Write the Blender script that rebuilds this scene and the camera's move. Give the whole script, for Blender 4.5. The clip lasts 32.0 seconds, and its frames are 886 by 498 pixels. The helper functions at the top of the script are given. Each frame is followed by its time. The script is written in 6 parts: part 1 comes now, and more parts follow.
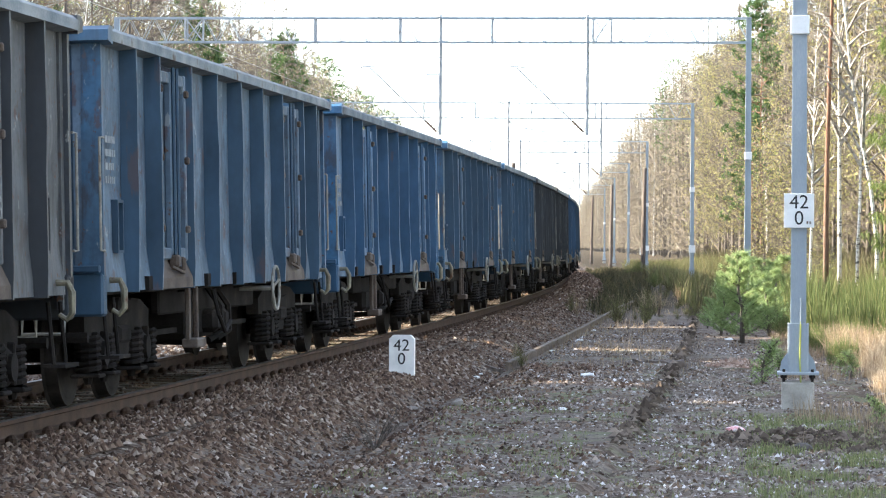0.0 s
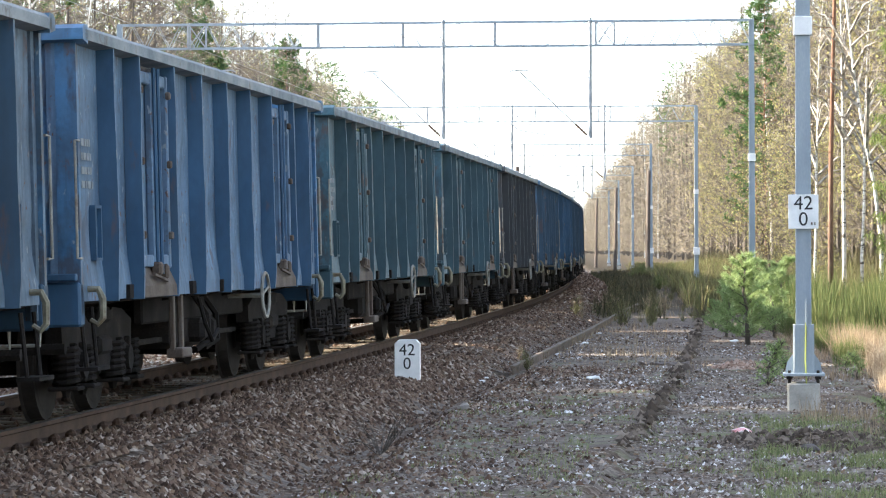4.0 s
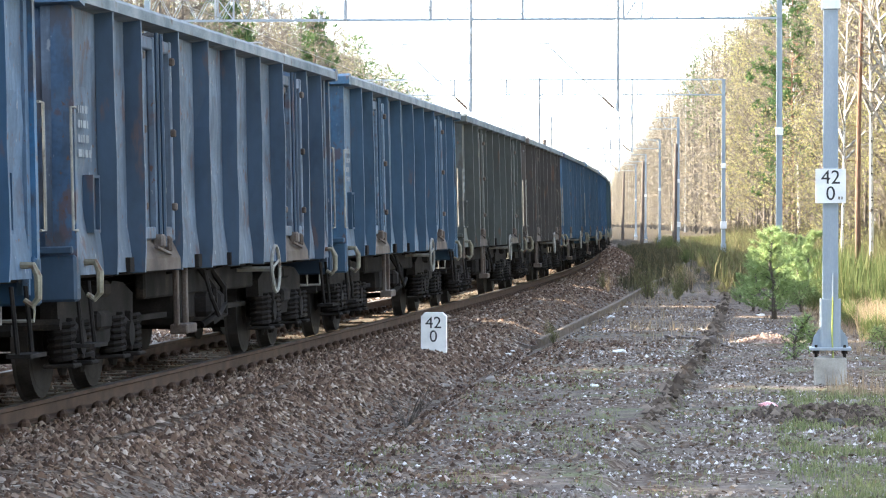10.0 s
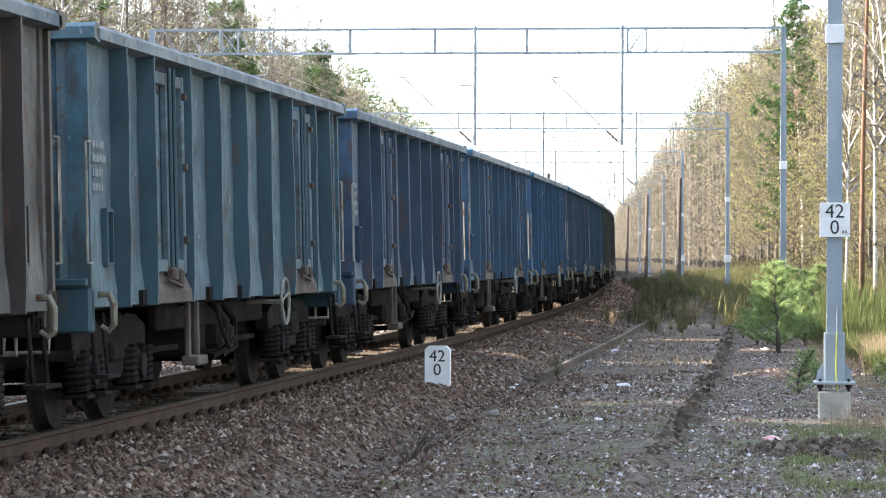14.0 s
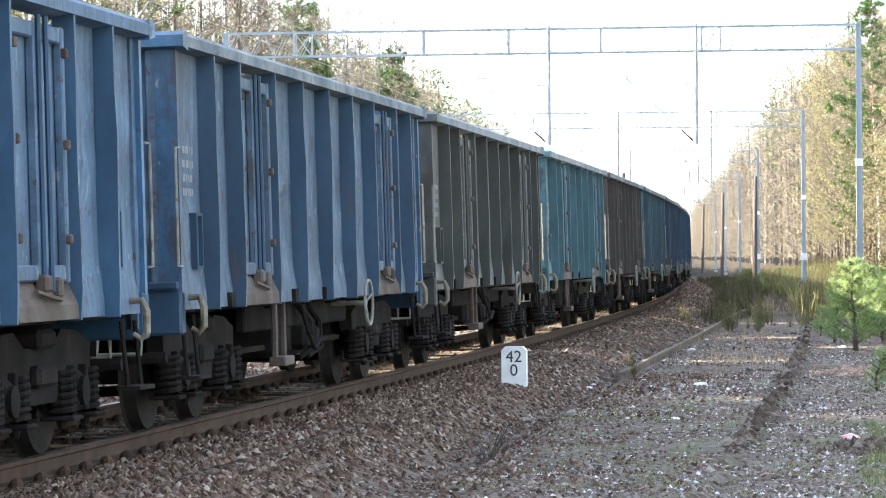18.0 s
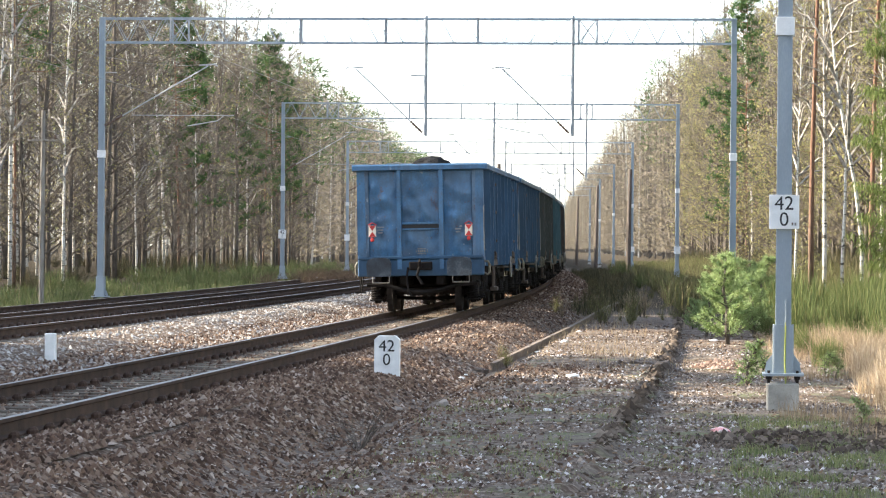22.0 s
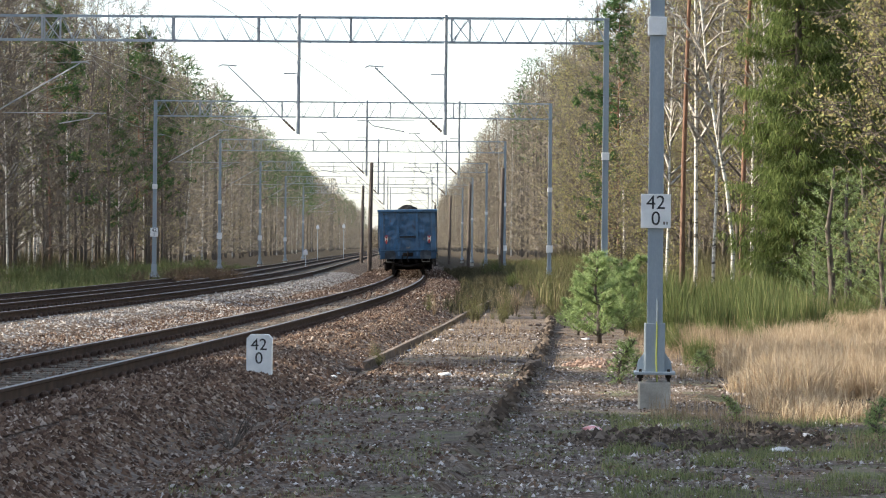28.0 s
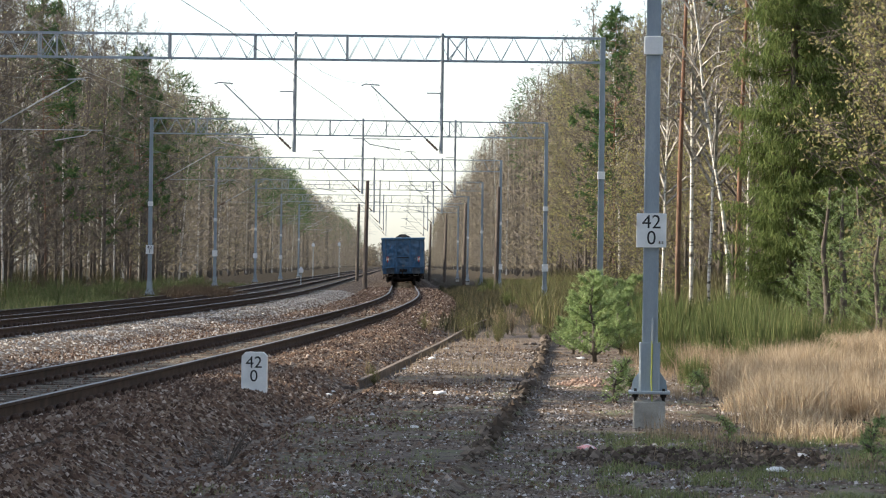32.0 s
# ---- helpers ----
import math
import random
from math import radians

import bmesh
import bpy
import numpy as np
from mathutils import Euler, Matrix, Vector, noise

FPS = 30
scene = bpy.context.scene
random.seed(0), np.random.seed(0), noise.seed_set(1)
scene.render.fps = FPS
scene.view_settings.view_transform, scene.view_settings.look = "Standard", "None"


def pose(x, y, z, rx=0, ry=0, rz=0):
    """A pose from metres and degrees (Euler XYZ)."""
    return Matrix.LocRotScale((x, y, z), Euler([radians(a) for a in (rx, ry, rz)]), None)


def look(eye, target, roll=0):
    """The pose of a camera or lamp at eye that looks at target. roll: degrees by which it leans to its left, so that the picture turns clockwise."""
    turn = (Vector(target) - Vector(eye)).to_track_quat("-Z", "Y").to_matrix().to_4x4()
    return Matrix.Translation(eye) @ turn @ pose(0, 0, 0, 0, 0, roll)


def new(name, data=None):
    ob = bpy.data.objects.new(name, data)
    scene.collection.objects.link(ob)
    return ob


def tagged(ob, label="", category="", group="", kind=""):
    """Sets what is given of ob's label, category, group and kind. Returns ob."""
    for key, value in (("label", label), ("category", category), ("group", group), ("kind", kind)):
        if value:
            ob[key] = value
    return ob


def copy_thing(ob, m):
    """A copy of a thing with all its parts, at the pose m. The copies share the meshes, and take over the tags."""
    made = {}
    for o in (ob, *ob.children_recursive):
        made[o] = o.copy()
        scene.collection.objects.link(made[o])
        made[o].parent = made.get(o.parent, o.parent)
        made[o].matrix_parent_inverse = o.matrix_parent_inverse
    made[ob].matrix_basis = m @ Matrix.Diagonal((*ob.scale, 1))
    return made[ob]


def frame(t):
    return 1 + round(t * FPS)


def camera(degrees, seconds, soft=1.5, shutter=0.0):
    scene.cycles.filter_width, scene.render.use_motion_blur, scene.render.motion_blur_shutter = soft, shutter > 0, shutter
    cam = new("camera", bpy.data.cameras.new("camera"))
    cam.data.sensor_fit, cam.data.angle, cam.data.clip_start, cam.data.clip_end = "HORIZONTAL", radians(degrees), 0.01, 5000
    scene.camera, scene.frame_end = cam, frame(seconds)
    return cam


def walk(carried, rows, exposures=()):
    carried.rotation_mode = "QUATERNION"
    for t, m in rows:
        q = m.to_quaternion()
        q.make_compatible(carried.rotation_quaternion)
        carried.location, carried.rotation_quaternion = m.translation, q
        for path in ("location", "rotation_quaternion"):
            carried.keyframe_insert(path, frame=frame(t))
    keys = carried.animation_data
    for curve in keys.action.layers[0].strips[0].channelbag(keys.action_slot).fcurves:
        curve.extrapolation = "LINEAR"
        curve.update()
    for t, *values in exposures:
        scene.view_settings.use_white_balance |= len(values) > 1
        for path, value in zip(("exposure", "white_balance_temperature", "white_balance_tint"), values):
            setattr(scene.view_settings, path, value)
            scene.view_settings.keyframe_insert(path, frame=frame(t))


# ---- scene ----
EYE = (0.0, 0.0, 1.44)


def aim(yaw, pitch, roll):
    """The camera at its stand, turned to the right, up and clockwise by these degrees."""
    a, b = radians(yaw), radians(pitch)
    way = Vector((math.sin(a) * math.cos(b), math.cos(a) * math.cos(b), math.sin(b)))
    return look(EYE, Vector(EYE) + 100 * way, roll)


cam = camera(16.37, 32.0, soft=1.15)
walk(cam, [
    (0.0, aim(-2.643, -0.062, 0.326)),
    (0.5, aim(-2.718, 0.029, 0.177)),
    (1.0, aim(-2.733, 0.093, 0.037)),
    (1.5, aim(-2.821, 0.124, 0.052)),
    (2.0, aim(-2.743, 0.125, 0.200)),
    (2.5, aim(-2.665, 0.104, 0.259)),
    (3.0, aim(-2.712, 0.069, -0.142)),
    (3.5, aim(-2.743, 0.053, -0.170)),
    (5.5, aim(-2.659, -0.189, -0.337)),
    (6.0, aim(-2.674, -0.234, -0.360)),
    (6.5, aim(-2.674, -0.225, -0.387)),
    (7.0, aim(-2.880, -0.217, -0.400)),
    (7.5, aim(-3.085, -0.242, -0.204)),
    (8.0, aim(-3.073, -0.322, -0.133)),
    (8.5, aim(-3.084, -0.430, -0.216)),
    (9.0, aim(-3.065, -0.509, -0.051)),
    (9.5, aim(-3.095, -0.510, -0.021)),
    (10.0, aim(-3.225, -0.486, 0.028)),
    (10.5, aim(-3.338, -0.418, 0.040)),
    (11.0, aim(-3.390, -0.335, 0.003)),
    (11.5, aim(-3.413, -0.235, -0.149)),
    (12.0, aim(-3.363, -0.119, -0.074)),
    (12.5, aim(-3.261, -0.006, 0.033)),
    (13.0, aim(-3.101, 0.123, 0.036)),
    (13.5, aim(-3.117, 0.187, 0.040)),
    (14.0, aim(-3.300, 0.135, 0.114)),
    (14.5, aim(-3.667, 0.038, 0.067)),
    (15.0, aim(-4.172, -0.022, -0.158)),
    (15.5, aim(-5.065, -0.084, -0.172)),
    (17.5, aim(-5.129, 0.086, -0.578)),
    (18.0, aim(-4.705, 0.154, -0.400)),
    (18.5, aim(-4.452, 0.120, -0.255)),
    (19.0, aim(-4.299, 0.020, -0.061)),
    (19.5, aim(-4.133, -0.102, 0.072)),
    (20.0, aim(-3.889, -0.214, 0.101)),
    (20.5, aim(-3.554, -0.294, 0.090)),
    (21.0, aim(-3.154, -0.242, 0.167)),
    (21.5, aim(-2.793, -0.149, 0.262)),
    (22.0, aim(-2.369, -0.045, 0.402)),
    (22.5, aim(-1.948, 0.059, 0.345)),
    (23.0, aim(-1.539, 0.104, 0.226)),
    (23.5, aim(-0.961, 0.097, 0.041)),
    (24.0, aim(-0.467, 0.099, -0.001)),
    (24.5, aim(-0.132, 0.103, 0.210)),
    (26.5, aim(-0.180, 0.031, 0.517)),
    (27.0, aim(-0.143, -0.103, 0.514)),
    (27.5, aim(-0.077, -0.119, 0.498)),
    (28.0, aim(0.000, -0.053, 0.500)),
    (28.5, aim(0.101, -0.011, 0.695)),
    (29.0, aim(0.212, -0.006, 0.802)),
    (29.5, aim(0.344, -0.000, 0.730)),
    (30.0, aim(0.435, 0.121, 0.735)),
    (30.5, aim(0.414, 0.264, 0.811)),
    (31.0, aim(0.280, 0.361, 0.933)),
    (31.5, aim(0.152, 0.375, 0.932)),
    (32.0, aim(0.080, 0.292, 0.740)),
], exposures=[(0, 2.46, 6250, 10), (2, 2.36, 6250, 10), (3, 2.36, 6250, 10), (6, 2.51, 6250, 10), (7, 2.61, 6250, 10), (9, 2.76, 6250, 10), (10.5, 2.81, 6250, 10), (12.5, 2.61, 6250, 10), (14, 2.36, 6250, 10), (16, 2.51, 6250, 10), (18, 2.80, 6250, 10), (19.5, 2.67, 6250, 10), (21, 2.37, 6350, 10), (22, 1.97, 6350, 10), (23, 1.66, 6300, 10), (24, 1.46, 6250, 10), (27, 1.26, 6250, 10), (30, 1.23, 6250, 10), (31, 1.04, 6250, 10), (32, 1.01, 6250, 10)])

# ---- light ----
SUN_AZ, SUN_EL = radians(-84), radians(28)      # clockwise from straight ahead; height
world = bpy.data.worlds.new("sky")
scene.world = world
world.use_nodes = True
wn = world.node_tree.nodes
sky = wn.new("ShaderNodeTexSky")
sky.sky_type = 'NISHITA'
sky.sun_disc = False
sky.sun_elevation, sky.sun_rotation = SUN_EL, SUN_AZ
sky.air_density, sky.dust_density, sky.ozone_density = 1.0, 1.0, 1.5
wn["Background"].inputs["Strength"].default_value = 0.15
haze = wn.new("ShaderNodeHueSaturation")          # a milky spring sky
haze.inputs["Saturation"].default_value = 0.62
world.node_tree.links.new(sky.outputs[0], haze.inputs["Color"])
world.node_tree.links.new(haze.outputs[0], wn["Background"].inputs["Color"])
sun = new("sun", bpy.data.lights.new("sun", 'SUN'))
sun.data.energy, sun.data.angle, sun.data.color = 5.2, radians(0.6), (1.0, 0.87, 0.68)
sun_way = Vector((math.sin(SUN_AZ) * math.cos(SUN_EL), math.cos(SUN_AZ) * math.cos(SUN_EL), math.sin(SUN_EL)))
sun.matrix_world = look(sun_way * 300, (0, 0, 0))


# ---- materials ----
def mat(name, ramp, rough=0.8, metal=0.0, scale=6.0, detail=6.0, fine=60.0, bump=0.3, dist=0.01, stains=None, vary=0.0, stretch=(1, 1, 1), translucent=0.0, alpha=1.0, marks=0.5, layers=()):
    """A procedural surface: broad colour variation over the ramp, fine grain, bump and, if given, stains."""
    m = bpy.data.materials.new(name)
    m.use_nodes = True
    nt = m.node_tree
    n, link = nt.nodes, nt.links.new
    b = n["Principled BSDF"]
    co = n.new("ShaderNodeTexCoord")
    mp = n.new("ShaderNodeMapping")
    mp.inputs["Scale"].default_value = stretch
    link(co.outputs["Object"], mp.inputs[0])
    info = n.new("ShaderNodeObjectInfo")
    shift = n.new("ShaderNodeVectorMath")
    shift.operation = 'MULTIPLY_ADD'
    link(info.outputs["Random"], shift.inputs[0])
    shift.inputs[1].default_value = (37, 53, 71)
    link(mp.outputs[0], shift.inputs[2])
    big = n.new("ShaderNodeTexNoise")
    big.inputs["Scale"].default_value, big.inputs["Detail"].default_value = scale, detail
    link(shift.outputs[0], big.inputs[0])
    small = n.new("ShaderNodeTexNoise")
    small.inputs["Scale"].default_value, small.inputs["Detail"].default_value = fine, 3
    link(shift.outputs[0], small.inputs[0])
    mixed = n.new("ShaderNodeMath")
    mixed.operation = 'MULTIPLY_ADD'
    link(small.outputs[0], mixed.inputs[0])
    mixed.inputs[1].default_value = 0.35
    sub = n.new("ShaderNodeMath")
    sub.operation = 'SUBTRACT'
    link(big.outputs[0], sub.inputs[0])
    sub.inputs[1].default_value = 0.175
    link(sub.outputs[0], mixed.inputs[2])
    last = mixed.outputs[0]
    if vary:
        add = n.new("ShaderNodeMath")
        add.operation = 'MULTIPLY_ADD'
        link(info.outputs["Random"], add.inputs[0])
        add.inputs[1].default_value = vary
        s2 = n.new("ShaderNodeMath")
        s2.operation = 'SUBTRACT'
        link(last, s2.inputs[0])
        s2.inputs[1].default_value = vary / 2
        link(s2.outputs[0], add.inputs[2])
        last = add.outputs[0]
    cr = n.new("ShaderNodeValToRGB")
    e = cr.color_ramp.elements
    while len(e) < len(ramp):
        e.new(0.5)
    for k, (p, c) in enumerate(ramp):
        e[k].position, e[k].color = p, (*c, 1)
    link(last, cr.inputs[0])
    colour = cr.outputs[0]
    if stains:
        sc, thr, col = stains
        sn = n.new("ShaderNodeTexNoise")
        sn.inputs["Scale"].default_value, sn.inputs["Detail"].default_value = sc, 8
        link(shift.outputs[0], sn.inputs[0])
        sr = n.new("ShaderNodeMapRange")
        sr.inputs[1].default_value, sr.inputs[2].default_value = thr, thr + 0.12
        link(sn.outputs[0], sr.inputs[0])
        mx = n.new("ShaderNodeMix")
        mx.data_type = 'RGBA'
        link(sr.outputs[0], mx.inputs[0])
        link(colour, mx.inputs[6])
        mx.inputs[7].default_value = (*col, 1)
        colour = mx.outputs[2]
    for sc, st, lo, hi, most, col in layers:
        lm = n.new("ShaderNodeMapping")
        lm.inputs["Scale"].default_value = st
        link(shift.outputs[0], lm.inputs[0])
        ln = n.new("ShaderNodeTexNoise")
        ln.inputs["Scale"].default_value, ln.inputs["Detail"].default_value, ln.inputs["Roughness"].default_value = sc, 5, 0.6
        link(lm.outputs[0], ln.inputs[0])
        lr = n.new("ShaderNodeMapRange")
        lr.inputs[1].default_value, lr.inputs[2].default_value, lr.inputs[4].default_value = lo, hi, most
        link(ln.outputs[0], lr.inputs[0])
        lx = n.new("ShaderNodeMix")
        lx.data_type = 'RGBA'
        link(lr.outputs[0], lx.inputs[0])
        link(colour, lx.inputs[6])
        lx.inputs[7].default_value = (*col, 1)
        colour = lx.outputs[2]
    link(colour, b.inputs["Base Color"])
    b.inputs["Roughness"].default_value, b.inputs["Metallic"].default_value = rough, metal
    b.inputs["Specular IOR Level"].default_value = marks
    if bump:
        bp = n.new("ShaderNodeBump")
        bp.inputs["Strength"].default_value, bp.inputs["Distance"].default_value = bump, dist
        link(mixed.outputs[0], bp.inputs["Height"])
        link(bp.outputs[0], b.inputs["Normal"])
    if translucent:
        tr = n.new("ShaderNodeBsdfTranslucent")
        link(colour, tr.inputs[0])
        ms = n.new("ShaderNodeMixShader")
        ms.inputs[0].default_value = translucent
        link(b.outputs[0], ms.inputs[1])
        link(tr.outputs[0], ms.inputs[2])
        link(ms.outputs[0], n["Material Output"].inputs[0])
    return m


def island_mat(name, ramp, rough=0.9, bump=0.4, fine=40.0, translucent=0.0):
    """Colour by piece: each loose stone, leaf or blade takes its own shade."""
    m = bpy.data.materials.new(name)
    m.use_nodes = True
    nt = m.node_tree
    n, link = nt.nodes, nt.links.new
    b = n["Principled BSDF"]
    geo = n.new("ShaderNodeNewGeometry")
    cr = n.new("ShaderNodeValToRGB")
    e = cr.color_ramp.elements
    while len(e) < len(ramp):
        e.new(0.5)
    for k, (p, c) in enumerate(ramp):
        e[k].position, e[k].color = p, (*c, 1)
    link(geo.outputs["Random Per Island"], cr.inputs[0])
    link(cr.outputs[0], b.inputs["Base Color"])
    b.inputs["Roughness"].default_value = rough
    b.inputs["Specular IOR Level"].default_value = 0.12
    if bump:
        ns = n.new("ShaderNodeTexNoise")
        ns.inputs["Scale"].default_value = fine
        bp = n.new("ShaderNodeBump")
        bp.inputs["Strength"].default_value, bp.inputs["Distance"].default_value = bump, 0.01
        link(ns.outputs[0], bp.inputs["Height"])
        link(bp.outputs[0], b.inputs["Normal"])
    if translucent:
        tr = n.new("ShaderNodeBsdfTranslucent")
        link(cr.outputs[0], tr.inputs[0])
        ms = n.new("ShaderNodeMixShader")
        ms.inputs[0].default_value = translucent
        link(b.outputs[0], ms.inputs[1])
        link(tr.outputs[0], ms.inputs[2])
        link(ms.outputs[0], n["Material Output"].inputs[0])
    return m


def plain(name, colour, rough=0.6, metal=0.0):
    d = tuple(c * 0.8 for c in colour)
    l = tuple(min(1, c * 1.12) for c in colour)
    return mat(name, [(0.3, d), (0.7, l)], rough, metal, scale=3, bump=0.08, dist=0.004)


RUST = (0.10, 0.045, 0.022)
M = {}


def paint(name, colour, rust=0.60):
    """Weathered wagon paint: faded patches, streaks of grime, rust specks and pale chips; a clean coat darkened for
    shade, and a worn one.
    """
    c = Vector(colour)
    faded, grime = tuple(c.lerp(Vector((0.14, 0.15, 0.155)), 0.42)), tuple(c.lerp(Vector((0.035, 0.030, 0.026)), 0.62))
    brown, chips = tuple(c.lerp(Vector(RUST), 0.75)), tuple(c.lerp(Vector((0.36, 0.37, 0.36)), 0.7))

    def coats(fade, dirt, specks):
        return ((1.7, (1, 1, 0.8), 0.47, 0.60, fade, faded), (3.0, (4, 4, 0.35), 0.47, 0.66, dirt, grime), (5.0, (1, 1, 0.6), rust, rust + 0.06, 0.8, brown),
                (16.0, (1, 1, 0.7), specks, specks + 0.04, 0.85, RUST), (11.0, (1, 1, 0.5), specks + 0.01, specks + 0.05, 0.8, chips))

    M[name] = mat(name, [(0.32, tuple(c * 0.62)), (0.46, tuple(c * 0.92)), (0.58, tuple(c * 1.15)), (0.70, tuple(c * 1.3))], 0.40, scale=2.2, fine=24,
                  bump=0.3, dist=0.015, layers=coats(0.40, 0.40, 0.66))
    M[name + "_end"] = mat(name + "_end", [(0.32, tuple(c * 0.55)), (0.46, tuple(c * 0.85)), (0.58, tuple(c * 1.1)), (0.70, tuple(c * 1.25))], 0.5, scale=2.2, fine=24,
                           bump=0.3, dist=0.015, layers=coats(0.35, 0.5, 0.64) + ((2.6, (1.6, 1.6, 0.7), 0.52, 0.60, 0.8, tuple(c.lerp(Vector((0.045, 0.030, 0.022)), 0.8))),))
    # less dusty, and darkened further to put the post flanks' shade into the colour
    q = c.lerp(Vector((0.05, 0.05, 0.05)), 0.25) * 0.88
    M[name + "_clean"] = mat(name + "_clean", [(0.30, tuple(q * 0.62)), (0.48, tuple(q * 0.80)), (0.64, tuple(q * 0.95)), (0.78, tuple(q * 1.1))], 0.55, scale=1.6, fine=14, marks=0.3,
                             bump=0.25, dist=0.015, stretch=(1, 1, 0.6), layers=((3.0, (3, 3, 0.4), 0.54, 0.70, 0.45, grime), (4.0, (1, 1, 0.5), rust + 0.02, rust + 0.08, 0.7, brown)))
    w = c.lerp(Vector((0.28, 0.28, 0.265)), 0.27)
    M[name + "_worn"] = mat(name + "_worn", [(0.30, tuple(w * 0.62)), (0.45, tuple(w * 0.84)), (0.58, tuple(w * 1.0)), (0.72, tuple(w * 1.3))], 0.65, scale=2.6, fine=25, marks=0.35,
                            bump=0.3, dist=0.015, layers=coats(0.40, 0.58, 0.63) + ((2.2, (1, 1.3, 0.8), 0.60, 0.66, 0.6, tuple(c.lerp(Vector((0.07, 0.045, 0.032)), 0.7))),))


paint("blue_paint", (0.040, 0.105, 0.185))
paint("bright_blue_paint", (0.040, 0.130, 0.255), rust=0.63)
paint("tail_blue_paint", (0.046, 0.132, 0.245), rust=0.64)
paint("vivid_blue_paint", (0.026, 0.100, 0.205), rust=0.63)
paint("teal_paint", (0.048, 0.118, 0.158), rust=0.58)
paint("light_teal_paint", (0.075, 0.180, 0.220), rust=0.60)
paint("grey_blue_paint", (0.040, 0.085, 0.150), rust=0.58)
paint("dark_paint", (0.042, 0.050, 0.063), rust=0.62)
paint("brown_paint", (0.062, 0.050, 0.043), rust=0.58)
paint("grey_green_paint", (0.070, 0.080, 0.072), rust=0.60)
M["under"] = mat("underframe_grime", [(0.3, (0.011, 0.010, 0.009)), (0.6, (0.023, 0.020, 0.019)), (0.75, (0.046, 0.038, 0.031))], 0.9, scale=3, bump=0.4, marks=0.08)
M["wheel"] = mat("wheel_steel", [(0.3, (0.014, 0.012, 0.011)), (0.7, (0.035, 0.030, 0.027))], 0.85, scale=4, marks=0.12)
M["tread"] = mat("polished_tread", [(0.3, (0.35, 0.35, 0.36)), (0.7, (0.55, 0.55, 0.56))], 0.25, metal=1.0)
M["sill"] = mat("rusty_sill", [(0.3, (0.030, 0.019, 0.015)), (0.5, (0.079, 0.056, 0.042)), (0.7, (0.120, 0.101, 0.086))], 0.8, scale=2.5, bump=0.5)
M["rail_side"] = mat("rail_rust", [(0.3, (0.040, 0.026, 0.019)), (0.7, (0.085, 0.052, 0.036))], 0.85, scale=4, marks=0.2)
M["rail_top"] = mat("rail_polish", [(0.3, (0.104, 0.092, 0.084)), (0.7, (0.192, 0.176, 0.164))], 0.5, metal=0.85, scale=2, bump=0.05)
M["old_rail"] = mat("old_rail_rust", [(0.3, (0.084, 0.063, 0.047)), (0.7, (0.215, 0.161, 0.120))], 0.9, scale=5)
M["sleeper"] = mat("sleeper_wood", [(0.3, (0.079, 0.066, 0.054)), (0.55, (0.151, 0.130, 0.104)), (0.75, (0.230, 0.202, 0.166))], 0.95, scale=3, stretch=(1, 6, 1), bump=0.5, vary=0.3, marks=0.06)
M["galv"] = mat("painted_steel_mast", [(0.3, (0.23, 0.275, 0.31)), (0.6, (0.31, 0.36, 0.40)), (0.75, (0.37, 0.42, 0.45))], 0.55, metal=0.15, scale=1.5, stretch=(1, 1, 0.3), bump=0.1)
M["steel"] = mat("catenary_steel", [(0.3, (0.26, 0.28, 0.30)), (0.7, (0.40, 0.42, 0.44))], 0.55, metal=0.3, scale=3)
M["wire"] = plain("copper_wire", (0.20, 0.20, 0.20), 0.5, 0.1)
M["insul"] = plain("brown_insulator", (0.12, 0.08, 0.06), 0.25)
M["white"] = mat("white_enamel", [(0.3, (0.70, 0.71, 0.70)), (0.7, (0.86, 0.86, 0.85))], 0.45, scale=5, bump=0.1, stains=(7, 0.72, (0.45, 0.42, 0.36)))
M["black"] = plain("black_lettering", (0.012, 0.012, 0.014), 0.5)
M["concrete"] = mat("weathered_concrete", [(0.3, (0.26, 0.25, 0.22)), (0.7, (0.46, 0.44, 0.40))], 0.92, scale=5, bump=0.5, stains=(4, 0.62, (0.14, 0.13, 0.10)))
M["oldwood"] = mat("old_wood", [(0.3, (0.06, 0.045, 0.036)), (0.7, (0.15, 0.12, 0.10))], 0.9, scale=4, stretch=(5, 5, 0.6), bump=0.6)
M["buffer"] = mat("buffer_steel", [(0.3, (0.016, 0.020, 0.026)), (0.5, (0.035, 0.046, 0.060)), (0.70, (0.12, 0.14, 0.15))], 0.55, metal=0.2, scale=3, bump=0.2, stains=(3, 0.6, (0.03, 0.025, 0.022)))
M["coal"] = mat("coal", [(0.3, (0.006, 0.006, 0.007)), (0.7, (0.018, 0.018, 0.018))], 0.85, scale=9, bump=1.0, dist=0.06, marks=0.15)
M["red"] = plain("red_reflector", (0.50, 0.035, 0.03), 0.4)
M["cream"] = plain("cream_reflector", (0.75, 0.70, 0.58), 0.4)
M["hook"] = mat("cream_hook_paint", [(0.3, (0.109, 0.096, 0.064)), (0.7, (0.242, 0.223, 0.159))], 0.6, scale=8, stains=(9, 0.56, RUST))
M["dusty_rail"] = mat("dusty_top_rail", [(0.3, (0.11, 0.135, 0.155)), (0.5, (0.19, 0.215, 0.23)), (0.7, (0.28, 0.295, 0.30))], 0.8, scale=2.5, bump=0.4, vary=0.25, marks=0.2, stains=(5, 0.60, (0.10, 0.08, 0.065)))
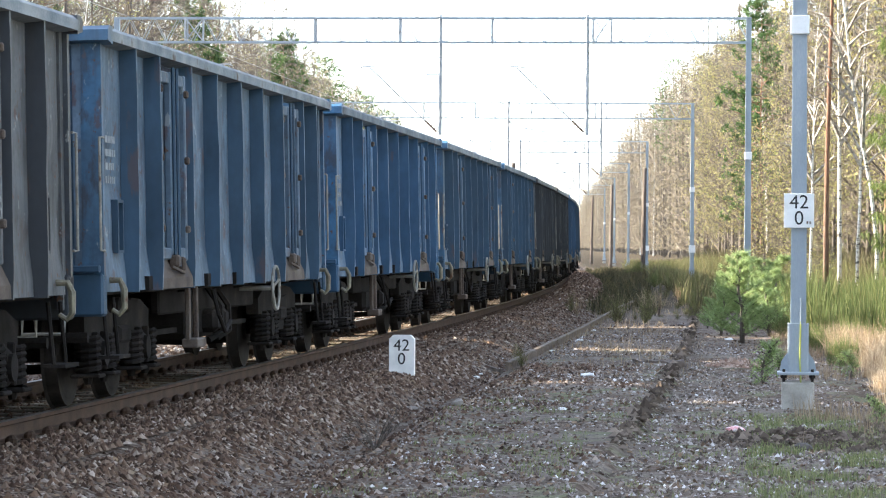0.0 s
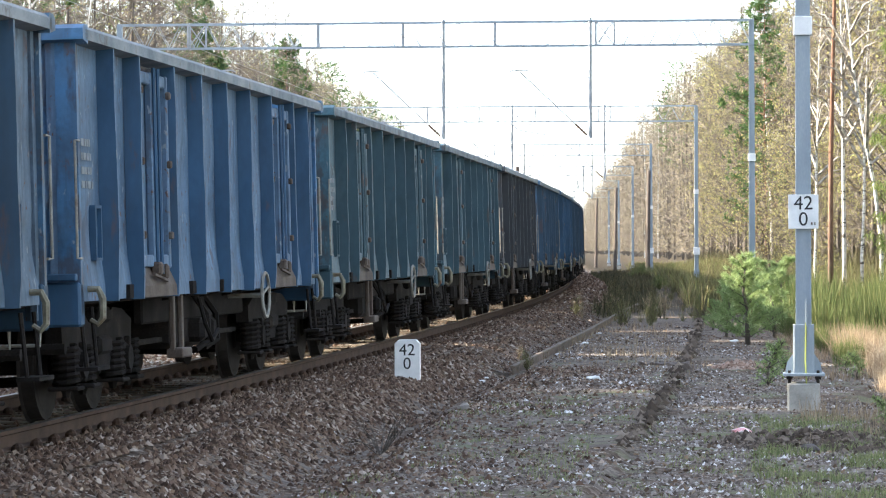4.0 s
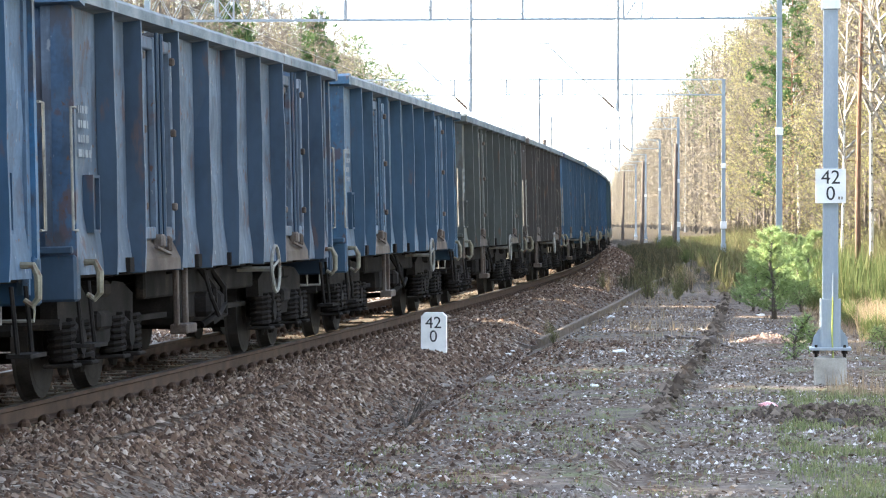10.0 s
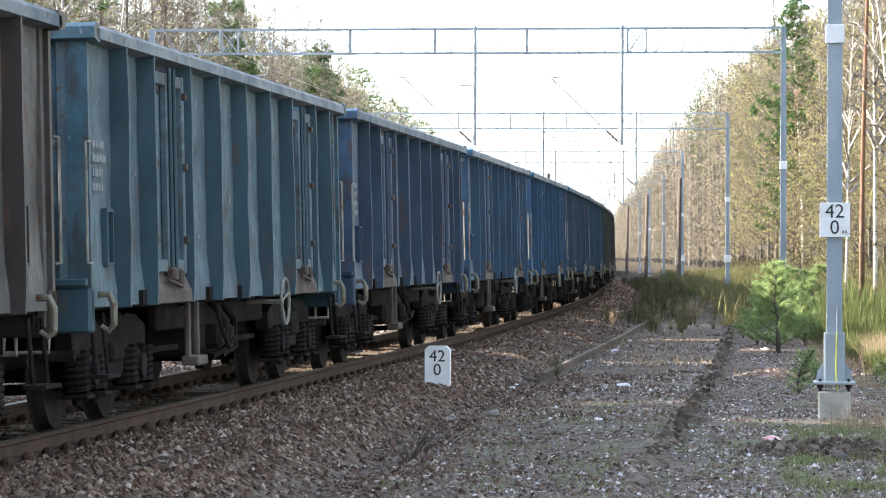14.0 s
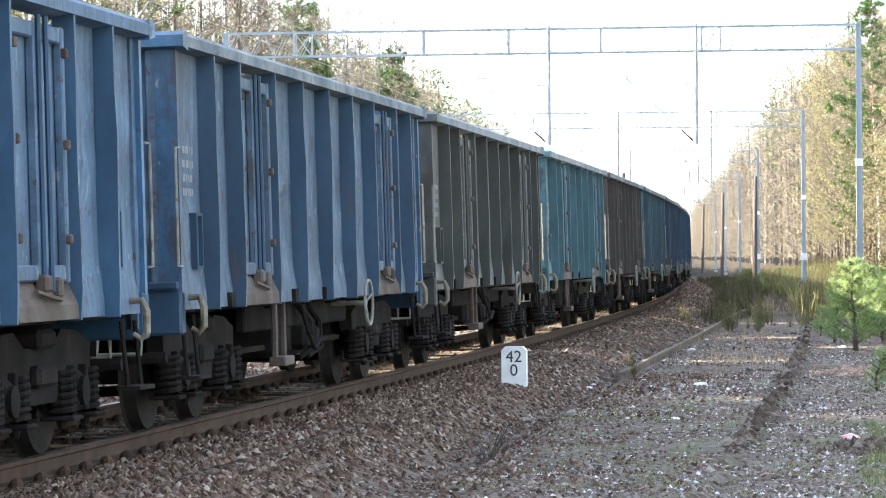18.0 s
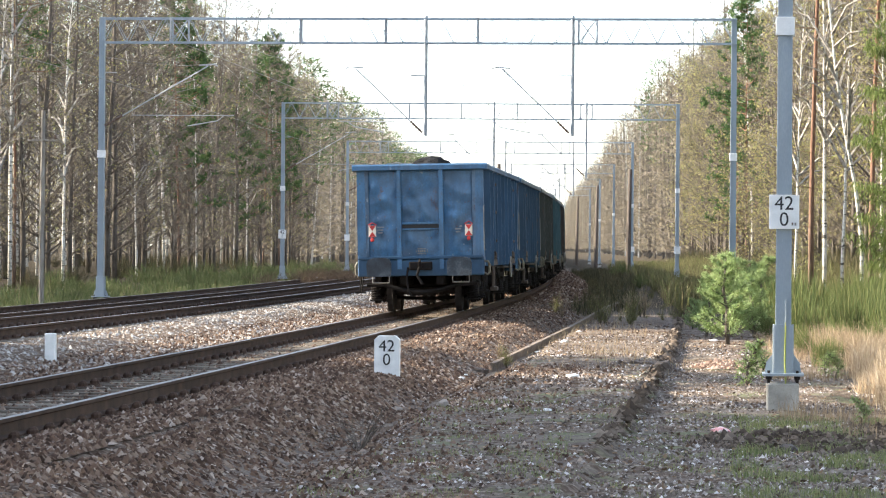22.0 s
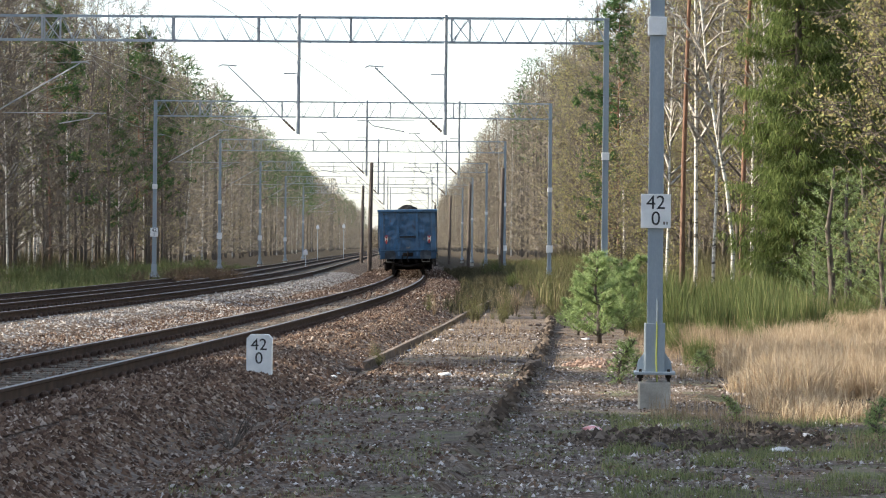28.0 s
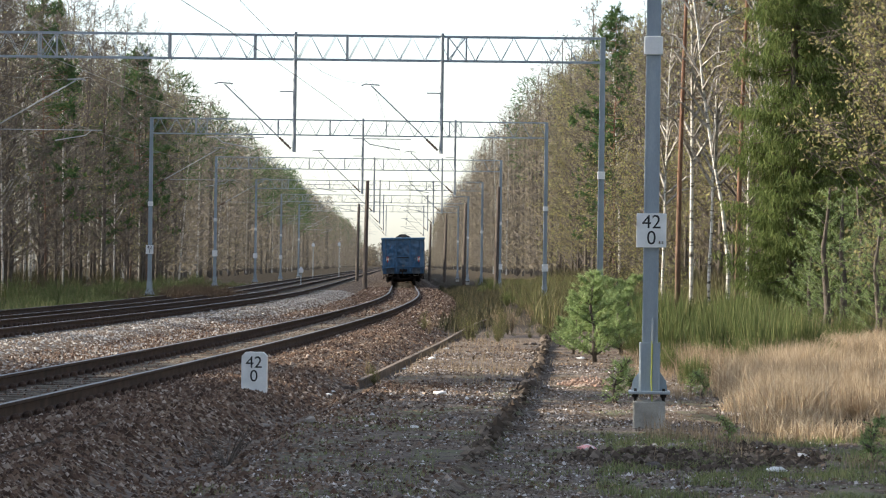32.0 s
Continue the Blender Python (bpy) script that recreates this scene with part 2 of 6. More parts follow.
M["faded_white"] = mat("faded_white_paint", [(0.3, (0.14, 0.16, 0.18)), (0.7, (0.26, 0.28, 0.29))], 0.7, scale=9)
M["pale"] = mat("pale_grey_paint", [(0.3, (0.13, 0.125, 0.11)), (0.7, (0.30, 0.29, 0.25))], 0.6, scale=6, stains=(8, 0.6, RUST))
M["yellowgreen"] = plain("green_yellow_cable", (0.30, 0.34, 0.08), 0.5)
M["bark"] = mat("grey_bark", [(0.3, (0.055, 0.045, 0.036)), (0.7, (0.15, 0.125, 0.10))], 0.95, scale=5, stretch=(3, 3, 0.6), bump=0.8, dist=0.03)
M["birch"] = mat("birch_bark", [(0.36, (0.05, 0.045, 0.04)), (0.43, (0.52, 0.49, 0.43)), (0.7, (0.74, 0.71, 0.65))], 0.8, scale=3.2, stretch=(1, 1, 3.5), bump=0.3)
M["pale_limb"] = mat("pale_limb_bark", [(0.36, (0.12, 0.105, 0.09)), (0.50, (0.30, 0.275, 0.24)), (0.7, (0.44, 0.42, 0.38))], 0.85, scale=3, stretch=(1, 1, 2), bump=0.2)
M["twig"] = island_mat("bare_twigs", [(0.0, (0.095, 0.080, 0.066)), (0.5, (0.165, 0.14, 0.115)), (1.0, (0.26, 0.225, 0.185))], bump=0)
M["twig_grey"] = island_mat("dark_bare_twigs", [(0.0, (0.105, 0.091, 0.079)), (0.5, (0.184, 0.161, 0.140)), (1.0, (0.297, 0.263, 0.227))], bump=0)
M["thicket"] = island_mat("thicket_stems", [(0.0, (0.041, 0.041, 0.024)), (0.5, (0.081, 0.078, 0.043)), (1.0, (0.162, 0.135, 0.081))], bump=0, translucent=0.15)
M["scrub"] = island_mat("olive_scrub", [(0.0, (0.085, 0.070, 0.042)), (0.4, (0.12, 0.115, 0.055)), (0.8, (0.16, 0.17, 0.070)), (1.0, (0.27, 0.23, 0.13))], bump=0, translucent=0.25)
M["bud"] = island_mat("young_leaves", [(0.0, (0.29, 0.245, 0.115)), (0.5, (0.36, 0.325, 0.14)), (1.0, (0.29, 0.325, 0.115))], bump=0, translucent=0.35)
M["budbrown"] = island_mat("brown_buds", [(0.0, (0.16, 0.135, 0.10)), (0.6, (0.24, 0.205, 0.145)), (1.0, (0.30, 0.265, 0.17))], bump=0, translucent=0.3)
M["needle"] = island_mat("pine_needles", [(0.0, (0.039, 0.077, 0.031)), (0.6, (0.077, 0.133, 0.048)), (1.0, (0.133, 0.175, 0.063))], bump=0, translucent=0.2)
M["needle2"] = island_mat("young_pine_needles", [(0.0, (0.158, 0.226, 0.088)), (0.6, (0.286, 0.374, 0.158)), (1.0, (0.414, 0.483, 0.236))], bump=0, translucent=0.5)
M["spruce"] = island_mat("spruce_needles", [(0.0, (0.070, 0.100, 0.030)), (0.6, (0.13, 0.17, 0.055)), (1.0, (0.21, 0.24, 0.09))], bump=0, translucent=0.4)
M["broom"] = island_mat("broom_stems", [(0.0, (0.070, 0.095, 0.034)), (0.6, (0.125, 0.155, 0.058)), (1.0, (0.23, 0.22, 0.10))], bump=0, translucent=0.25)
M["verge"] = island_mat("shaded_verge_grass", [(0.0, (0.068, 0.093, 0.037)), (0.6, (0.119, 0.150, 0.061)), (1.0, (0.238, 0.212, 0.119))], bump=0, translucent=0.2)
M["bracken"] = island_mat("dead_bracken", [(0.0, (0.058, 0.043, 0.032)), (0.6, (0.10, 0.073, 0.053)), (1.0, (0.16, 0.12, 0.085))], bump=0, translucent=0.2)
M["straw"] = island_mat("dry_grass", [(0.0, (0.27, 0.195, 0.13)), (0.5, (0.48, 0.375, 0.25)), (1.0, (0.70, 0.58, 0.42))], bump=0, translucent=0.42)
M["rusty_grass"] = island_mat("rusty_dry_grass", [(0.0, (0.20, 0.15, 0.10)), (1.0, (0.42, 0.33, 0.22))], bump=0, translucent=0.3)
M["grass"] = island_mat("short_green_grass", [(0.0, (0.122, 0.152, 0.063)), (1.0, (0.289, 0.304, 0.145))], bump=0, translucent=0.25)
M["stones"] = island_mat("ballast_stones", [(0.0, (0.039, 0.025, 0.018)), (0.35, (0.095, 0.060, 0.043)), (0.6, (0.153, 0.099, 0.069)), (0.88, (0.216, 0.162, 0.123)), (1.0, (0.410, 0.345, 0.291))])
M["path_stones"] = island_mat("path_gravel", [(0.0, (0.055, 0.045, 0.037)), (0.35, (0.138, 0.112, 0.094)), (0.65, (0.221, 0.190, 0.167)), (0.88, (0.320, 0.290, 0.267)), (1.0, (0.663, 0.640, 0.633))])
M["dark_clods"] = island_mat("dark_earth_clods", [(0.0, (0.045, 0.034, 0.026)), (0.7, (0.11, 0.086, 0.067)), (1.0, (0.22, 0.18, 0.145))])
M["stones_grey"] = island_mat("grey_ballast_stones", [(0.0, (0.187, 0.171, 0.154)), (0.5, (0.319, 0.297, 0.275)), (1.0, (0.506, 0.484, 0.451))])


def pine_bark():
    """Grey and furrowed at the foot, flaking orange higher up."""
    m = mat("pine_bark", [(0.3, (0.10, 0.062, 0.042)), (0.7, (0.21, 0.14, 0.10))], 0.95, scale=5, stretch=(3, 3, 0.7), bump=0.8, dist=0.03)
    nt = m.node_tree
    n, link = nt.nodes, nt.links.new
    co = n.new("ShaderNodeTexCoord")
    sp = n.new("ShaderNodeSeparateXYZ")
    link(co.outputs["Object"], sp.inputs[0])
    mr = n.new("ShaderNodeMapRange")
    mr.inputs[1].default_value, mr.inputs[2].default_value = 1.0, 5.0
    link(sp.outputs[2], mr.inputs[0])
    mx = n.new("ShaderNodeMix")
    mx.data_type = 'RGBA'
    b = n["Principled BSDF"]
    old = b.inputs["Base Color"].links[0].from_socket
    link(mr.outputs[0], mx.inputs[0])
    link(old, mx.inputs[6])
    mul = n.new("ShaderNodeMix")
    mul.data_type, mul.blend_type = 'RGBA', 'MULTIPLY'
    mul.inputs[0].default_value = 1.0
    link(old, mul.inputs[6])
    mul.inputs[7].default_value = (1.2, 1.0, 0.9, 1)
    link(mul.outputs[2], mx.inputs[7])
    link(mx.outputs[2], b.inputs["Base Color"])
    return m


M["pine"] = pine_bark()


def ground_mat():
    m = bpy.data.materials.new("ground_surface")
    m.use_nodes = True
    nt = m.node_tree
    n, link = nt.nodes, nt.links.new
    b = n["Principled BSDF"]
    geo = n.new("ShaderNodeNewGeometry")
    pos = geo.outputs["Position"]

    def noise_tex(scale, detail=6):
        x = n.new("ShaderNodeTexNoise")
        x.inputs["Scale"].default_value, x.inputs["Detail"].default_value = scale, detail
        link(pos, x.inputs[0])
        return x.outputs[0]

    def ramp(src, stops):
        r = n.new("ShaderNodeValToRGB")
        e = r.color_ramp.elements
        while len(e) < len(stops):
            e.new(0.5)
        for k, (p, c) in enumerate(stops):
            e[k].position, e[k].color = p, (*c, 1)
        link(src, r.inputs[0])
        return r.outputs[0]

    def blend(f, a, c):
        x = n.new("ShaderNodeMix")
        x.data_type = 'RGBA'
        link(f, x.inputs[0])
        link(a, x.inputs[6])
        link(c, x.inputs[7])
        return x.outputs[2]

    vor = n.new("ShaderNodeTexVoronoi")
    vor.inputs["Scale"].default_value = 18
    link(pos, vor.inputs[0])
    sep = n.new("ShaderNodeSeparateColor")
    link(vor.outputs["Color"], sep.inputs[0])
    gravel = ramp(sep.outputs[0], [(0.0, (0.053, 0.037, 0.027)), (0.5, (0.105, 0.076, 0.057)), (0.9, (0.188, 0.150, 0.119)), (1.0, (0.362, 0.319, 0.269))])
    dirt = ramp(noise_tex(9), [(0.3, (0.100, 0.082, 0.070)), (0.55, (0.180, 0.153, 0.130)), (0.75, (0.256, 0.223, 0.192))])
    moss = ramp(noise_tex(30), [(0.3, (0.10, 0.11, 0.058)), (0.7, (0.19, 0.195, 0.115))])
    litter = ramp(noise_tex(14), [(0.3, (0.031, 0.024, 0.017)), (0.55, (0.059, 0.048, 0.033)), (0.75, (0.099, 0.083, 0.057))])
    zone = n.new("ShaderNodeVertexColor")
    zone.layer_name = "zone"
    zs = n.new("ShaderNodeSeparateColor")
    link(zone.outputs[0], zs.inputs[0])

    def soft(src, lo, hi):
        r = n.new("ShaderNodeMapRange")
        r.inputs[1].default_value, r.inputs[2].default_value = lo, hi
        link(src, r.inputs[0])
        return r.outputs[0]

    def times(a, c):
        x = n.new("ShaderNodeMath")
        x.operation = 'MULTIPLY'
        link(a, x.inputs[0])
        link(c, x.inputs[1])
        return x.outputs[0]

    col = blend(soft(noise_tex(1.3), 0.42, 0.6), gravel, dirt)
    col = blend(times(soft(noise_tex(1.5), 0.52, 0.68), zs.outputs[1]), col, moss)
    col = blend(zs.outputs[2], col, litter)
    col = blend(zs.outputs[0], col, gravel)
    link(col, b.inputs["Base Color"])
    b.inputs["Roughness"].default_value = 0.95
    b.inputs["Specular IOR Level"].default_value = 0.06
    bp = n.new("ShaderNodeBump")
    bp.inputs["Strength"].default_value, bp.inputs["Distance"].default_value = 0.8, 0.03
    link(vor.outputs["Distance"], bp.inputs["Height"])
    link(bp.outputs[0], b.inputs["Normal"])
    return m


M["ground"] = ground_mat()


# ---- shapes ----
class Geo:
    """Gathers pieces of one mesh."""

    def __init__(self):
        self.v, self.f, self.k = [], [], []

    def add(self, v, f, k=0):
        o = len(self.v)
        self.v += [tuple(p) for p in v]
        self.f += [tuple(i + o for i in q) for q in f]
        self.k += [k] * len(f)
        return self

    def box(self, c, s, m=None, bevel=0.0, k=0):
        """A box, chamfered along its edges where bevel is given."""
        if bevel:
            bm = bmesh.new()
            bmesh.ops.create_cube(bm, size=1, matrix=Matrix.Diagonal((*s, 1)))
            bmesh.ops.bevel(bm, geom=bm.edges[:], offset=bevel, segments=1, affect='EDGES')
            v = [p.co.copy() for p in bm.verts]
            bm.verts.index_update()
            f = [[p.index for p in q.verts] for q in bm.faces]
            bm.free()
        else:
            v = [Vector(((i & 1) - 0.5, (i >> 1 & 1) - 0.5, (i >> 2) - 0.5)) for i in range(8)]
            v = [Vector((p.x * s[0], p.y * s[1], p.z * s[2])) for p in v]
            f = [(0, 2, 3, 1), (4, 5, 7, 6), (0, 1, 5, 4), (2, 6, 7, 3), (0, 4, 6, 2), (1, 3, 7, 5)]
        if m is not None:
            v = [m @ p for p in v]
        return self.add([p + Vector(c) for p in v], f, k)

    def tube(self, pts, radii, sides=6, cap=True, k=0):
        pts = [Vector(p) for p in pts]
        if not isinstance(radii, (list, tuple)):
            radii = [radii] * len(pts)
        v, f = [], []
        up = None
        for i, p in enumerate(pts):
            d = (pts[min(i + 1, len(pts) - 1)] - pts[max(i - 1, 0)])
            d = d.normalized() if d.length > 1e-9 else Vector((0, 0, 1))
            if up is None:
                up = Vector((1, 0, 0)) if abs(d.x) < 0.8 else Vector((0, 0, 1))
            a = (up - d * up.dot(d)).normalized()
            c = d.cross(a)
            up = a
            for j in range(sides):
                w = 2 * math.pi * (j + 0.5) / sides
                v.append(p + (a * math.cos(w) + c * math.sin(w)) * radii[i])
        for i in range(len(pts) - 1):
            for j in range(sides):
                j2 = (j + 1) % sides
                f.append((i * sides + j, i * sides + j2, (i + 1) * sides + j2, (i + 1) * sides + j))
        if cap:
            f.append(tuple(range(sides))[::-1])
            f.append(tuple((len(pts) - 1) * sides + j for j in range(sides)))
        return self.add(v, f, k)

    def prism(self, outline, a, b, axis="y", k=0):
        """An outline of (p, q) swept along an axis from a to b."""
        n = len(outline)

        def at(p, q, w):
            return (p, w, q) if axis == "y" else (w, p, q) if axis == "x" else (p, q, w)

        v = [at(p, q, a) for p, q in outline] + [at(p, q, b) for p, q in outline]
        f = [(i, (i + 1) % n, n + (i + 1) % n, n + i) for i in range(n)] + [tuple(range(n))[::-1], tuple(range(n, 2 * n))]
        return self.add(v, f, k)

    def disc(self, c, r, w, axis="x", sides=20, k=0):
        c = Vector(c)
        d = Vector((1, 0, 0)) if axis == "x" else Vector((0, 1, 0)) if axis == "y" else Vector((0, 0, 1))
        return self.tube([c - d * w / 2, c + d * w / 2], r, sides, True, k)

    def mesh(self, name, *mats, smooth=False):
        me = bpy.data.meshes.new(name)
        me.from_pydata(self.v, [], self.f)
        for m in mats:
            me.materials.append(m)
        if len(mats) > 1:
            me.polygons.foreach_set("material_index", self.k)
        bm = bmesh.new()
        bm.from_mesh(me)
        bmesh.ops.recalc_face_normals(bm, faces=bm.faces)
        bm.to_mesh(me)
        bm.free()
        if smooth:
            me.polygons.foreach_set("use_smooth", [True] * len(me.polygons))
        return me


def soup(name, verts, faces, *mats):
    """A mesh from arrays, without further care (leaves, blades, stones)."""
    me = bpy.data.meshes.new(name)
    me.from_pydata(verts.tolist() if hasattr(verts, "tolist") else verts, [], faces.tolist() if hasattr(faces, "tolist") else faces)
    for m in mats:
        me.materials.append(m)
    return me


def part(name, g, material, parent, label="", smooth=False, at=None):
    mats = material if isinstance(material, (list, tuple)) else [material]
    me = g if isinstance(g, bpy.types.Mesh) else g.mesh(name, *mats, smooth=smooth)
    ob = new(name, me)
    ob.parent = parent
    if at is not None:
        ob.location = at
    if label:
        ob["label"] = label
    return ob


def thing(name, label, category, group="", m=None, kind=""):
    ob = new(name)
    if m is not None:
        ob.matrix_world = m
    return tagged(ob, label, category, group, kind)


def single(name, me, label, category, group="", kind="", m=None):
    ob = new(name, me)
    if m is not None:
        ob.matrix_world = m
    return tagged(ob, label, category, group, kind)


# ---- the line of the railway ----
A0, B0, C0, YS = -7.207, 0.0780, 0.00055, 164.0


def line_x(y):
    """Sideways place of the near track's middle at y metres ahead."""
    if y > YS:
        return A0 + B0 * YS - C0 * YS * YS / 2 + (B0 - C0 * YS) * (y - YS)
    return A0 + B0 * y - C0 * y * y / 2


def slope(y):
    return B0 - C0 * min(y, YS)


def on_line(y, u, z=0.0):
    """The point u metres to the right of the near track's middle."""
    s = slope(y)
    k = 1 / math.hypot(1, s)
    return Vector((line_x(y) + u * k, y - u * s * k, z))


def heading(y):
    return -math.degrees(math.atan(slope(y)))


U2, Z2, U3, Z3 = -5.5, 0.12, -9.2, -0.02          # the two farther tracks


def smooth(a, b, x):
    t = min(1, max(0, (x - a) / (b - a)))
    return t * t * (3 - 2 * t)


def ground_z(u, y):
    """Height of the ground; the rail heads of the near track lie at 0."""
    n1 = noise.noise((u * 0.35, y * 0.35, 0)) * 0.05
    z = -0.50 + n1
    z += 0.23 * smooth(5.58, 5.44, u + 0.16 * noise.noise((y * 0.9, 0, 4)) + 0.07 * noise.noise((y * 4.0, 0, 4))) * smooth(3.0, 3.5, u) * (0.30 + 0.55 * smooth(27, 36, y))                 # bed of the lifted siding
    z += 0.30 * smooth(3.1, 2.0, u) * smooth(-20, -19, u)                # bed of the near track
    if 0.93 < abs(u) < 1.75:
        z = -0.160 + n1 * 0.2
    elif abs(u) < 0.6:
        z = -0.186
    if u < -1.75:
        z = -0.20 + n1 * 0.3
        z += (Z2 + 0.02) * smooth(-2.6, -3.6, u)
        z += (Z3 - Z2) * smooth(-6.8, -7.4, u)
        z -= 0.35 * smooth(-10.8, -12.5, u)
        z += 0.9 * smooth(-15, -26, u) * (0.6 + 0.4 * noise.noise((y * 0.02, 3, 0)))
    if u > 8.0:
        z += 0.75 * smooth(9, 17, u) * smooth(50, 95, y) + 0.12 * noise.noise((u * 0.2, y * 0.2, 5))
    return z


# ---- ground ----
def build_ground():
    ys = [-400, -200, -100, -50, -20, 0] + [8 + 0.5 * i for i in range(165)] + [92 + 2 * i for i in range(70)] + [240 + 12 * i for i in range(30)] + [620, 800, 1200, 2000, 4000]
    us = [-3000, -900, -300, -120, -70, -45] + [-35 + i for i in range(20)] + [-15 + 0.4 * i for i in range(30)] + [-3 + 0.22 * i for i in range(38)] + [5.26 + 0.05 * i for i in range(10)] + [5.80 + 0.22 * i for i in range(15)] + [9.4 + 0.7 * i for i in range(20)] + [25, 30, 40, 60, 90, 150, 400, 1000, 3000]
    v, cols = [], []
    for y in ys:
        for u in us:
            p = on_line(y, u)
            if abs(u) > 200 or y > 1000:
                p = Vector((line_x(min(y, 600)) + u, y, 0))
            z = ground_z(u, y)
            v.append((p.x, p.y, z))
            n2 = noise.noise((u * 0.5, y * 0.3, 9))
            ballast = smooth(2.9, 2.2, u) * smooth(-11.4, -10.9, u)
            moss = smooth(3.0, 4.5, u + n2) * smooth(60, 40, y)
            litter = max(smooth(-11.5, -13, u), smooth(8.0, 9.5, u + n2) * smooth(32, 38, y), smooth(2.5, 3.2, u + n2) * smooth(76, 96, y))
            cols.append((ballast, moss, litter, 1))
    nu = len(us)
    f = [(r * nu + c, r * nu + c + 1, (r + 1) * nu + c + 1, (r + 1) * nu + c) for r in range(len(ys) - 1) for c in range(nu - 1)]
    me = soup("ground", v, f, M["ground"])
    att = me.color_attributes.new("zone", 'FLOAT_COLOR', 'POINT')
    att.data.foreach_set("color", [c for q in cols for c in q])
    me.polygons.foreach_set("use_smooth", [True] * len(me.polygons))
    return single("ground", me, "gravelly brown earth with moss and leaf litter beside the railway", "ground", kind="structure")


build_ground()

RAIL = [(-0.036, 0), (-0.036, -0.030), (-0.010, -0.045), (-0.010, -0.135), (-0.070, -0.150), (-0.070, -0.165),
        (0.070, -0.165), (0.070, -0.150), (0.010, -0.135), (0.010, -0.045), (0.036, -0.030), (0.036, 0)]


def rail_mesh(u, z, y0, y1, step, name, top):
    n = len(RAIL)
    v, f, k = [], [], []
    ys, y = [], y0
    while y < y1:
        ys.append(y)
        y += step if y < 230 else step * 4
    ys.append(y1)
    for y in ys:
        for a, b in RAIL:
            v.append(on_line(y, u + a, z + b))
    for r in range(len(ys) - 1):
        for c in range(n):
            f.append((r * n + c, r * n + (c + 1) % n, (r + 1) * n + (c + 1) % n, (r + 1) * n + c))
            k.append(1 if c == n - 1 else 0)
    f += [tuple(range(n)), tuple((len(ys) - 1) * n + i for i in range(n))]
    k += [0, 0]
    g = Geo()
    g.v, g.f, g.k = [tuple(p) for p in v], f, k
    return g.mesh(name, M["rail_side"], top)


def sleeper_mesh():
    g = Geo()
    g.box((0, 0, -0.245), (2.5, 0.24, 0.15), bevel=0.012)
    return g.mesh("sleeper", M["sleeper"])


def clip_mesh():
    """A ribbed base plate with a clamp and a bolt on each side of the rail."""
    g = Geo()
    g.box((0, 0, -0.168), (0.36, 0.16, 0.016), bevel=0.004)
    for s in (-1, 1):
        g.tube([(s * 0.12, 0, -0.165), (s * 0.12, 0, -0.128), (s * 0.118, 0, -0.105), (s * 0.115, 0, -0.096)], [0.056, 0.052, 0.034, 0.010], 9)
    return g.mesh("rail_fastening", M["rail_side"])


SLEEPER, CLIP = sleeper_mesh(), clip_mesh()


CANT = 1.3          # degrees by which the near track leans into the curve


def track(name, u, z, label, y0, near, far):
    root = thing(name, label, "railway track", kind="structure")
    for s in (-0.7535, 0.7535):
        part("rail", rail_mesh(u + s, z, y0, 1500, 3.0, "rail", M["rail_top"]), None, root, "worn steel rail with a polished head")
    rest, clips = Geo(), Geo()
    y = y0
    base = [tuple(p.co) for p in SLEEPER.vertices]
    faces = [tuple(q.vertices) for q in SLEEPER.polygons]
    cb = [tuple(p.co) for p in CLIP.vertices]
    cf = [tuple(q.vertices) for q in CLIP.polygons]
    while y < far:
        m = Matrix.Translation(on_line(y, u, z)) @ pose(0, 0, 0, 0, 0, heading(y) + random.uniform(-0.6, 0.6))
        if near[0] <= y <= near[1]:
            ob = new("sleeper", SLEEPER)
            ob.parent = root
            ob.matrix_basis = m
            for s in (-0.7535, 0.7535):
                c = new("rail_fastening", CLIP)
                c.parent = ob
                c.location = (s, 0, 0)
        else:
            rest.add([m @ Vector(p) for p in base], faces)
            if y < 150:
                for s in (-0.7535, 0.7535):
                    clips.add([m @ (Vector(p) + Vector((s, 0, 0))) for p in cb], cf)
        y += 0.62
    ob = part("sleepers", rest, M["sleeper"], root)
    ob["kind"] = "stuff"
    ob = part("fastenings", clips, M["rail_side"], root)
    ob["kind"] = "stuff"
    return root


track("track_1", 0, 0, "railway track with wooden sleepers on brown ballast", 14, (22, 70), 260)
track("track_2", U2, Z2, "railway track on pale grey ballast", 20, (0, 0), 300)
track("track_3", U3, Z3, "railway track beside the forest edge", 20, (0, 0), 300)


# ---- the coal train ----
L, W, SPEED = 14.04, 1.31, 14.10          # length over buffers, half width of the side sheets
BL = 6.4                                  # half length of the body
Z0, ZT = 1.00, 3.21                       # bottom and top of the sides
POSTS = [1.05, 2.1, 3.65, 5.02, 6.4, 7.78, 9.15, 10.7, 11.75]
DOORS = [(2.1, 3.65), (9.15, 10.7)]


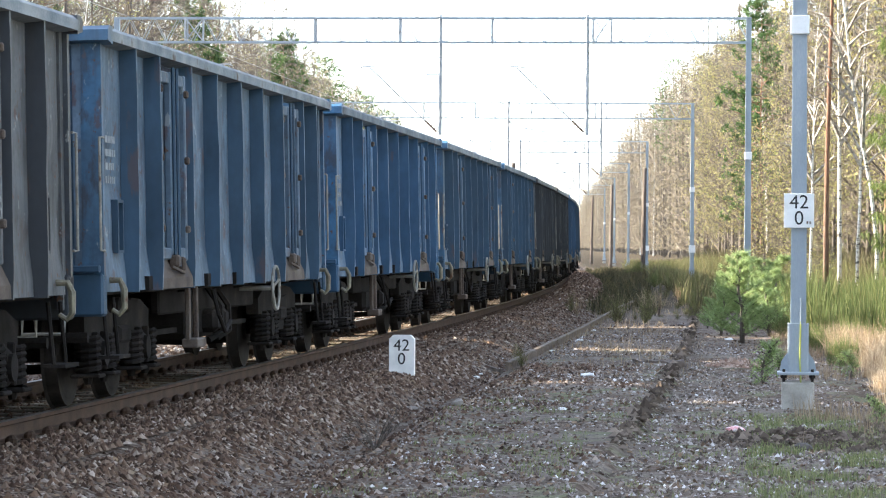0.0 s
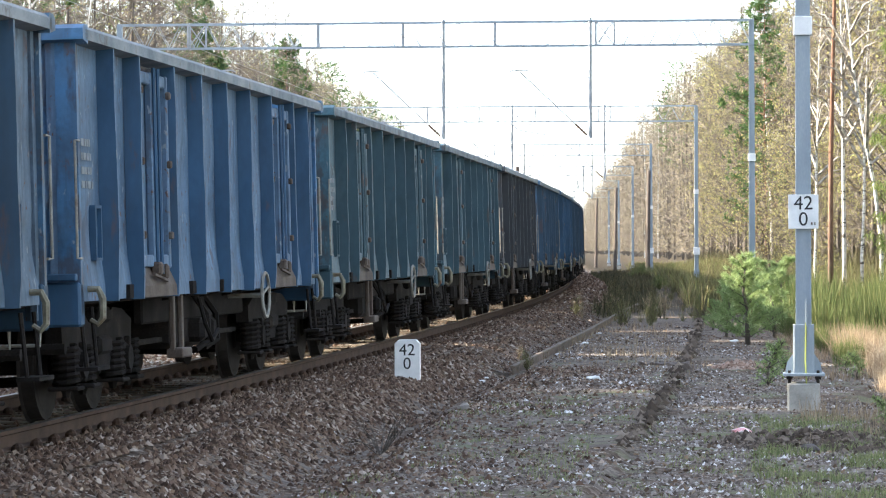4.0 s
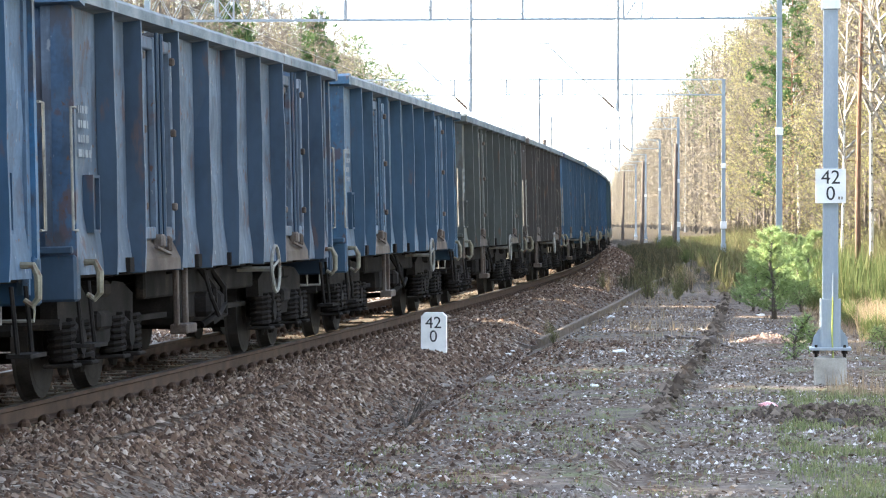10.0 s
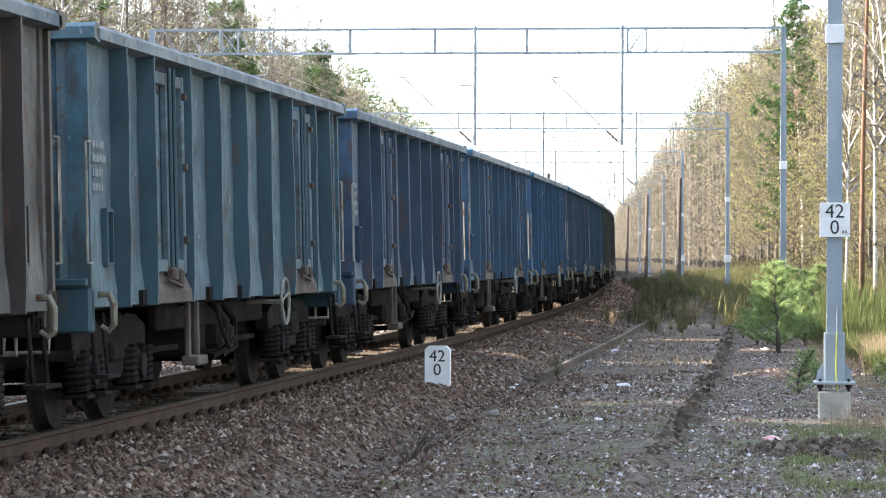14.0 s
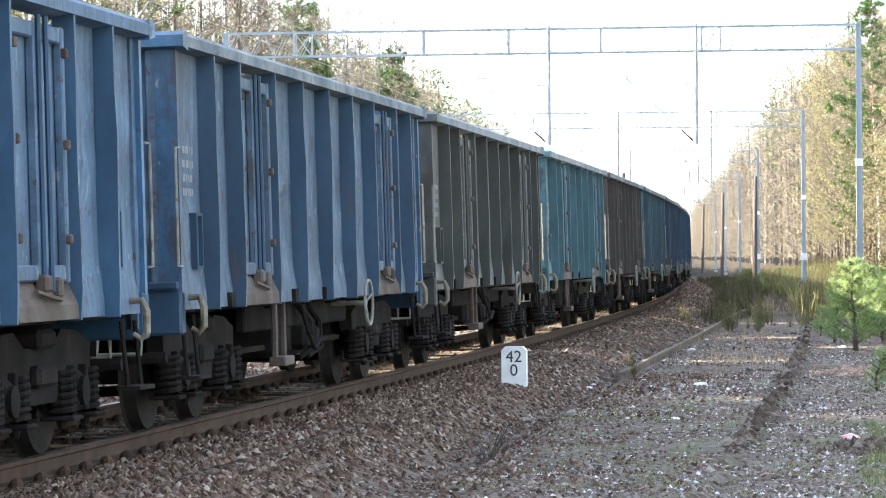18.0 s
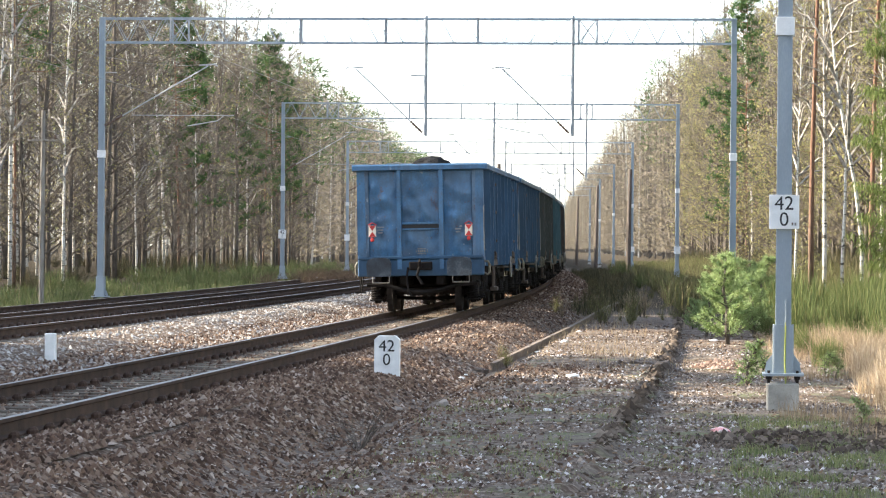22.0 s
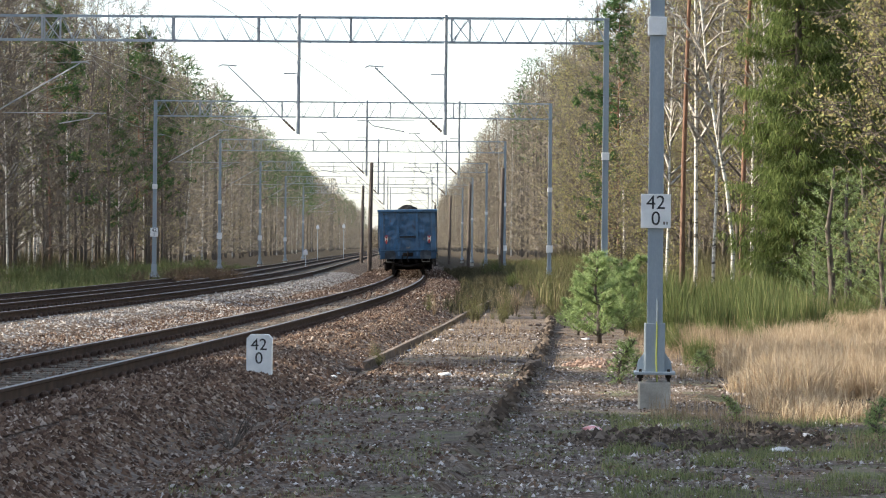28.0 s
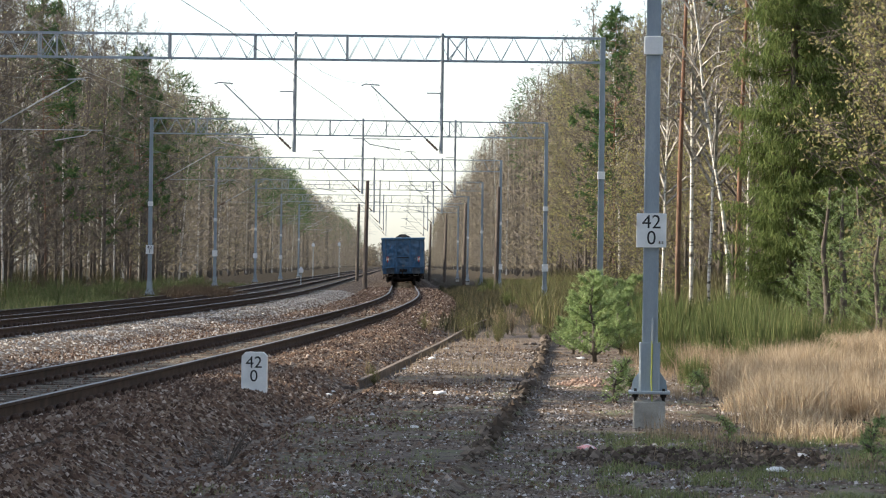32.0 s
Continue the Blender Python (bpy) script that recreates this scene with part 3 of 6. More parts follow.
def wheelset_geo():
    g = Geo()
    for s in (-1, 1):
        c = s * 0.75
        g.tube([(c - s * 0.07, 0, 0), (c - s * 0.065, 0, 0), (c - s * 0.04, 0, 0), (c + s * 0.065, 0, 0)], [0.46, 0.485, 0.468, 0.455], 28)
        g.tube([(c + s * 0.066, 0, 0), (c + s * 0.068, 0, 0)], [0.40, 0.385], 28)
        g.tube([(c + s * 0.06, 0, 0), (c + s * 0.10, 0, 0)], [0.16, 0.12], 14)
    g.tube([(-0.98, 0, 0), (0.98, 0, 0)], 0.08, 10)
    g.tube([(-0.3, 0, 0), (-0.2, 0, 0), (0.2, 0, 0), (0.3, 0, 0)], [0.08, 0.1, 0.1, 0.08], 10)
    return g.mesh("wheelset", M["wheel"], M["tread"], smooth=False)


def side_frame_geo(s):
    """Deep welded side frame of a bogie, with horn guides beside the axle boxes."""
    g = Geo()
    x = s * 1.0
    out = [(-1.38, 0.80), (-1.36, 0.62), (-1.15, 0.58), (-0.62, 0.60), (-0.42, 0.40), (0.42, 0.40), (0.62, 0.60), (1.15, 0.58), (1.36, 0.62), (1.38, 0.80),
           (1.0, 0.90), (0.60, 0.92), (0.35, 0.80), (-0.35, 0.80), (-0.60, 0.92), (-1.0, 0.90)]
    g.prism(out, x - 0.07, x + 0.07, "x")
    for y in (-0.9, 0.9):
        for e in (-0.165, 0.165):
            g.box((x + s * 0.05, y + e, 0.48), (0.16, 0.05, 0.34), bevel=0.012)
        for e in (-0.31, 0.31):
            g.box((s * 1.06, y + e, 0.275), (0.26, 0.26, 0.035), bevel=0.01)
            g.tube([(s * 1.06, y + e, 0.275), (s * 1.06, y + e, 0.20)], [0.05, 0.03], 7)
    g.box((x, 0, 0.86), (0.30, 0.42, 0.14), bevel=0.03)
    g.box((s * 1.10, 0, 0.60), (0.10, 0.46, 0.16), bevel=0.03)
    return g.mesh("side_frame", M["under"])


def axle_box_geo(s):
    g = Geo()
    g.box((s * 1.02, 0, 0.46), (0.22, 0.30, 0.30), bevel=0.05)
    g.disc((s * 1.14, 0, 0.46), 0.11, 0.05, "x", 14)
    return g.mesh("axle_box", M["under"])


def spring_geo(s, r, h, turns, at):
    g = Geo()
    pts = [(s * 1.03 + r * math.cos(a), at[0] + r * math.sin(a), at[1] + h * a / (2 * math.pi * turns)) for a in [2 * math.pi * turns * i / (turns * 10) for i in range(turns * 10 + 1)]]
    g.tube(pts, 0.024, 5)
    return g.mesh("coil_spring", M["under"])


BOGIE = {}


def bogie_meshes():
    BOGIE["wheelset"] = wheelset_geo()
    for s in (-1, 1):
        BOGIE["frame", s] = side_frame_geo(s)
        BOGIE["box", s] = axle_box_geo(s)
        BOGIE["spring", s] = spring_geo(s, 0.100, 0.32, 6, (0, 0.29))
    g = Geo()
    g.box((0, 0, 0.66), (2.05, 0.34, 0.22), bevel=0.04)
    g.disc((0, 0, 0.80), 0.20, 0.14, "z", 14)
    BOGIE["bolster"] = g.mesh("bolster", M["under"])
    g = Geo()
    for y in (-0.36, 0.36):
        g.tube([(-0.95, y, 0.32), (0, y * 1.15, 0.28), (0.95, y, 0.32)], 0.04, 6)
        for s in (-1, 1):
            g.box((s * 0.75, y * 1.12, 0.44), (0.09, 0.07, 0.32), bevel=0.015)
    BOGIE["brake"] = g.mesh("brake_rigging", M["under"])


bogie_meshes()


def add_bogie(root, y):
    b = part("bogie", BOGIE["bolster"], None, root, "grimy black two-axle bogie", at=(0, y, 0))
    for dy in (-0.9, 0.9):
        part("wheelset", BOGIE["wheelset"], None, b, "dark steel wheelset", at=(0, dy, 0.46))
        for s in (-1, 1):
            part("axle_box", BOGIE["box", s], None, b, at=(0, dy, 0))
    for s in (-1, 1):
        part("side_frame", BOGIE["frame", s], None, b)
        for y in (-1.21, -0.59, 0.59, 1.21):
            part("coil_spring", BOGIE["spring", s], None, b, at=(s * 0.03, y, 0))
    part("brake_rigging", BOGIE["brake"], None, b)


def sheet(x, y0, y1, z0, z1, nrm, dent, seed, cell=0.16, flare=0.0):
    """A steel sheet with soft dents; nrm is the axis it faces along, flare how far its foot is pressed outwards."""
    ny, nz = max(4, int(abs(y1 - y0) / cell)), int(2.1 / cell)
    v, f = [], []
    rnd = random.Random(round(seed * 10))
    knobs = [(rnd.uniform(y0, y1), z0 + (z1 - z0) * rnd.uniform(0.15, 0.85), rnd.uniform(0.05, 0.11), rnd.uniform(0.014, 0.036)) for _ in range(20 if cell < 0.1 else 0)]
    for side in (0, 1):
        for i in range(ny + 1):
            for j in range(nz + 1):
                a, c = y0 + (y1 - y0) * i / ny, z0 + (z1 - z0) * j / nz
                e = math.sin(math.pi * i / ny) * math.sin(math.pi * j / nz)
                d = dent * e * (noise.noise((a * 1.6, c * 1.6, seed)) - 0.25 + (0.5 if cell > 0.1 else 0.85) * noise.noise((a * 4, c * 4, seed)))
                for by, bz, br, bh in knobs:
                    d += bh * math.exp(-((a - by) ** 2 + (c - bz) ** 2) / (br * br)) * (1 if x > 0 else -1)
                d += flare * smooth(z0 + 0.46, z0 + 0.06, c) * (1 if x > 0 else -1)
                w = x + (d if side == 0 else d - 0.02 * (1 if x > 0 else -1))
                v.append((w, a, c) if nrm == "x" else (a, w, c))
    o = (ny + 1) * (nz + 1)
    for side in (0, 1):
        for i in range(ny):
            for j in range(nz):
                q = [side * o + i * (nz + 1) + j, side * o + (i + 1) * (nz + 1) + j, side * o + (i + 1) * (nz + 1) + j + 1, side * o + i * (nz + 1) + j + 1]
                f.append(tuple(q))
    n1 = nz + 1
    rim = [i * n1 for i in range(ny + 1)] + [ny * n1 + j for j in range(1, n1)] + [i * n1 + nz for i in range(ny - 1, -1, -1)] + [j for j in range(nz - 1, 0, -1)]
    for p, q in zip(rim, rim[1:] + rim[:1]):
        f.append((p, q, q + o, p + o))
    return Geo().add(v, f)


def side_post(s, y, w0=0.045, w1=0.022, deep=0.150, z0=Z0 - 0.01, z1=ZT - 0.10, knocks=None):
    """A pressed side post, broad at the sheet, narrower outside and knocked out of line by use."""
    g = Geo()
    v = []
    levels = [(0.0, 0.92), (0.10, 1.0), (0.28, 1.0), (0.45, 1.0), (0.62, 1.0), (0.80, 1.0), (1.0, 0.97)]
    for k, d in levels:
        z = z0 + (z1 - z0) * k
        kx, ky = (knocks.gauss(0, 0.004), knocks.gauss(0, 0.006)) if knocks and 0 < k < 1 else (0, 0)
        x0, x1 = s * W, s * (W + deep * d + kx)
        v += [(x0, y - w0, z), (x1, y - w1 + ky, z), (x1, y + w1 + ky, z), (x0, y + w0, z)]
    f = []
    m = len(levels) - 1
    for i in range(m):
        for j in (0, 2, 3):
            f.append((i * 4 + j, i * 4 + (j + 1) % 4, i * 4 + 4 + (j + 1) % 4, i * 4 + 4 + j))
    f += [(0, 1, 2, 3), (m * 4, m * 4 + 1, m * 4 + 2, m * 4 + 3)]
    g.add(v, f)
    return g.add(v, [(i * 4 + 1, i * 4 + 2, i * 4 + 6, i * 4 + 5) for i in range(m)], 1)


def bars_writing(x, y0, y1, z0, rows, s, seed):
    """Lettering that cannot be read: short rows of plain bars."""
    rnd = random.Random(seed)
    g = Geo()
    for r in range(rows):
        y, z = y0, z0 - r * 0.115
        while y < y1 - 0.05:
            w = rnd.choice((0.045, 0.06, 0.10))
            g.box((x, y + w / 2, z), (0.004, w, 0.06))
            y += w + 0.03
    return g


def hand_rail(pts, r=0.012):
    return Geo().tube(pts, r, 6)


def build_wagon(paint_name, label, tail=False, seed=1):
    P, PW, PC = M[paint_name], M[paint_name + "_worn"], M[paint_name + "_clean"]
    PT = M["dusty_rail"] if not tail else PW
    PE = P if tail else M[paint_name + "_end"]
    root = thing("coal_wagon", label, "freight wagon", "wagons of the coal train")
    rnd = random.Random(seed)
    # floor and frame
    g = Geo()
    g.box((0, 0, 1.16), (2.44, 12.7, 0.12))
    part("floor", g, M["under"], root)
    for s in (-0.4, 0.4):
        g = Geo()
        g.box((s, 0, 0.86), (0.16, 12.7, 0.52), bevel=0.02)
        part("centre_sill", g, M["under"], root)
    for y in (-4.5, -1.6, 0, 1.6, 4.5):
        g = Geo()
        g.prism([(-1.38, 1.12), (1.38, 1.12), (1.38, 1.0), (0.5, 0.82), (-0.5, 0.82), (-1.38, 1.0)], y - 0.08, y + 0.08)
        part("cross_member", g, M["under"], root)
    edges = [-BL] + [p - BL for p in POSTS] + [BL]
    for s in (-1, 1):
        for a, b in zip(edges, edges[1:]):
            if s > 0 and not any(abs(a + BL - d[0]) < 0.01 for d in DOORS):
                part("side_panel", sheet(s * W, a, b, Z0, ZT - 0.1, "x", 0.075, seed + a + s * 3, 0.12, 0.035), PW, root)
        if s < 0:
            part("side_wall", sheet(s * W, -BL, BL, Z0 + 0.16, ZT - 0.1, "x", 0.02, seed), P, root)
        g = Geo()
        g.box((s * (W - 0.11), 0, Z0 + 0.05), (0.07, 2 * BL, 0.16), bevel=0.01)
        part("side_sill", g, M["under"], root)
        for y in POSTS:
            # flanks get the coat darkened for shade, outer faces the pale worn one
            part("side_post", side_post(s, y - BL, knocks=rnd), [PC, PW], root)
        for y0, y1 in DOORS:
            door = None
            for k in (0, 1):
                a = y0 - BL + 0.10 + k * (y1 - y0 - 0.2) / 2
                b = a + (y1 - y0 - 0.2) / 2 - 0.03
                g = Geo()
                g.box((s * (W + 0.02), (a + b) / 2, (Z0 + ZT + 0.05) / 2), (0.03, b - a, ZT - Z0 - 0.45))
                for q in (a + 0.04, b - 0.04):
                    g.box((s * (W + 0.070), q, (Z0 + ZT + 0.05) / 2), (0.07, 0.075, ZT - Z0 - 0.45), bevel=0.012)
                for z in (Z0 + 0.32, ZT - 0.26):
                    g.box((s * (W + 0.065), (a + b) / 2, z), (0.06, b - a - 0.16, 0.11), bevel=0.012)
                leaf = part("side_door", g, PW, root, "steel side door leaf")
                if s < 0:
                    continue
                g = Geo()
                g.tube([(s * (W + 0.12), b - 0.03 if k == 0 else a + 0.12, Z0 + 0.20), (s * (W + 0.12), b - 0.03 if k == 0 else a + 0.12, ZT - 0.16)], 0.020, 6)
                part("lock_bar", g, PC, leaf, "dark lock bar")
                for z in (Z0 + 0.55, Z0 + 1.2, ZT - 0.38):
                    g = Geo()
                    g.box((s * (W + 0.115), a + 0.05 if k == 0 else b - 0.05, z), (0.05, 0.06, 0.07), bevel=0.012)
                    part("hinge", g, M["sill"], leaf, "dark rusty door hinge")
            if s < 0:
                continue
            g = Geo()
            ym = (y0 + y1) / 2 - BL
            g.prism([(s * (W - 0.02), Z0), (s * (W + 0.135), Z0), (s * (W + 0.13), Z0 + 0.10), (s * (W + 0.05), Z0 + 0.27), (s * (W - 0.02), Z0 + 0.27)], y0 - BL + 0.05, y1 - BL - 0.05)
            g.box((s * (W + 0.11), ym - 0.06, Z0 + 0.25), (0.10, 0.14, 0.12), bevel=0.02)
            g.box((s * (W + 0.11), ym + 0.26, Z0 + 0.22), (0.09, 0.08, 0.14), bevel=0.02)
            g.tube([(s * (W + 0.13), ym - 0.3, Z0 + 0.20), (s * (W + 0.16), ym - 0.05, Z0 + 0.16), (s * (W + 0.13), ym + 0.3, Z0 + 0.14)], 0.018, 5)
            part("door_latch", g, M["sill"], root, "rusty door latch and threshold")
        # top rail
        g = Geo()
        x0, x1 = s * (W - 0.05), s * (W + 0.16)
        bow = [(x0, ZT - 0.12), (x1, ZT - 0.10), (x1, ZT - 0.015), (s * (W + 0.12), ZT + 0.02), (x0, ZT + 0.02)]
        g.prism(bow, -BL - 0.06, BL + 0.06)
        part("top_rail", g, PT, root, "dusty pale top rail")
        # corner posts, label boxes, steps, rails and hooks
        for e in (-1, 1):
            g = Geo()
            g.prism([(s * (W - 0.03), e * (BL - 0.09)), (s * (W + 0.022), e * (BL - 0.09)), (s * (W + 0.030), e * (BL - 0.01)), (s * (W + 0.012), e * (BL + 0.04)), (s * (W - 0.18), e * (BL + 0.05)), (s * (W - 0.18), e * BL)],
                    Z0 - 0.12, ZT - 0.08, "z")
            part("corner_post", g, PW, root)
            if s < 0 and e > 0:
                continue
            g = Geo()
            yl, x0, x1 = e * (BL - 0.72), s * (W - 0.03), s * (W + 0.055)
            o, n = [(-0.12, 1.33), (0.12, 1.33), (0.12, 1.79), (-0.12, 1.79)], [(-0.095, 1.355), (0.095, 1.355), (0.095, 1.765), (-0.095, 1.765)]
            g.add([(x, yl + p, q) for x, r in ((x0, o), (x1, o), (x1, n), (s * (W + 0.02), n)) for p, q in r],
                  [(k * 4 + i, k * 4 + (i + 1) % 4, k * 4 + 4 + (i + 1) % 4, k * 4 + 4 + i) for k in range(3) for i in range(4)] + [(0, 1, 2, 3), (12, 13, 14, 15)])
            part("label_holder", g, PC, root, "dark framed waybill holder")
            part("end_handrail", hand_rail([(s * (W + 0.08), e * (BL + 0.05), 1.35), (s * (W + 0.08), e * (BL + 0.20), 1.35), (s * (W + 0.08), e * (BL + 0.20), 2.30), (s * (W + 0.08), e * (BL + 0.05), 2.30)]), M["pale"], root, "pale bent handrail")
            g = Geo()
            yh = e * (BL - 0.34)
            g.tube([(s * (W + 0.02), yh, Z0 + 0.10), (s * (W + 0.12), yh, Z0 + 0.10), (s * (W + 0.155), yh, Z0 + 0.02), (s * (W + 0.155), yh, Z0 - 0.14), (s * (W + 0.11), yh, Z0 - 0.19), (s * (W + 0.05), yh, Z0 - 0.15)],
                   [0.028, 0.028, 0.032, 0.028, 0.026, 0.020], 7)
            part("tow_hook", g, M["hook"], root, "cream painted towing hook")
            g = Geo()
            for y in (e * (BL - 0.15), e * (BL - 0.55)):
                g.tube([(s * 1.32, y, 0.95), (s * 1.36, y, 0.45)], 0.018, 6)
            g.box((s * 1.37, e * (BL - 0.35), 0.45), (0.18, 0.46, 0.03))
            part("side_step", g, M["under"], root, "hanging steel step")
        part("side_lettering", bars_writing(s * (W + 0.034), -BL + 0.22 if s > 0 else BL - 0.62, -BL + 0.62 if s > 0 else BL - 0.22, 2.30, 4, s, seed), M["faded_white"], root, "faded white lettering, not legible")["kind"] = "stuff"
    # ends
    for e in (-1, 1):
        for a, b in ((-W + 0.16, -0.46), (-0.46, 0.46), (0.46, W - 0.16)):
            part("end_panel", sheet(e * BL, a, b, Z0 + 0.15, ZT - 0.1, "y", 0.10, seed + a * 3 + e, 0.055), PE, root, "dented steel end panel", smooth=True)
        for x in (-0.46, 0.46):
            g = Geo()
            g.prism([(x - 0.048, Z0 - 0.05), (x + 0.048, Z0 - 0.05), (x + 0.044, ZT - 0.1), (x - 0.044, ZT - 0.1)], e * BL, e * (BL + 0.13))
            part("end_post", g, P, root)
        for x in (-1, 1):
            g = Geo()
            g.prism([(x * (W + 0.07), Z0 - 0.1), (x * (W - 0.12), Z0 - 0.1), (x * (W - 0.10), ZT - 0.1), (x * (W + 0.07), ZT - 0.1)], e * (BL - 0.02), e * (BL + 0.055))
            part("end_corner", g, PE, root)
        g = Geo()
        g.prism([(e * (BL - 0.02), ZT - 0.13), (e * (BL + 0.16), ZT - 0.10), (e * (BL + 0.16), ZT - 0.01), (e * (BL + 0.10), ZT + 0.025), (e * (BL - 0.02), ZT + 0.025)], -W - 0.16, W + 0.16, "x")
        part("end_top_rail", g, P, root)
        g = Geo()
        g.box((0, e * (BL + 0.05), 1.945), (0.82, 0.08, 0.05), bevel=0.01)
        g.box((0, e * (BL + 0.04), 1.815), (0.82, 0.06, 0.04), bevel=0.01)
        part("end_bar", g, P, root)
        g = Geo()
        # no opening: a black strip stands in for the slot's shade
        g.box((0, e * (BL + 0.03), 1.88), (0.80, 0.05, 0.085))
        part("end_slot", g, M["black"], root, "black strip for the shade in the end wall slot")
        g = Geo()
        g.box((0, e * (BL + 0.02), 0.98), (2.76, 0.16, 0.36), bevel=0.02)
        g.box((0, e * (BL + 0.11), 1.20), (2.72, 0.06, 0.06), bevel=0.01)
        part("headstock", g, PC, root)
        g = Geo()
        g.box((0, e * (BL + 0.16), 1.02), (0.50, 0.14, 0.18), bevel=0.02)
        part("draw_plate", g, M["under"], root)
        for x in (-0.87, 0.87):
            g = Geo()
            g.tube([(x, e * (BL + 0.08), 1.05), (x, e * (BL + 0.30), 1.05)], [0.16, 0.13], 14)
            g.tube([(x, e * (BL + 0.28), 1.05), (x, e * (BL + 0.54), 1.05)], 0.09, 12)
            buf = part("buffer", g, M["under"], root, "dark buffer")
            g = Geo()
            o = [(-0.26, -0.20), (-0.23, -0.22), (0.23, -0.22), (0.26, -0.20), (0.27, 0.06), (0.23, 0.15), (0.12, 0.185), (-0.12, 0.185), (-0.23, 0.15), (-0.27, 0.06)]
            g.prism([(x + p, 1.02 + q) for p, q in o], e * (BL + 0.54), e * (BL + 0.60))
            part("buffer_head", g, M["buffer"], buf, "worn blue-grey buffer head")
            g = Geo()
            g.tube([(x - 0.18, e * (BL + 0.12), 0.80), (x - 0.18, e * (BL + 0.14), 0.66), (x + 0.18, e * (BL + 0.14), 0.66), (x + 0.18, e * (BL + 0.12), 0.80)], 0.016, 6)
            part("shunter_step", g, M["pale"], root, "pale bent step under the buffer")
        g = Geo()
        g.tube([(0, e * (BL + 0.15), 1.04), (0, e * (BL + 0.42), 1.04), (0, e * (BL + 0.46), 1.10), (0, e * (BL + 0.38), 1.16)], [0.05, 0.045, 0.04, 0.02], 8)
        g.tube([(0, e * (BL + 0.40), 1.02), (-0.06, e * (BL + 0.42), 0.82), (0.06, e * (BL + 0.42), 0.62)], 0.035, 6)
        part("coupling", g, M["under"], root, "black screw coupling")
        g = Geo()
        g.tube([(-0.28, e * (BL + 0.12), 0.98), (-0.30, e * (BL + 0.25), 0.75), (-0.26, e * (BL + 0.28), 0.45), (-0.18, e * (BL + 0.26), 0.36)], 0.025, 6)
        part("brake_hose", g, M["under"], root, "black rubber brake hose")
        g = Geo()
        pts = [(x, e * (BL - 0.1), 0.62 - 0.17 * max(0, math.cos(x * 1.9))) for x in [-1.2 + 0.2 * i for i in range(13)]]
        g.tube(pts, 0.05, 6)
        part("end_stay", g, M["under"], root)
    # load
    nx, ny = 12, 44
    v, f = [], []
    for i in range(ny + 1):
        for j in range(nx + 1):
            x, y = -W + 0.03 + (2 * W - 0.06) * j / nx, -BL + 0.04 + (2 * BL - 0.08) * i / ny
            hump = max(0, 1 - math.hypot(x / 1.15, (abs(y) - 3.4) / 2.9) ** 1.5) ** 1.1
            v.append((x, y, 2.66 + 0.86 * hump + 0.16 * noise.noise((x * 3, y * 3, seed)) * (0.3 + hump)))
    for i in range(ny):
        for j in range(nx):
            f.append((i * (nx + 1) + j, i * (nx + 1) + j + 1, (i + 1) * (nx + 1) + j + 1, (i + 1) * (nx + 1) + j))
    part("coal_load", Geo().add(v, f), M["coal"], root, "heap of black coal")
    # underframe: brake gear
    for y in (-1.0, 0.75):
        g = Geo()
        g.tube([(-0.75, y, 0.72), (-0.72, y, 0.72), (0.15, y, 0.72), (0.2, y, 0.72)], [0.12, 0.18, 0.18, 0.12], 14)
        part("air_tank", g, M["under"], root)
    g = Geo()
    for y in (-2.35, -1.95):
        g.box((1.30, y, 0.72), (0.05, 0.06, 0.56), bevel=0.01)
    g.box((1.32, -2.15, 0.45), (0.16, 0.46, 0.09), bevel=0.012)
    part("hanging_step", g, M["sill"], root, "grey hanging step")
    for y, x in ((-0.3, 1.1), (0.45, 1.05)):
        g = Geo()
        g.tube([(x, y, 1.0), (x + 0.1, y + 0.25, 0.78), (x + 0.1, y + 0.3, 0.5), (x, y + 0.1, 0.42)], 0.035, 6)
        g.box((x, y + 0.15, 0.62), (0.22, 0.26, 0.24), bevel=0.05)
        part("brake_gear", g, M["under"], root)
    g = Geo()
    g.box((0.75, -0.2, 0.64), (0.6, 1.6, 0.38), bevel=0.06)
    g.box((1.02, 0.1, 0.86), (0.10, 5.4, 0.26), bevel=0.02)
    part("brake_cylinder", g, M["under"], root)
    g = Geo()
    g.tube([(1.28, -0.9, 0.95), (1.34, -0.9, 0.70), (1.34, -0.55, 0.52), (1.34, -0.2, 0.62)], 0.022, 6)
    part("brake_lever", g, M["under"], root, "bent brake lever")
    g = Geo()
    g.tube([(W + 0.17, 1.9 + 0.24 * math.cos(w), 0.93 + 0.24 * math.sin(w)) for w in [2 * math.pi * a / 18 for a in range(19)]], 0.018, 5, False)
    for w in (0.4, 2.5, 4.6):
        g.tube([(W + 0.13, 1.9, 0.93), (W + 0.17, 1.9 + 0.24 * math.cos(w), 0.93 + 0.24 * math.sin(w))], 0.014, 5)
    g.tube([(W - 0.3, 1.9, 0.93), (W + 0.15, 1.9, 0.93)], 0.03, 6)
    part("brake_wheel", g, M["pale"], root, "grey hand-brake wheel")
    g = Geo()
    g.box((0.9, 0, 0.55), (0.05, 6.2, 0.05))
    g.box((-0.9, 0, 0.55), (0.05, 6.2, 0.05))
    part("brake_rod", g, M["under"], root)
    add_bogie(root, -4.5)
    add_bogie(root, 4.5)
    if tail:
        for x in (-1.05, 1.05):
            g = Geo()
            g.box((x, -BL - 0.075, 1.785), (0.16, 0.02, 0.25), bevel=0.004)
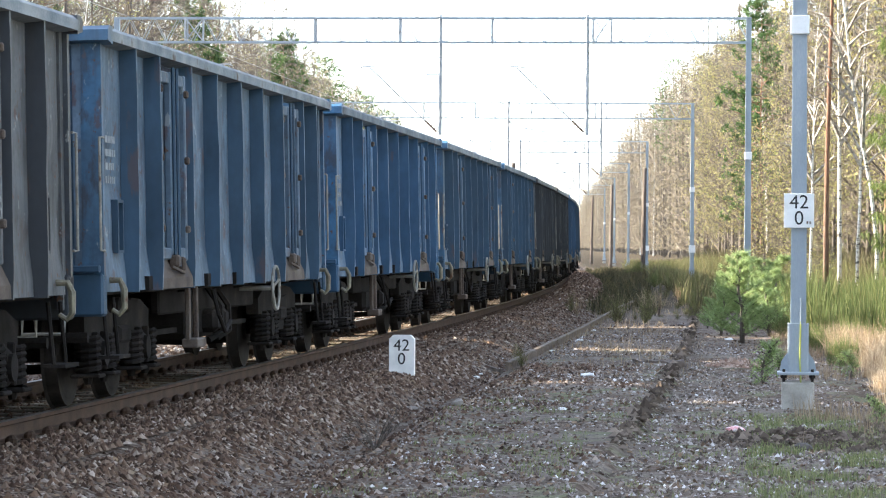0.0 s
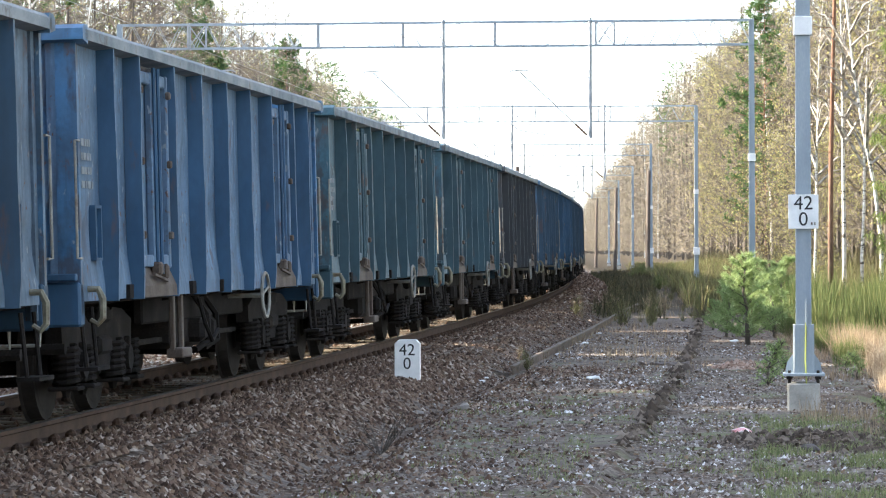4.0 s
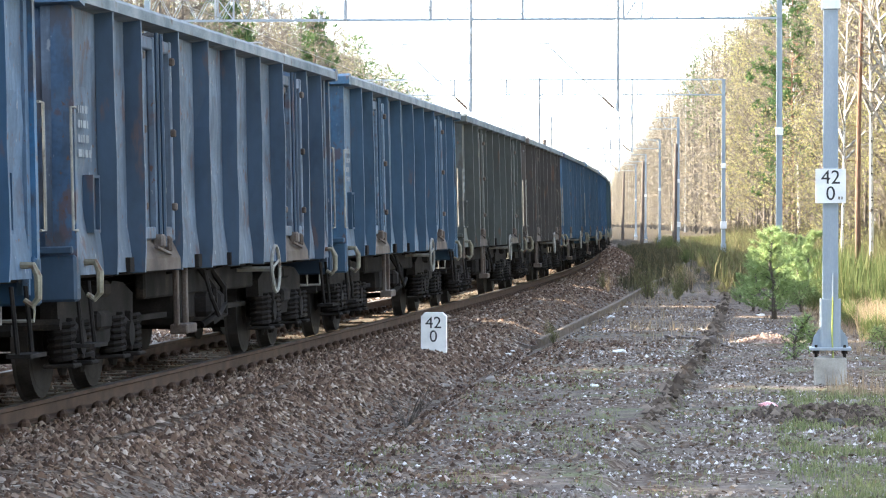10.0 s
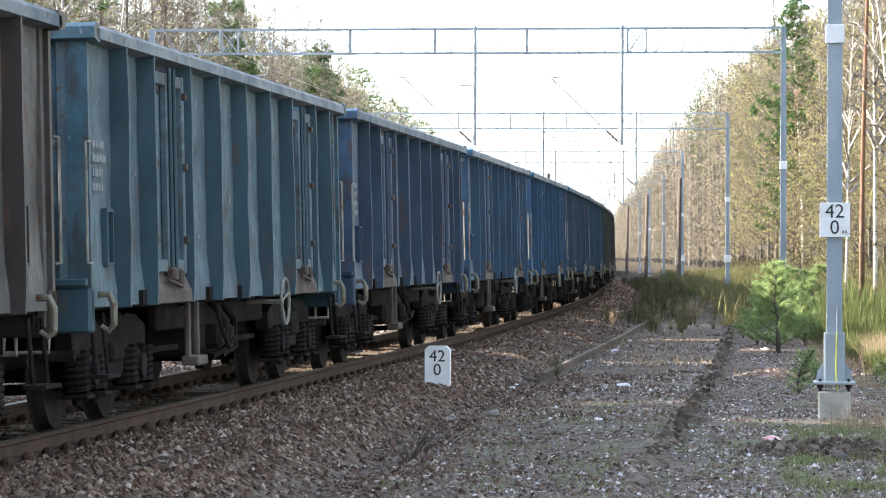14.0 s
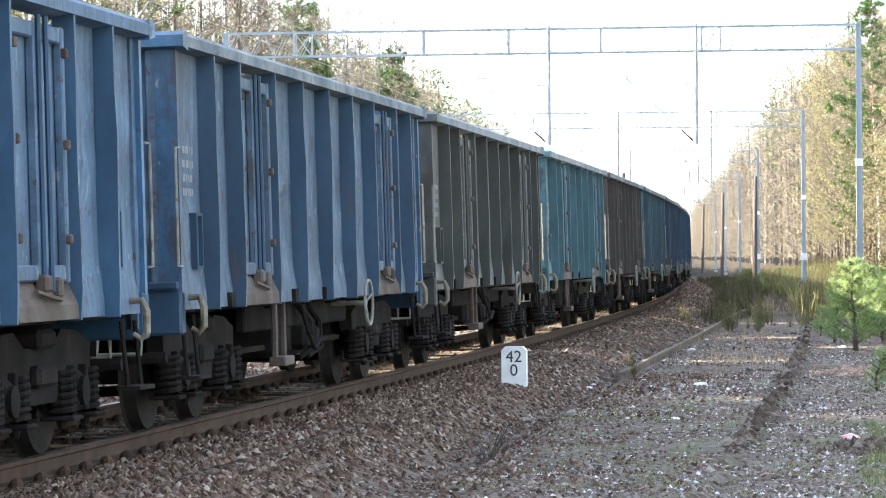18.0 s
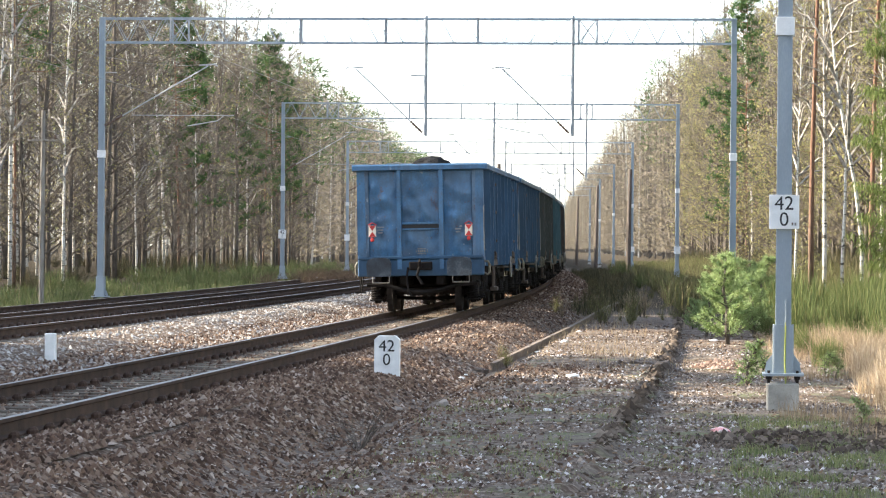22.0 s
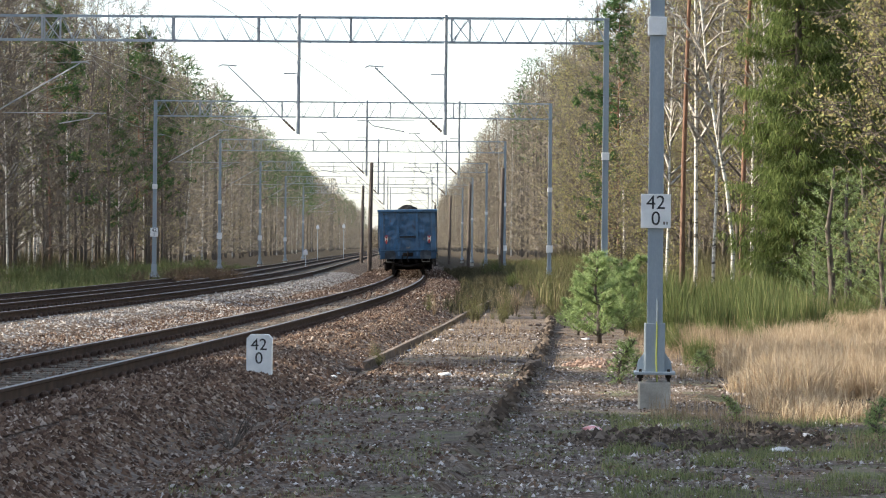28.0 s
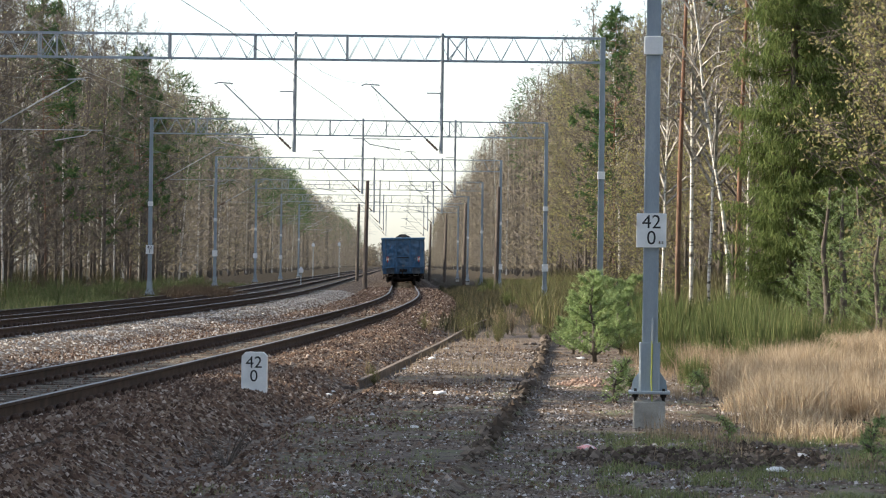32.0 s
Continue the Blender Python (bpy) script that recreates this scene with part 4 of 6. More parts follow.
            board = part("tail_board", g, M["cream"], root, "red and cream tail reflector board")
            y = -BL - 0.088
            for z0, z1 in ((1.905, 1.79), (1.665, 1.78)):
                t = Geo().add([(x - 0.074, y, z0), (x + 0.074, y, z0), (x, y, z1), (x - 0.074, y + 0.002, z0), (x + 0.074, y + 0.002, z0), (x, y + 0.002, z1)], [(0, 1, 2), (3, 5, 4), (0, 3, 4, 1), (1, 4, 5, 2), (2, 5, 3, 0)])
                part("red_triangle", t, M["red"], board, "red triangle")
            g = Geo()
            g.box((x, -BL - 0.08, 1.605), (0.08, 0.04, 0.09), bevel=0.02)
            g.tube([(x - 0.09, -BL - 0.07, 1.92), (x, -BL - 0.07, 1.97), (x + 0.09, -BL - 0.07, 1.92)], 0.012, 5)
            part("tail_lamp", g, M["red"], root, "small red lamp")
        g = Geo()
        for z in (1.29, 1.39):
            g.box((0.02, -BL - 0.062, z), (0.20, 0.006, 0.012))
        for x in (-0.10, 0.14):
            g.box((x, -BL - 0.062, 1.34), (0.012, 0.006, 0.07))
        for k in range(4):
            g.box((-0.05 + k * 0.045, -BL - 0.062, 1.34), (0.03, 0.006, 0.05))
        part("end_lettering", g, M["pale"], root, "framed white lettering, not legible")
        g = Geo()
        for k in range(3):
            for x in (-0.88, 0.82):
                g.box((x, -BL - 0.062, 1.87 - 0.06 * k), (0.16 - 0.03 * k, 0.006, 0.03))
        part("faded_lettering", g, M["faded_white"], root, "faded lettering, not legible")["kind"] = "stuff"
    return root


PAINTS = {
    "b": ("blue_paint", "blue steel open coal wagon, scratched and grimy"),
    "r": ("bright_blue_paint", "bright blue steel open coal wagon with rusty sills"),
    "v": ("vivid_blue_paint", "deep vivid blue open coal wagon with scraped sides"),
    "t": ("teal_paint", "faded teal open coal wagon with rust streaks"),
    "l": ("light_teal_paint", "pale teal open coal wagon with worn paint"),
    "g": ("grey_blue_paint", "dull grey-blue open coal wagon"),
    "d": ("dark_paint", "dark grey sooty open coal wagon"),
    "n": ("brown_paint", "dark brown rusty open coal wagon"),
    "o": ("grey_green_paint", "grey-green weathered open coal wagon"),
}
# from the last wagon forwards
ORDER = "rbolntgbvgbonbbrttdbrbbddrbgdtb"
S_TAIL = 31.15          # way of the last wagon's rear buffers at 19.5 s


def along(d):
    """y for a distance d along the line from abreast of the camera."""
    y = d
    for _ in range(4):
        n = 24
        ds = sum(math.hypot(1, slope(y * (i + 0.5) / n)) for i in range(n)) * y / n
        y += (d - ds) / math.hypot(1, slope(y))
    return y


def wagon_pose(t, n):
    mid = S_TAIL + SPEED * (t - 19.5) + float(np.interp(t, LAG_T, LAG)) + L * (n + 0.5)
    a, b = along(mid - 4.5), along(mid + 4.5)
    p, q = on_line(a, 0), on_line(b, 0)
    c = (p + q) / 2
    return Matrix.Translation(c) @ pose(0, 0, 0, 0, 0, math.degrees(math.atan2(-(q.x - p.x), q.y - p.y))) @ pose(0, 0, 0, 0, -CANT, 0)


LAG_T, LAG = [0, 4.5, 9, 11, 13, 19, 32], [2.27, 0.85, -0.32, -0.48, -0.36, 0.0, 0.0]          # the speed is not quite even
WAGONS = []


def build_train():
    made = {}
    for n, key in enumerate(ORDER):
        if n == 0:
            ob = build_wagon("tail_blue_paint", PAINTS["r"][1], tail=True, seed=5)
            ob["label"] = "bright blue last coal wagon with red and white tail boards"
        elif key in made:
            ob = copy_thing(made[key], Matrix())
        else:
            ob = made[key] = build_wagon(*PAINTS[key], seed=20 + 7 * len(made))
        WAGONS.append(ob)


build_train()


def motions():
    for n, ob in enumerate(WAGONS):
        walk(ob, [(t, wagon_pose(t, n)) for t in [2.0 * i for i in range(17)]])
    # the wheels of the last wagon roll
    turn = SPEED / 0.46 / FPS
    for ob in WAGONS[0].children_recursive:
        if ob.name.startswith("wheelset"):
            p = ob.location.copy()
            walk(ob, [(i / FPS, Matrix.Translation(p) @ Matrix.Rotation(-turn * i, 4, "X")) for i in range(961)])


# ---- masts, gantries and wires ----
def text_mesh(body, size, name):
    cu = bpy.data.curves.new(name, 'FONT')
    cu.body, cu.size, cu.align_x, cu.align_y, cu.extrude, cu.space_line = body, size, 'CENTER', 'CENTER', 0.002, 0.82
    tmp = new("text_tmp", cu)
    me = bpy.data.meshes.new_from_object(tmp.evaluated_get(bpy.context.evaluated_depsgraph_get()))
    bpy.data.objects.remove(tmp)
    me.name = name
    me.materials.clear()
    me.materials.append(M["black"])
    return me


FACE = pose(0, 0, 0, 90, 0, 0)          # upright lettering that faces back along the line


def place(u, y, z=None, turn=0.0):
    p = on_line(y, u, ground_z(u, y) if z is None else z)
    return Matrix.Translation(p) @ pose(0, 0, 0, 0, 0, heading(y) + turn)


def mast_geo(h, w=0.19, d=0.24):
    """A rolled mast with flanges and a set-back web, slightly tapered, in one piece."""
    a, b, t = w / 2, d / 2, 0.025
    out = [(-a, -b), (-a + t, -b), (-a + t, -b + 0.02), (a - t, -b + 0.02), (a - t, -b), (a, -b), (a, b), (a - t, b), (a - t, b - 0.02), (-a + t, b - 0.02), (-a + t, b), (-a, b)]
    n = len(out)
    v = [(x, y, 0) for x, y in out] + [(x * 0.82, y * 0.82, h) for x, y in out]
    f = [(i, (i + 1) % n, n + (i + 1) % n, n + i) for i in range(n)] + [tuple(range(n))[::-1], tuple(range(n, 2 * n))]
    return Geo().add(v, f)


def mast_parts(parent, at, h, foot, lower=False):
    """Mast with foot plate, bolts, concrete block and white band, as parts under parent."""
    x, y = at
    mast = part("mast", mast_geo(h), M["galv"], parent, "grey-blue painted steel mast", at=(x, y, foot))
    g = Geo()
    g.box((0, 0, 0.02), (0.50, 0.46, 0.035), bevel=0.006)
    for s in (-1, 1):
        g.add([(s * 0.10, -0.012, 0.03), (s * 0.22, -0.012, 0.03), (s * 0.20, -0.012, 0.16), (s * 0.13, -0.012, 0.26), (s * 0.10, -0.012, 0.28),
               (s * 0.10, 0.012, 0.03), (s * 0.22, 0.012, 0.03), (s * 0.20, 0.012, 0.16), (s * 0.13, 0.012, 0.26), (s * 0.10, 0.012, 0.28)],
              [(0, 1, 2, 3, 4), (5, 6, 7, 8, 9), (0, 1, 6, 5), (1, 2, 7, 6), (2, 3, 8, 7), (3, 4, 9, 8), (4, 0, 5, 9)])
    g.box((0, -0.135, 0.32), (0.225, 0.02, 0.60), bevel=0.004)
    for s in (-1, 1):
        g.box((s * 0.115, 0, 0.32), (0.02, 0.27, 0.60), bevel=0.004)
    part("mast_foot", g, M["galv"], mast, "bolted foot of the mast")
    for sx in (-0.17, 0.17):
        for sy in (-0.16, 0.16):
            g = Geo()
            g.tube([(sx, sy, -0.10), (sx, sy, -0.04), (sx, sy, -0.039), (sx, sy, 0.0), (sx, sy, 0.001), (sx, sy, 0.07)], [0.02, 0.02, 0.04, 0.04, 0.02, 0.02], 6)
            part("anchor_bolt", g, M["under"], mast)
    g = Geo()
    g.box((0, 0, -0.34), (0.39, 0.42, 0.52), bevel=0.02)
    part("foundation", g, M["concrete"], mast, "weathered concrete foundation block")
    g = Geo()
    w = 0.19 * (1 - 0.18 * 4.2 / h) + 0.05
    g.box((0, 0, 4.2 - foot - 0.05), (w, 0.26, 0.22), bevel=0.004)
    part("white_band", g, M["white"], mast, "white painted band")
    return mast


def number_plate(parent, at, w, h, body, size):
    g = Geo()
    g.box((0, 0, 0), (w, 0.012, h), bevel=0.004)
    pl = part("sign_plate", g, M["white"], parent, "white plate with black figures", at=at)
    t = part("inscription", text_mesh(body, size, "inscription"), None, pl)
    t.matrix_basis = Matrix.Translation((0, -0.009, 0)) @ FACE
    return pl


def kilometre_mast():
    root = thing("catenary_mast", "grey-blue steel mast with white distance plate on a concrete block", "mast", "catenary masts", place(7.24, 37.7, -0.03))
    mast = mast_parts(root, (0, 0), 9.0, -0.06)
    pl = number_plate(root, (0.0, -0.16, 1.915), 0.362, 0.412, "42\n0", 0.235)
    g = Geo()
    for k in range(2):
        g.box((0.10 + k * 0.035, -0.009, -0.145), (0.022, 0.004, 0.035))
    part("small_marks", g, M["pale"], pl, "small marks, not legible")
    g = Geo()
    g.tube([(0.03, -0.17, -0.45), (0.03, -0.19, -0.08), (0.02, -0.16, 0.10), (0.03, -0.15, 0.75)], 0.012, 6)
    part("earth_cable", g, M["yellowgreen"], root, "green and yellow earthing cable")
    g = Geo()
    g.tube([(0.03, -0.15, 0.55), (0.03, -0.15, 0.86)], 0.016, 6)
    part("cable_clamp", g, M["galv"], root)


kilometre_mast()


def cantilever(parent, at, zlow, reach, rise):
    """Hinged arm: raking tube with an insulator, tie, registration tube and steady arm; reach is signed."""
    x, y = at
    s = 1 if reach > 0 else -1
    g = Geo()
    a, b = Vector((x + s * 0.1, y, zlow + 0.1)), Vector((x + reach, y, zlow + rise))
    g.tube([a.lerp(b, 0.16), b], 0.022, 6)
    arm = part("cantilever", g, M["steel"], parent, "raking grey cantilever tube")
    g = Geo()
    pts = [a.lerp(b, 0.17 * i / 8) for i in range(9)]
    g.tube(pts, [0.025 if i % 2 else 0.048 for i in range(9)], 8)
    part("insulator", g, M["insul"], arm, "ribbed brown insulator")
    g = Geo()
    g.tube([b + Vector((-s * 0.25, 0, 0.02)), b + Vector((s * 0.18, 0, 0.05)), b + Vector((s * 0.30, 0, 0.0))], 0.022, 6)
    part("wire_clamp", g, M["steel"], arm)
    z = zlow + 0.42
    p, q = Vector((x + s * 0.9, y, z)), Vector((x + reach * 1.25, y, z))
    g = Geo()
    g.tube([p, q], 0.015, 6)
    tube = part("registration_tube", g, M["steel"], parent)
    g = Geo()
    g.tube([q + Vector((-s * 0.3, 0, 0)), q + Vector((-s * 0.5, 0, -0.16)), q + Vector((-s * 1.4, 0, -0.32))], 0.016, 5)
    part("steady_arm", g, M["steel"], tube)
    g = Geo()
    g.tube([(x, y, zlow + rise - 0.2), (x + s * 0.45, y, zlow + rise - 0.2)], 0.02, 6)
    part("tie", g, M["steel"], parent)


SPANS = [(91.7, -11.73, 7.17), (146.0, -12.0, 6.72), (199.0, -12.2, 6.2), (252.0, -12.1, 6.4), (305.0, -12.1, 6.4), (358.0, -12.1, 6.4)]


def gantry(y, ul, ur, first):
    root = thing("catenary_gantry", "grey steel lattice gantry over the tracks with hanging tubes", "gantry", "catenary gantries", place(0, y, 0.0))
    foot = -0.15
    mast_parts(root, (ul, 0), 8.4, foot)
    mr = mast_parts(root, (ur, 0), 8.4, foot)
    z0, z1, d = 7.5, 8.22, 0.22
    for z in (z0, z1):
        for yy in (-d, d):
            g = Geo()
            g.box(((ul + ur) / 2, yy, z), (ur - ul + 0.1, 0.045, 0.042))
            part("chord", g, M["galv"], root)
    n = int((ur - ul) / 0.75)
    step = (ur - ul) / n
    for yy in (-d, d):
        g = Geo()
        for i in range(n):
            x = ul + i * step
            g.tube([(x, yy, z0), (x + step / 2, yy, z1), (x + step, yy, z0)], 0.014, 4)
        ob = part("lattice", g, M["galv"], root, "zigzag lattice bars")
    for x in (ul + 2.1, (ul + ur) / 2 - 0.9, ur - 4.6, ul + 6.0, ur - 7.6):
        g = Geo()
        for yy in (-d, d):
            g.box((x, yy, (z0 + z1) / 2), (0.05, 0.05, z1 - z0))
        for z in (z0, z1):
            g.box((x, 0, z), (0.05, 2 * d, 0.05))
        part("brace_frame", g, M["steel"], root)
    for x in (ul + 2.1, ur - 4.6):
        for za, zb in ((z0, z1), (z1, z0)):
            g = Geo()
            g.tube([(x, -d, za), (x + 0.55, -d, zb)], 0.022, 4)
            part("cross_brace", g, M["steel"], root)
        g = Geo()
        g.box((x + 0.55, -d, (z0 + z1) / 2), (0.05, 0.05, z1 - z0))
        part("upright", g, M["steel"], root)
    for x, r in ((-1.98, -2.1), (2.4, -2.1)):
        g = Geo()
        g.tube([(x, 0, z1 + 0.1), (x, 0, 4.74)], 0.058, 8)
        part("drop_tube", g, M["steel"], root, "hanging grey steel tube")
        cantilever(root, (x, 0), 4.74, r, 2.0)
    cantilever(root, (ul, 0), 4.9, 3.2, 1.9)
    return root


for i, (y, ul, ur) in enumerate(SPANS):
    G = gantry(y, ul, ur, i == 0)
    if i == 1:
        number_plate(G, (ul, -0.17, 1.98), 0.36, 0.42, "42\n1", 0.23)
    elif i in (2, 3, 4):
        g = Geo()
        g.box((ul, -0.17, 1.98), (0.34, 0.012, 0.40), bevel=0.004)
        part("sign_plate", g, M["white"], G, "white plate")
    if i in (1, 2):
        g = Geo()
        g.box((ur, -0.17, 1.35), (0.30, 0.012, 0.34), bevel=0.004)
        part("sign_plate", g, M["white"], G, "white plate")


def wires():
    spans = [37.7] + [s[0] for s in SPANS]
    for u in (0.3, -4.0, -8.1):
        root = thing("overhead_wire", "thin dark contact wire and carrier wire over the track", "overhead wire", "overhead wires")
        g, c, d = Geo(), Geo(), Geo()
        carrier, contact = [], []
        for a, b in zip(spans, spans[1:]):
            for i in range(8):
                k = i / 8
                carrier.append(on_line(a + (b - a) * k, u, 6.9 - 1.1 * 4 * k * (1 - k)))
                contact.append(on_line(a + (b - a) * k, u, 5.35))
                if i:
                    d.tube([carrier[-1], contact[-1]], 0.002, 3, False)
        g.tube(carrier, 0.005, 4, False)
        c.tube(contact, 0.006, 4, False)
        part("carrier_wire", g, M["wire"], root)
        part("contact_wire", c, M["wire"], root)
        part("dropper_wire", d, M["wire"], root)["kind"] = "stuff"


wires()


# ---- marker stone, small posts, old poles ----
def kilometre_stone():
    root = thing("kilometre_stone", "white painted kilometre stone with black figures in the ballast", "marker stone", m=Matrix.Translation((-2.37, 40.0, -0.20)) @ pose(0, 0, 0, 0, 0, -2))
    g = Geo()
    w, h = 0.163, 0.475
    out = [(-w, -0.12), (w, -0.12), (w, h - 0.05), (w - 0.05, h), (-w + 0.05, h), (-w, h - 0.05)]
    g.prism(out, -0.09, 0.09)
    part("stone", g, M["white"], root)
    t = part("inscription", text_mesh("42\n0", 0.215, "inscription"), None, root)
    t.matrix_basis = Matrix.Translation((0.0, -0.094, 0.25)) @ FACE


kilometre_stone()


def small_post(x, y, z, h):
    g = Geo()
    g.box((0, 0, h / 2 - 0.05), (0.15, 0.13, h + 0.1), bevel=0.015)
    single("marker_post", g.mesh("marker_post", M["white"]), "small white concrete marker post in grey ballast", "marker post", m=pose(x, y, z))


small_post(-7.2, 42.5, -0.22, 0.42)


def old_pole(px, y, h, label="old dark wooden pole beside the track"):
    x = (px - 784) / 5450 * y
    g = Geo()
    g.tube([(0, 0, -0.5), (0.0, 0, h * 0.5), (0.03, 0, h)], [0.16, 0.14, 0.11], 9)
    g.tube([(0.03, 0, h), (0.03, 0, h + 0.05)], [0.11, 0.06], 9)
    u = x - line_x(y)
    single("wooden_pole", g.mesh("wooden_pole", M["oldwood"]), label, "pole", "old wooden poles", m=pose(x, y, ground_z(u, y), 0, 0.6, 0))


for px, y, h in ((654, 193, 6.8), (886, 192, 6.8), (829, 245, 6.6), (795, 300, 6.6), (768, 352, 6.6), (640, 260, 6.5)):
    old_pole(px, y, h)


def telegraph_pole(px, y, h):
    x, y, z = at_ground(px, y)
    root = thing("telegraph_pole", "weathered pale wooden pole with a small crossbar before the forest", "pole", "old wooden poles", pose(x, y, z))
    g = Geo()
    g.tube([(0, 0, -0.4), (0.01, 0, h * 0.5), (0.03, 0, h)], [0.085, 0.075, 0.06], 8)
    part("pole", g, M["palewood"], root)
    g = Geo()
    g.box((0.03, -0.07, h - 0.9), (0.9, 0.05, 0.06), bevel=0.01)
    bar = part("crossbar", g, M["palewood"], root)
    for s in (-0.38, 0.38):
        g = Geo()
        g.tube([(0.03 + s, -0.07, h - 0.87), (0.03 + s, -0.07, h - 0.80), (0.03 + s, -0.07, h - 0.74)], [0.03, 0.045, 0.03], 8)
        part("insulator", g, M["insul"], bar, "small brown insulator")


def at_ground(px, y):
    x = (px - 784) / 5450 * y
    return x, y, ground_z(x - line_x(y), y)


M["palewood"] = mat("weathered_pale_wood", [(0.3, (0.17, 0.15, 0.125)), (0.7, (0.33, 0.30, 0.26))], 0.9, scale=4, stretch=(5, 5, 0.6), bump=0.5)
telegraph_pole(-157, 92, 6.0)


def post_sign(px, py, y, h):
    x = (px - 784) / 5450 * y
    z = ground_z(x - line_x(y), y)
    root = thing("track_sign", "small white board on a thin post between tracks", "sign", "track signs", pose(x, y, z))
    g = Geo()
    g.tube([(0, 0, -0.2), (0, 0, h)], 0.04, 6)
    part("post", g, M["galv"], root)
    g = Geo()
    g.prism([(-0.16, h - 0.2), (0.16, h - 0.2), (0.16, h + 0.05), (0, h + 0.25), (-0.16, h + 0.05)], -0.06, -0.045)
    part("board", g, M["white"], root)


post_sign(541, 433, 215, 1.1)
post_sign(562, 397, 330, 3.6)
post_sign(608, 397, 330, 3.6)


# ---- plants ----
def rand_dir(rnd, up=0.0):
    v = Vector((rnd.gauss(0, 1), rnd.gauss(0, 1), rnd.gauss(up, 1)))
    return v.normalized()


def trunk_line(rnd, h, lean, n=9):
    a = rnd.uniform(0, 6.28)
    pts = []
    for i in range(n):
        k = i / (n - 1)
        w = lean * k * k + 0.15 * math.sin(k * 5 + a) * k
        pts.append(Vector((math.cos(a) * w + 0.06 * rnd.gauss(0, 1) * k, math.sin(a) * w + 0.06 * rnd.gauss(0, 1) * k, h * k)))
    pts[0].z = -0.4
    return pts


def on_trunk(pts, k):
    i = min(len(pts) - 2, int(k * (len(pts) - 1)))
    return pts[i].lerp(pts[i + 1], k * (len(pts) - 1) - i)


def slivers(verts, faces, p, d, length, width, rnd):
    """A thin twig or needle tuft as one narrow triangle."""
    side = d.cross(rand_dir(rnd)).normalized() * width
    o = len(verts)
    verts += [tuple(p - side), tuple(p + side), tuple(p + d * length)]
    faces.append((o, o + 1, o + 2))


def tree_parts(name, label, category, group, trunk, tmat, cv, cf, cmat, crown_name="crown", more=()):
    root = thing(name, label, category, group)
    part("trunk", trunk, tmat, root, smooth=True)
    part(crown_name, soup(crown_name, cv, cf, cmat), None, root)
    for nm, v, f, m in more:
        if f:
            part(nm, soup(nm, v, f, m), None, root)
    return root


def make_pine(seed, h, clear, bushy=False):
    rnd = random.Random(seed)
    pts = trunk_line(rnd, h, rnd.uniform(0.2, 0.9))
    g = Geo()
    r0 = 0.0040 * h + 0.015
    g.tube(pts, [r0 * (1 - 0.82 * i / 8) for i in range(9)], 8)
    v, f = [], []
    for i in range(16):                       # dead stubs below the crown
        k = rnd.uniform(0.12, clear)
        p, d = on_trunk(pts, k), rand_dir(rnd)
        d.z = abs(d.z) * 0.25
        q = p + d * rnd.uniform(0.3, 1.3)
        g.tube([p, q], [0.018, 0.006], 3, False)
    nb = 60 if bushy else 46
    for i in range(nb):
        k = clear + (1 - clear) * (i / nb) ** 0.9
        p = on_trunk(pts, min(0.995, k))
        a = rnd.uniform(0, 6.28)
        reach = (2.9 if bushy else 2.4) * rnd.uniform(0.6, 1.15) * (0.18 + (1 - ((k - clear) / (1 - clear)) ** 1.6))
        d = Vector((math.cos(a), math.sin(a), rnd.uniform(-0.05, 0.45))).normalized()
        q = p + d * reach * 0.6 + Vector((0, 0, -0.05))
        e = p + d * reach + Vector((0, 0, 0.25))
        g.tube([p, q, e], [0.035, 0.022, 0.008], 4, False)
        for c in range(9 if bushy else 6):
            w = rnd.uniform(0.35, 1.05)
            o = p.lerp(e, w) + Vector((rnd.gauss(0, 0.22), rnd.gauss(0, 0.22), rnd.gauss(0.05, 0.14)))
            for _ in range(14 if bushy else 13):
                slivers(v, f, o + rand_dir(rnd) * 0.10, rand_dir(rnd, 0.35), rnd.uniform(0.22, 0.42), 0.038 if bushy else 0.032, rnd)
    return tree_parts("pine_tree", "tall Scots pine with orange bark and dark green crown", "tree", "forest trees", g, M["pine"], v, f, M["needle"])


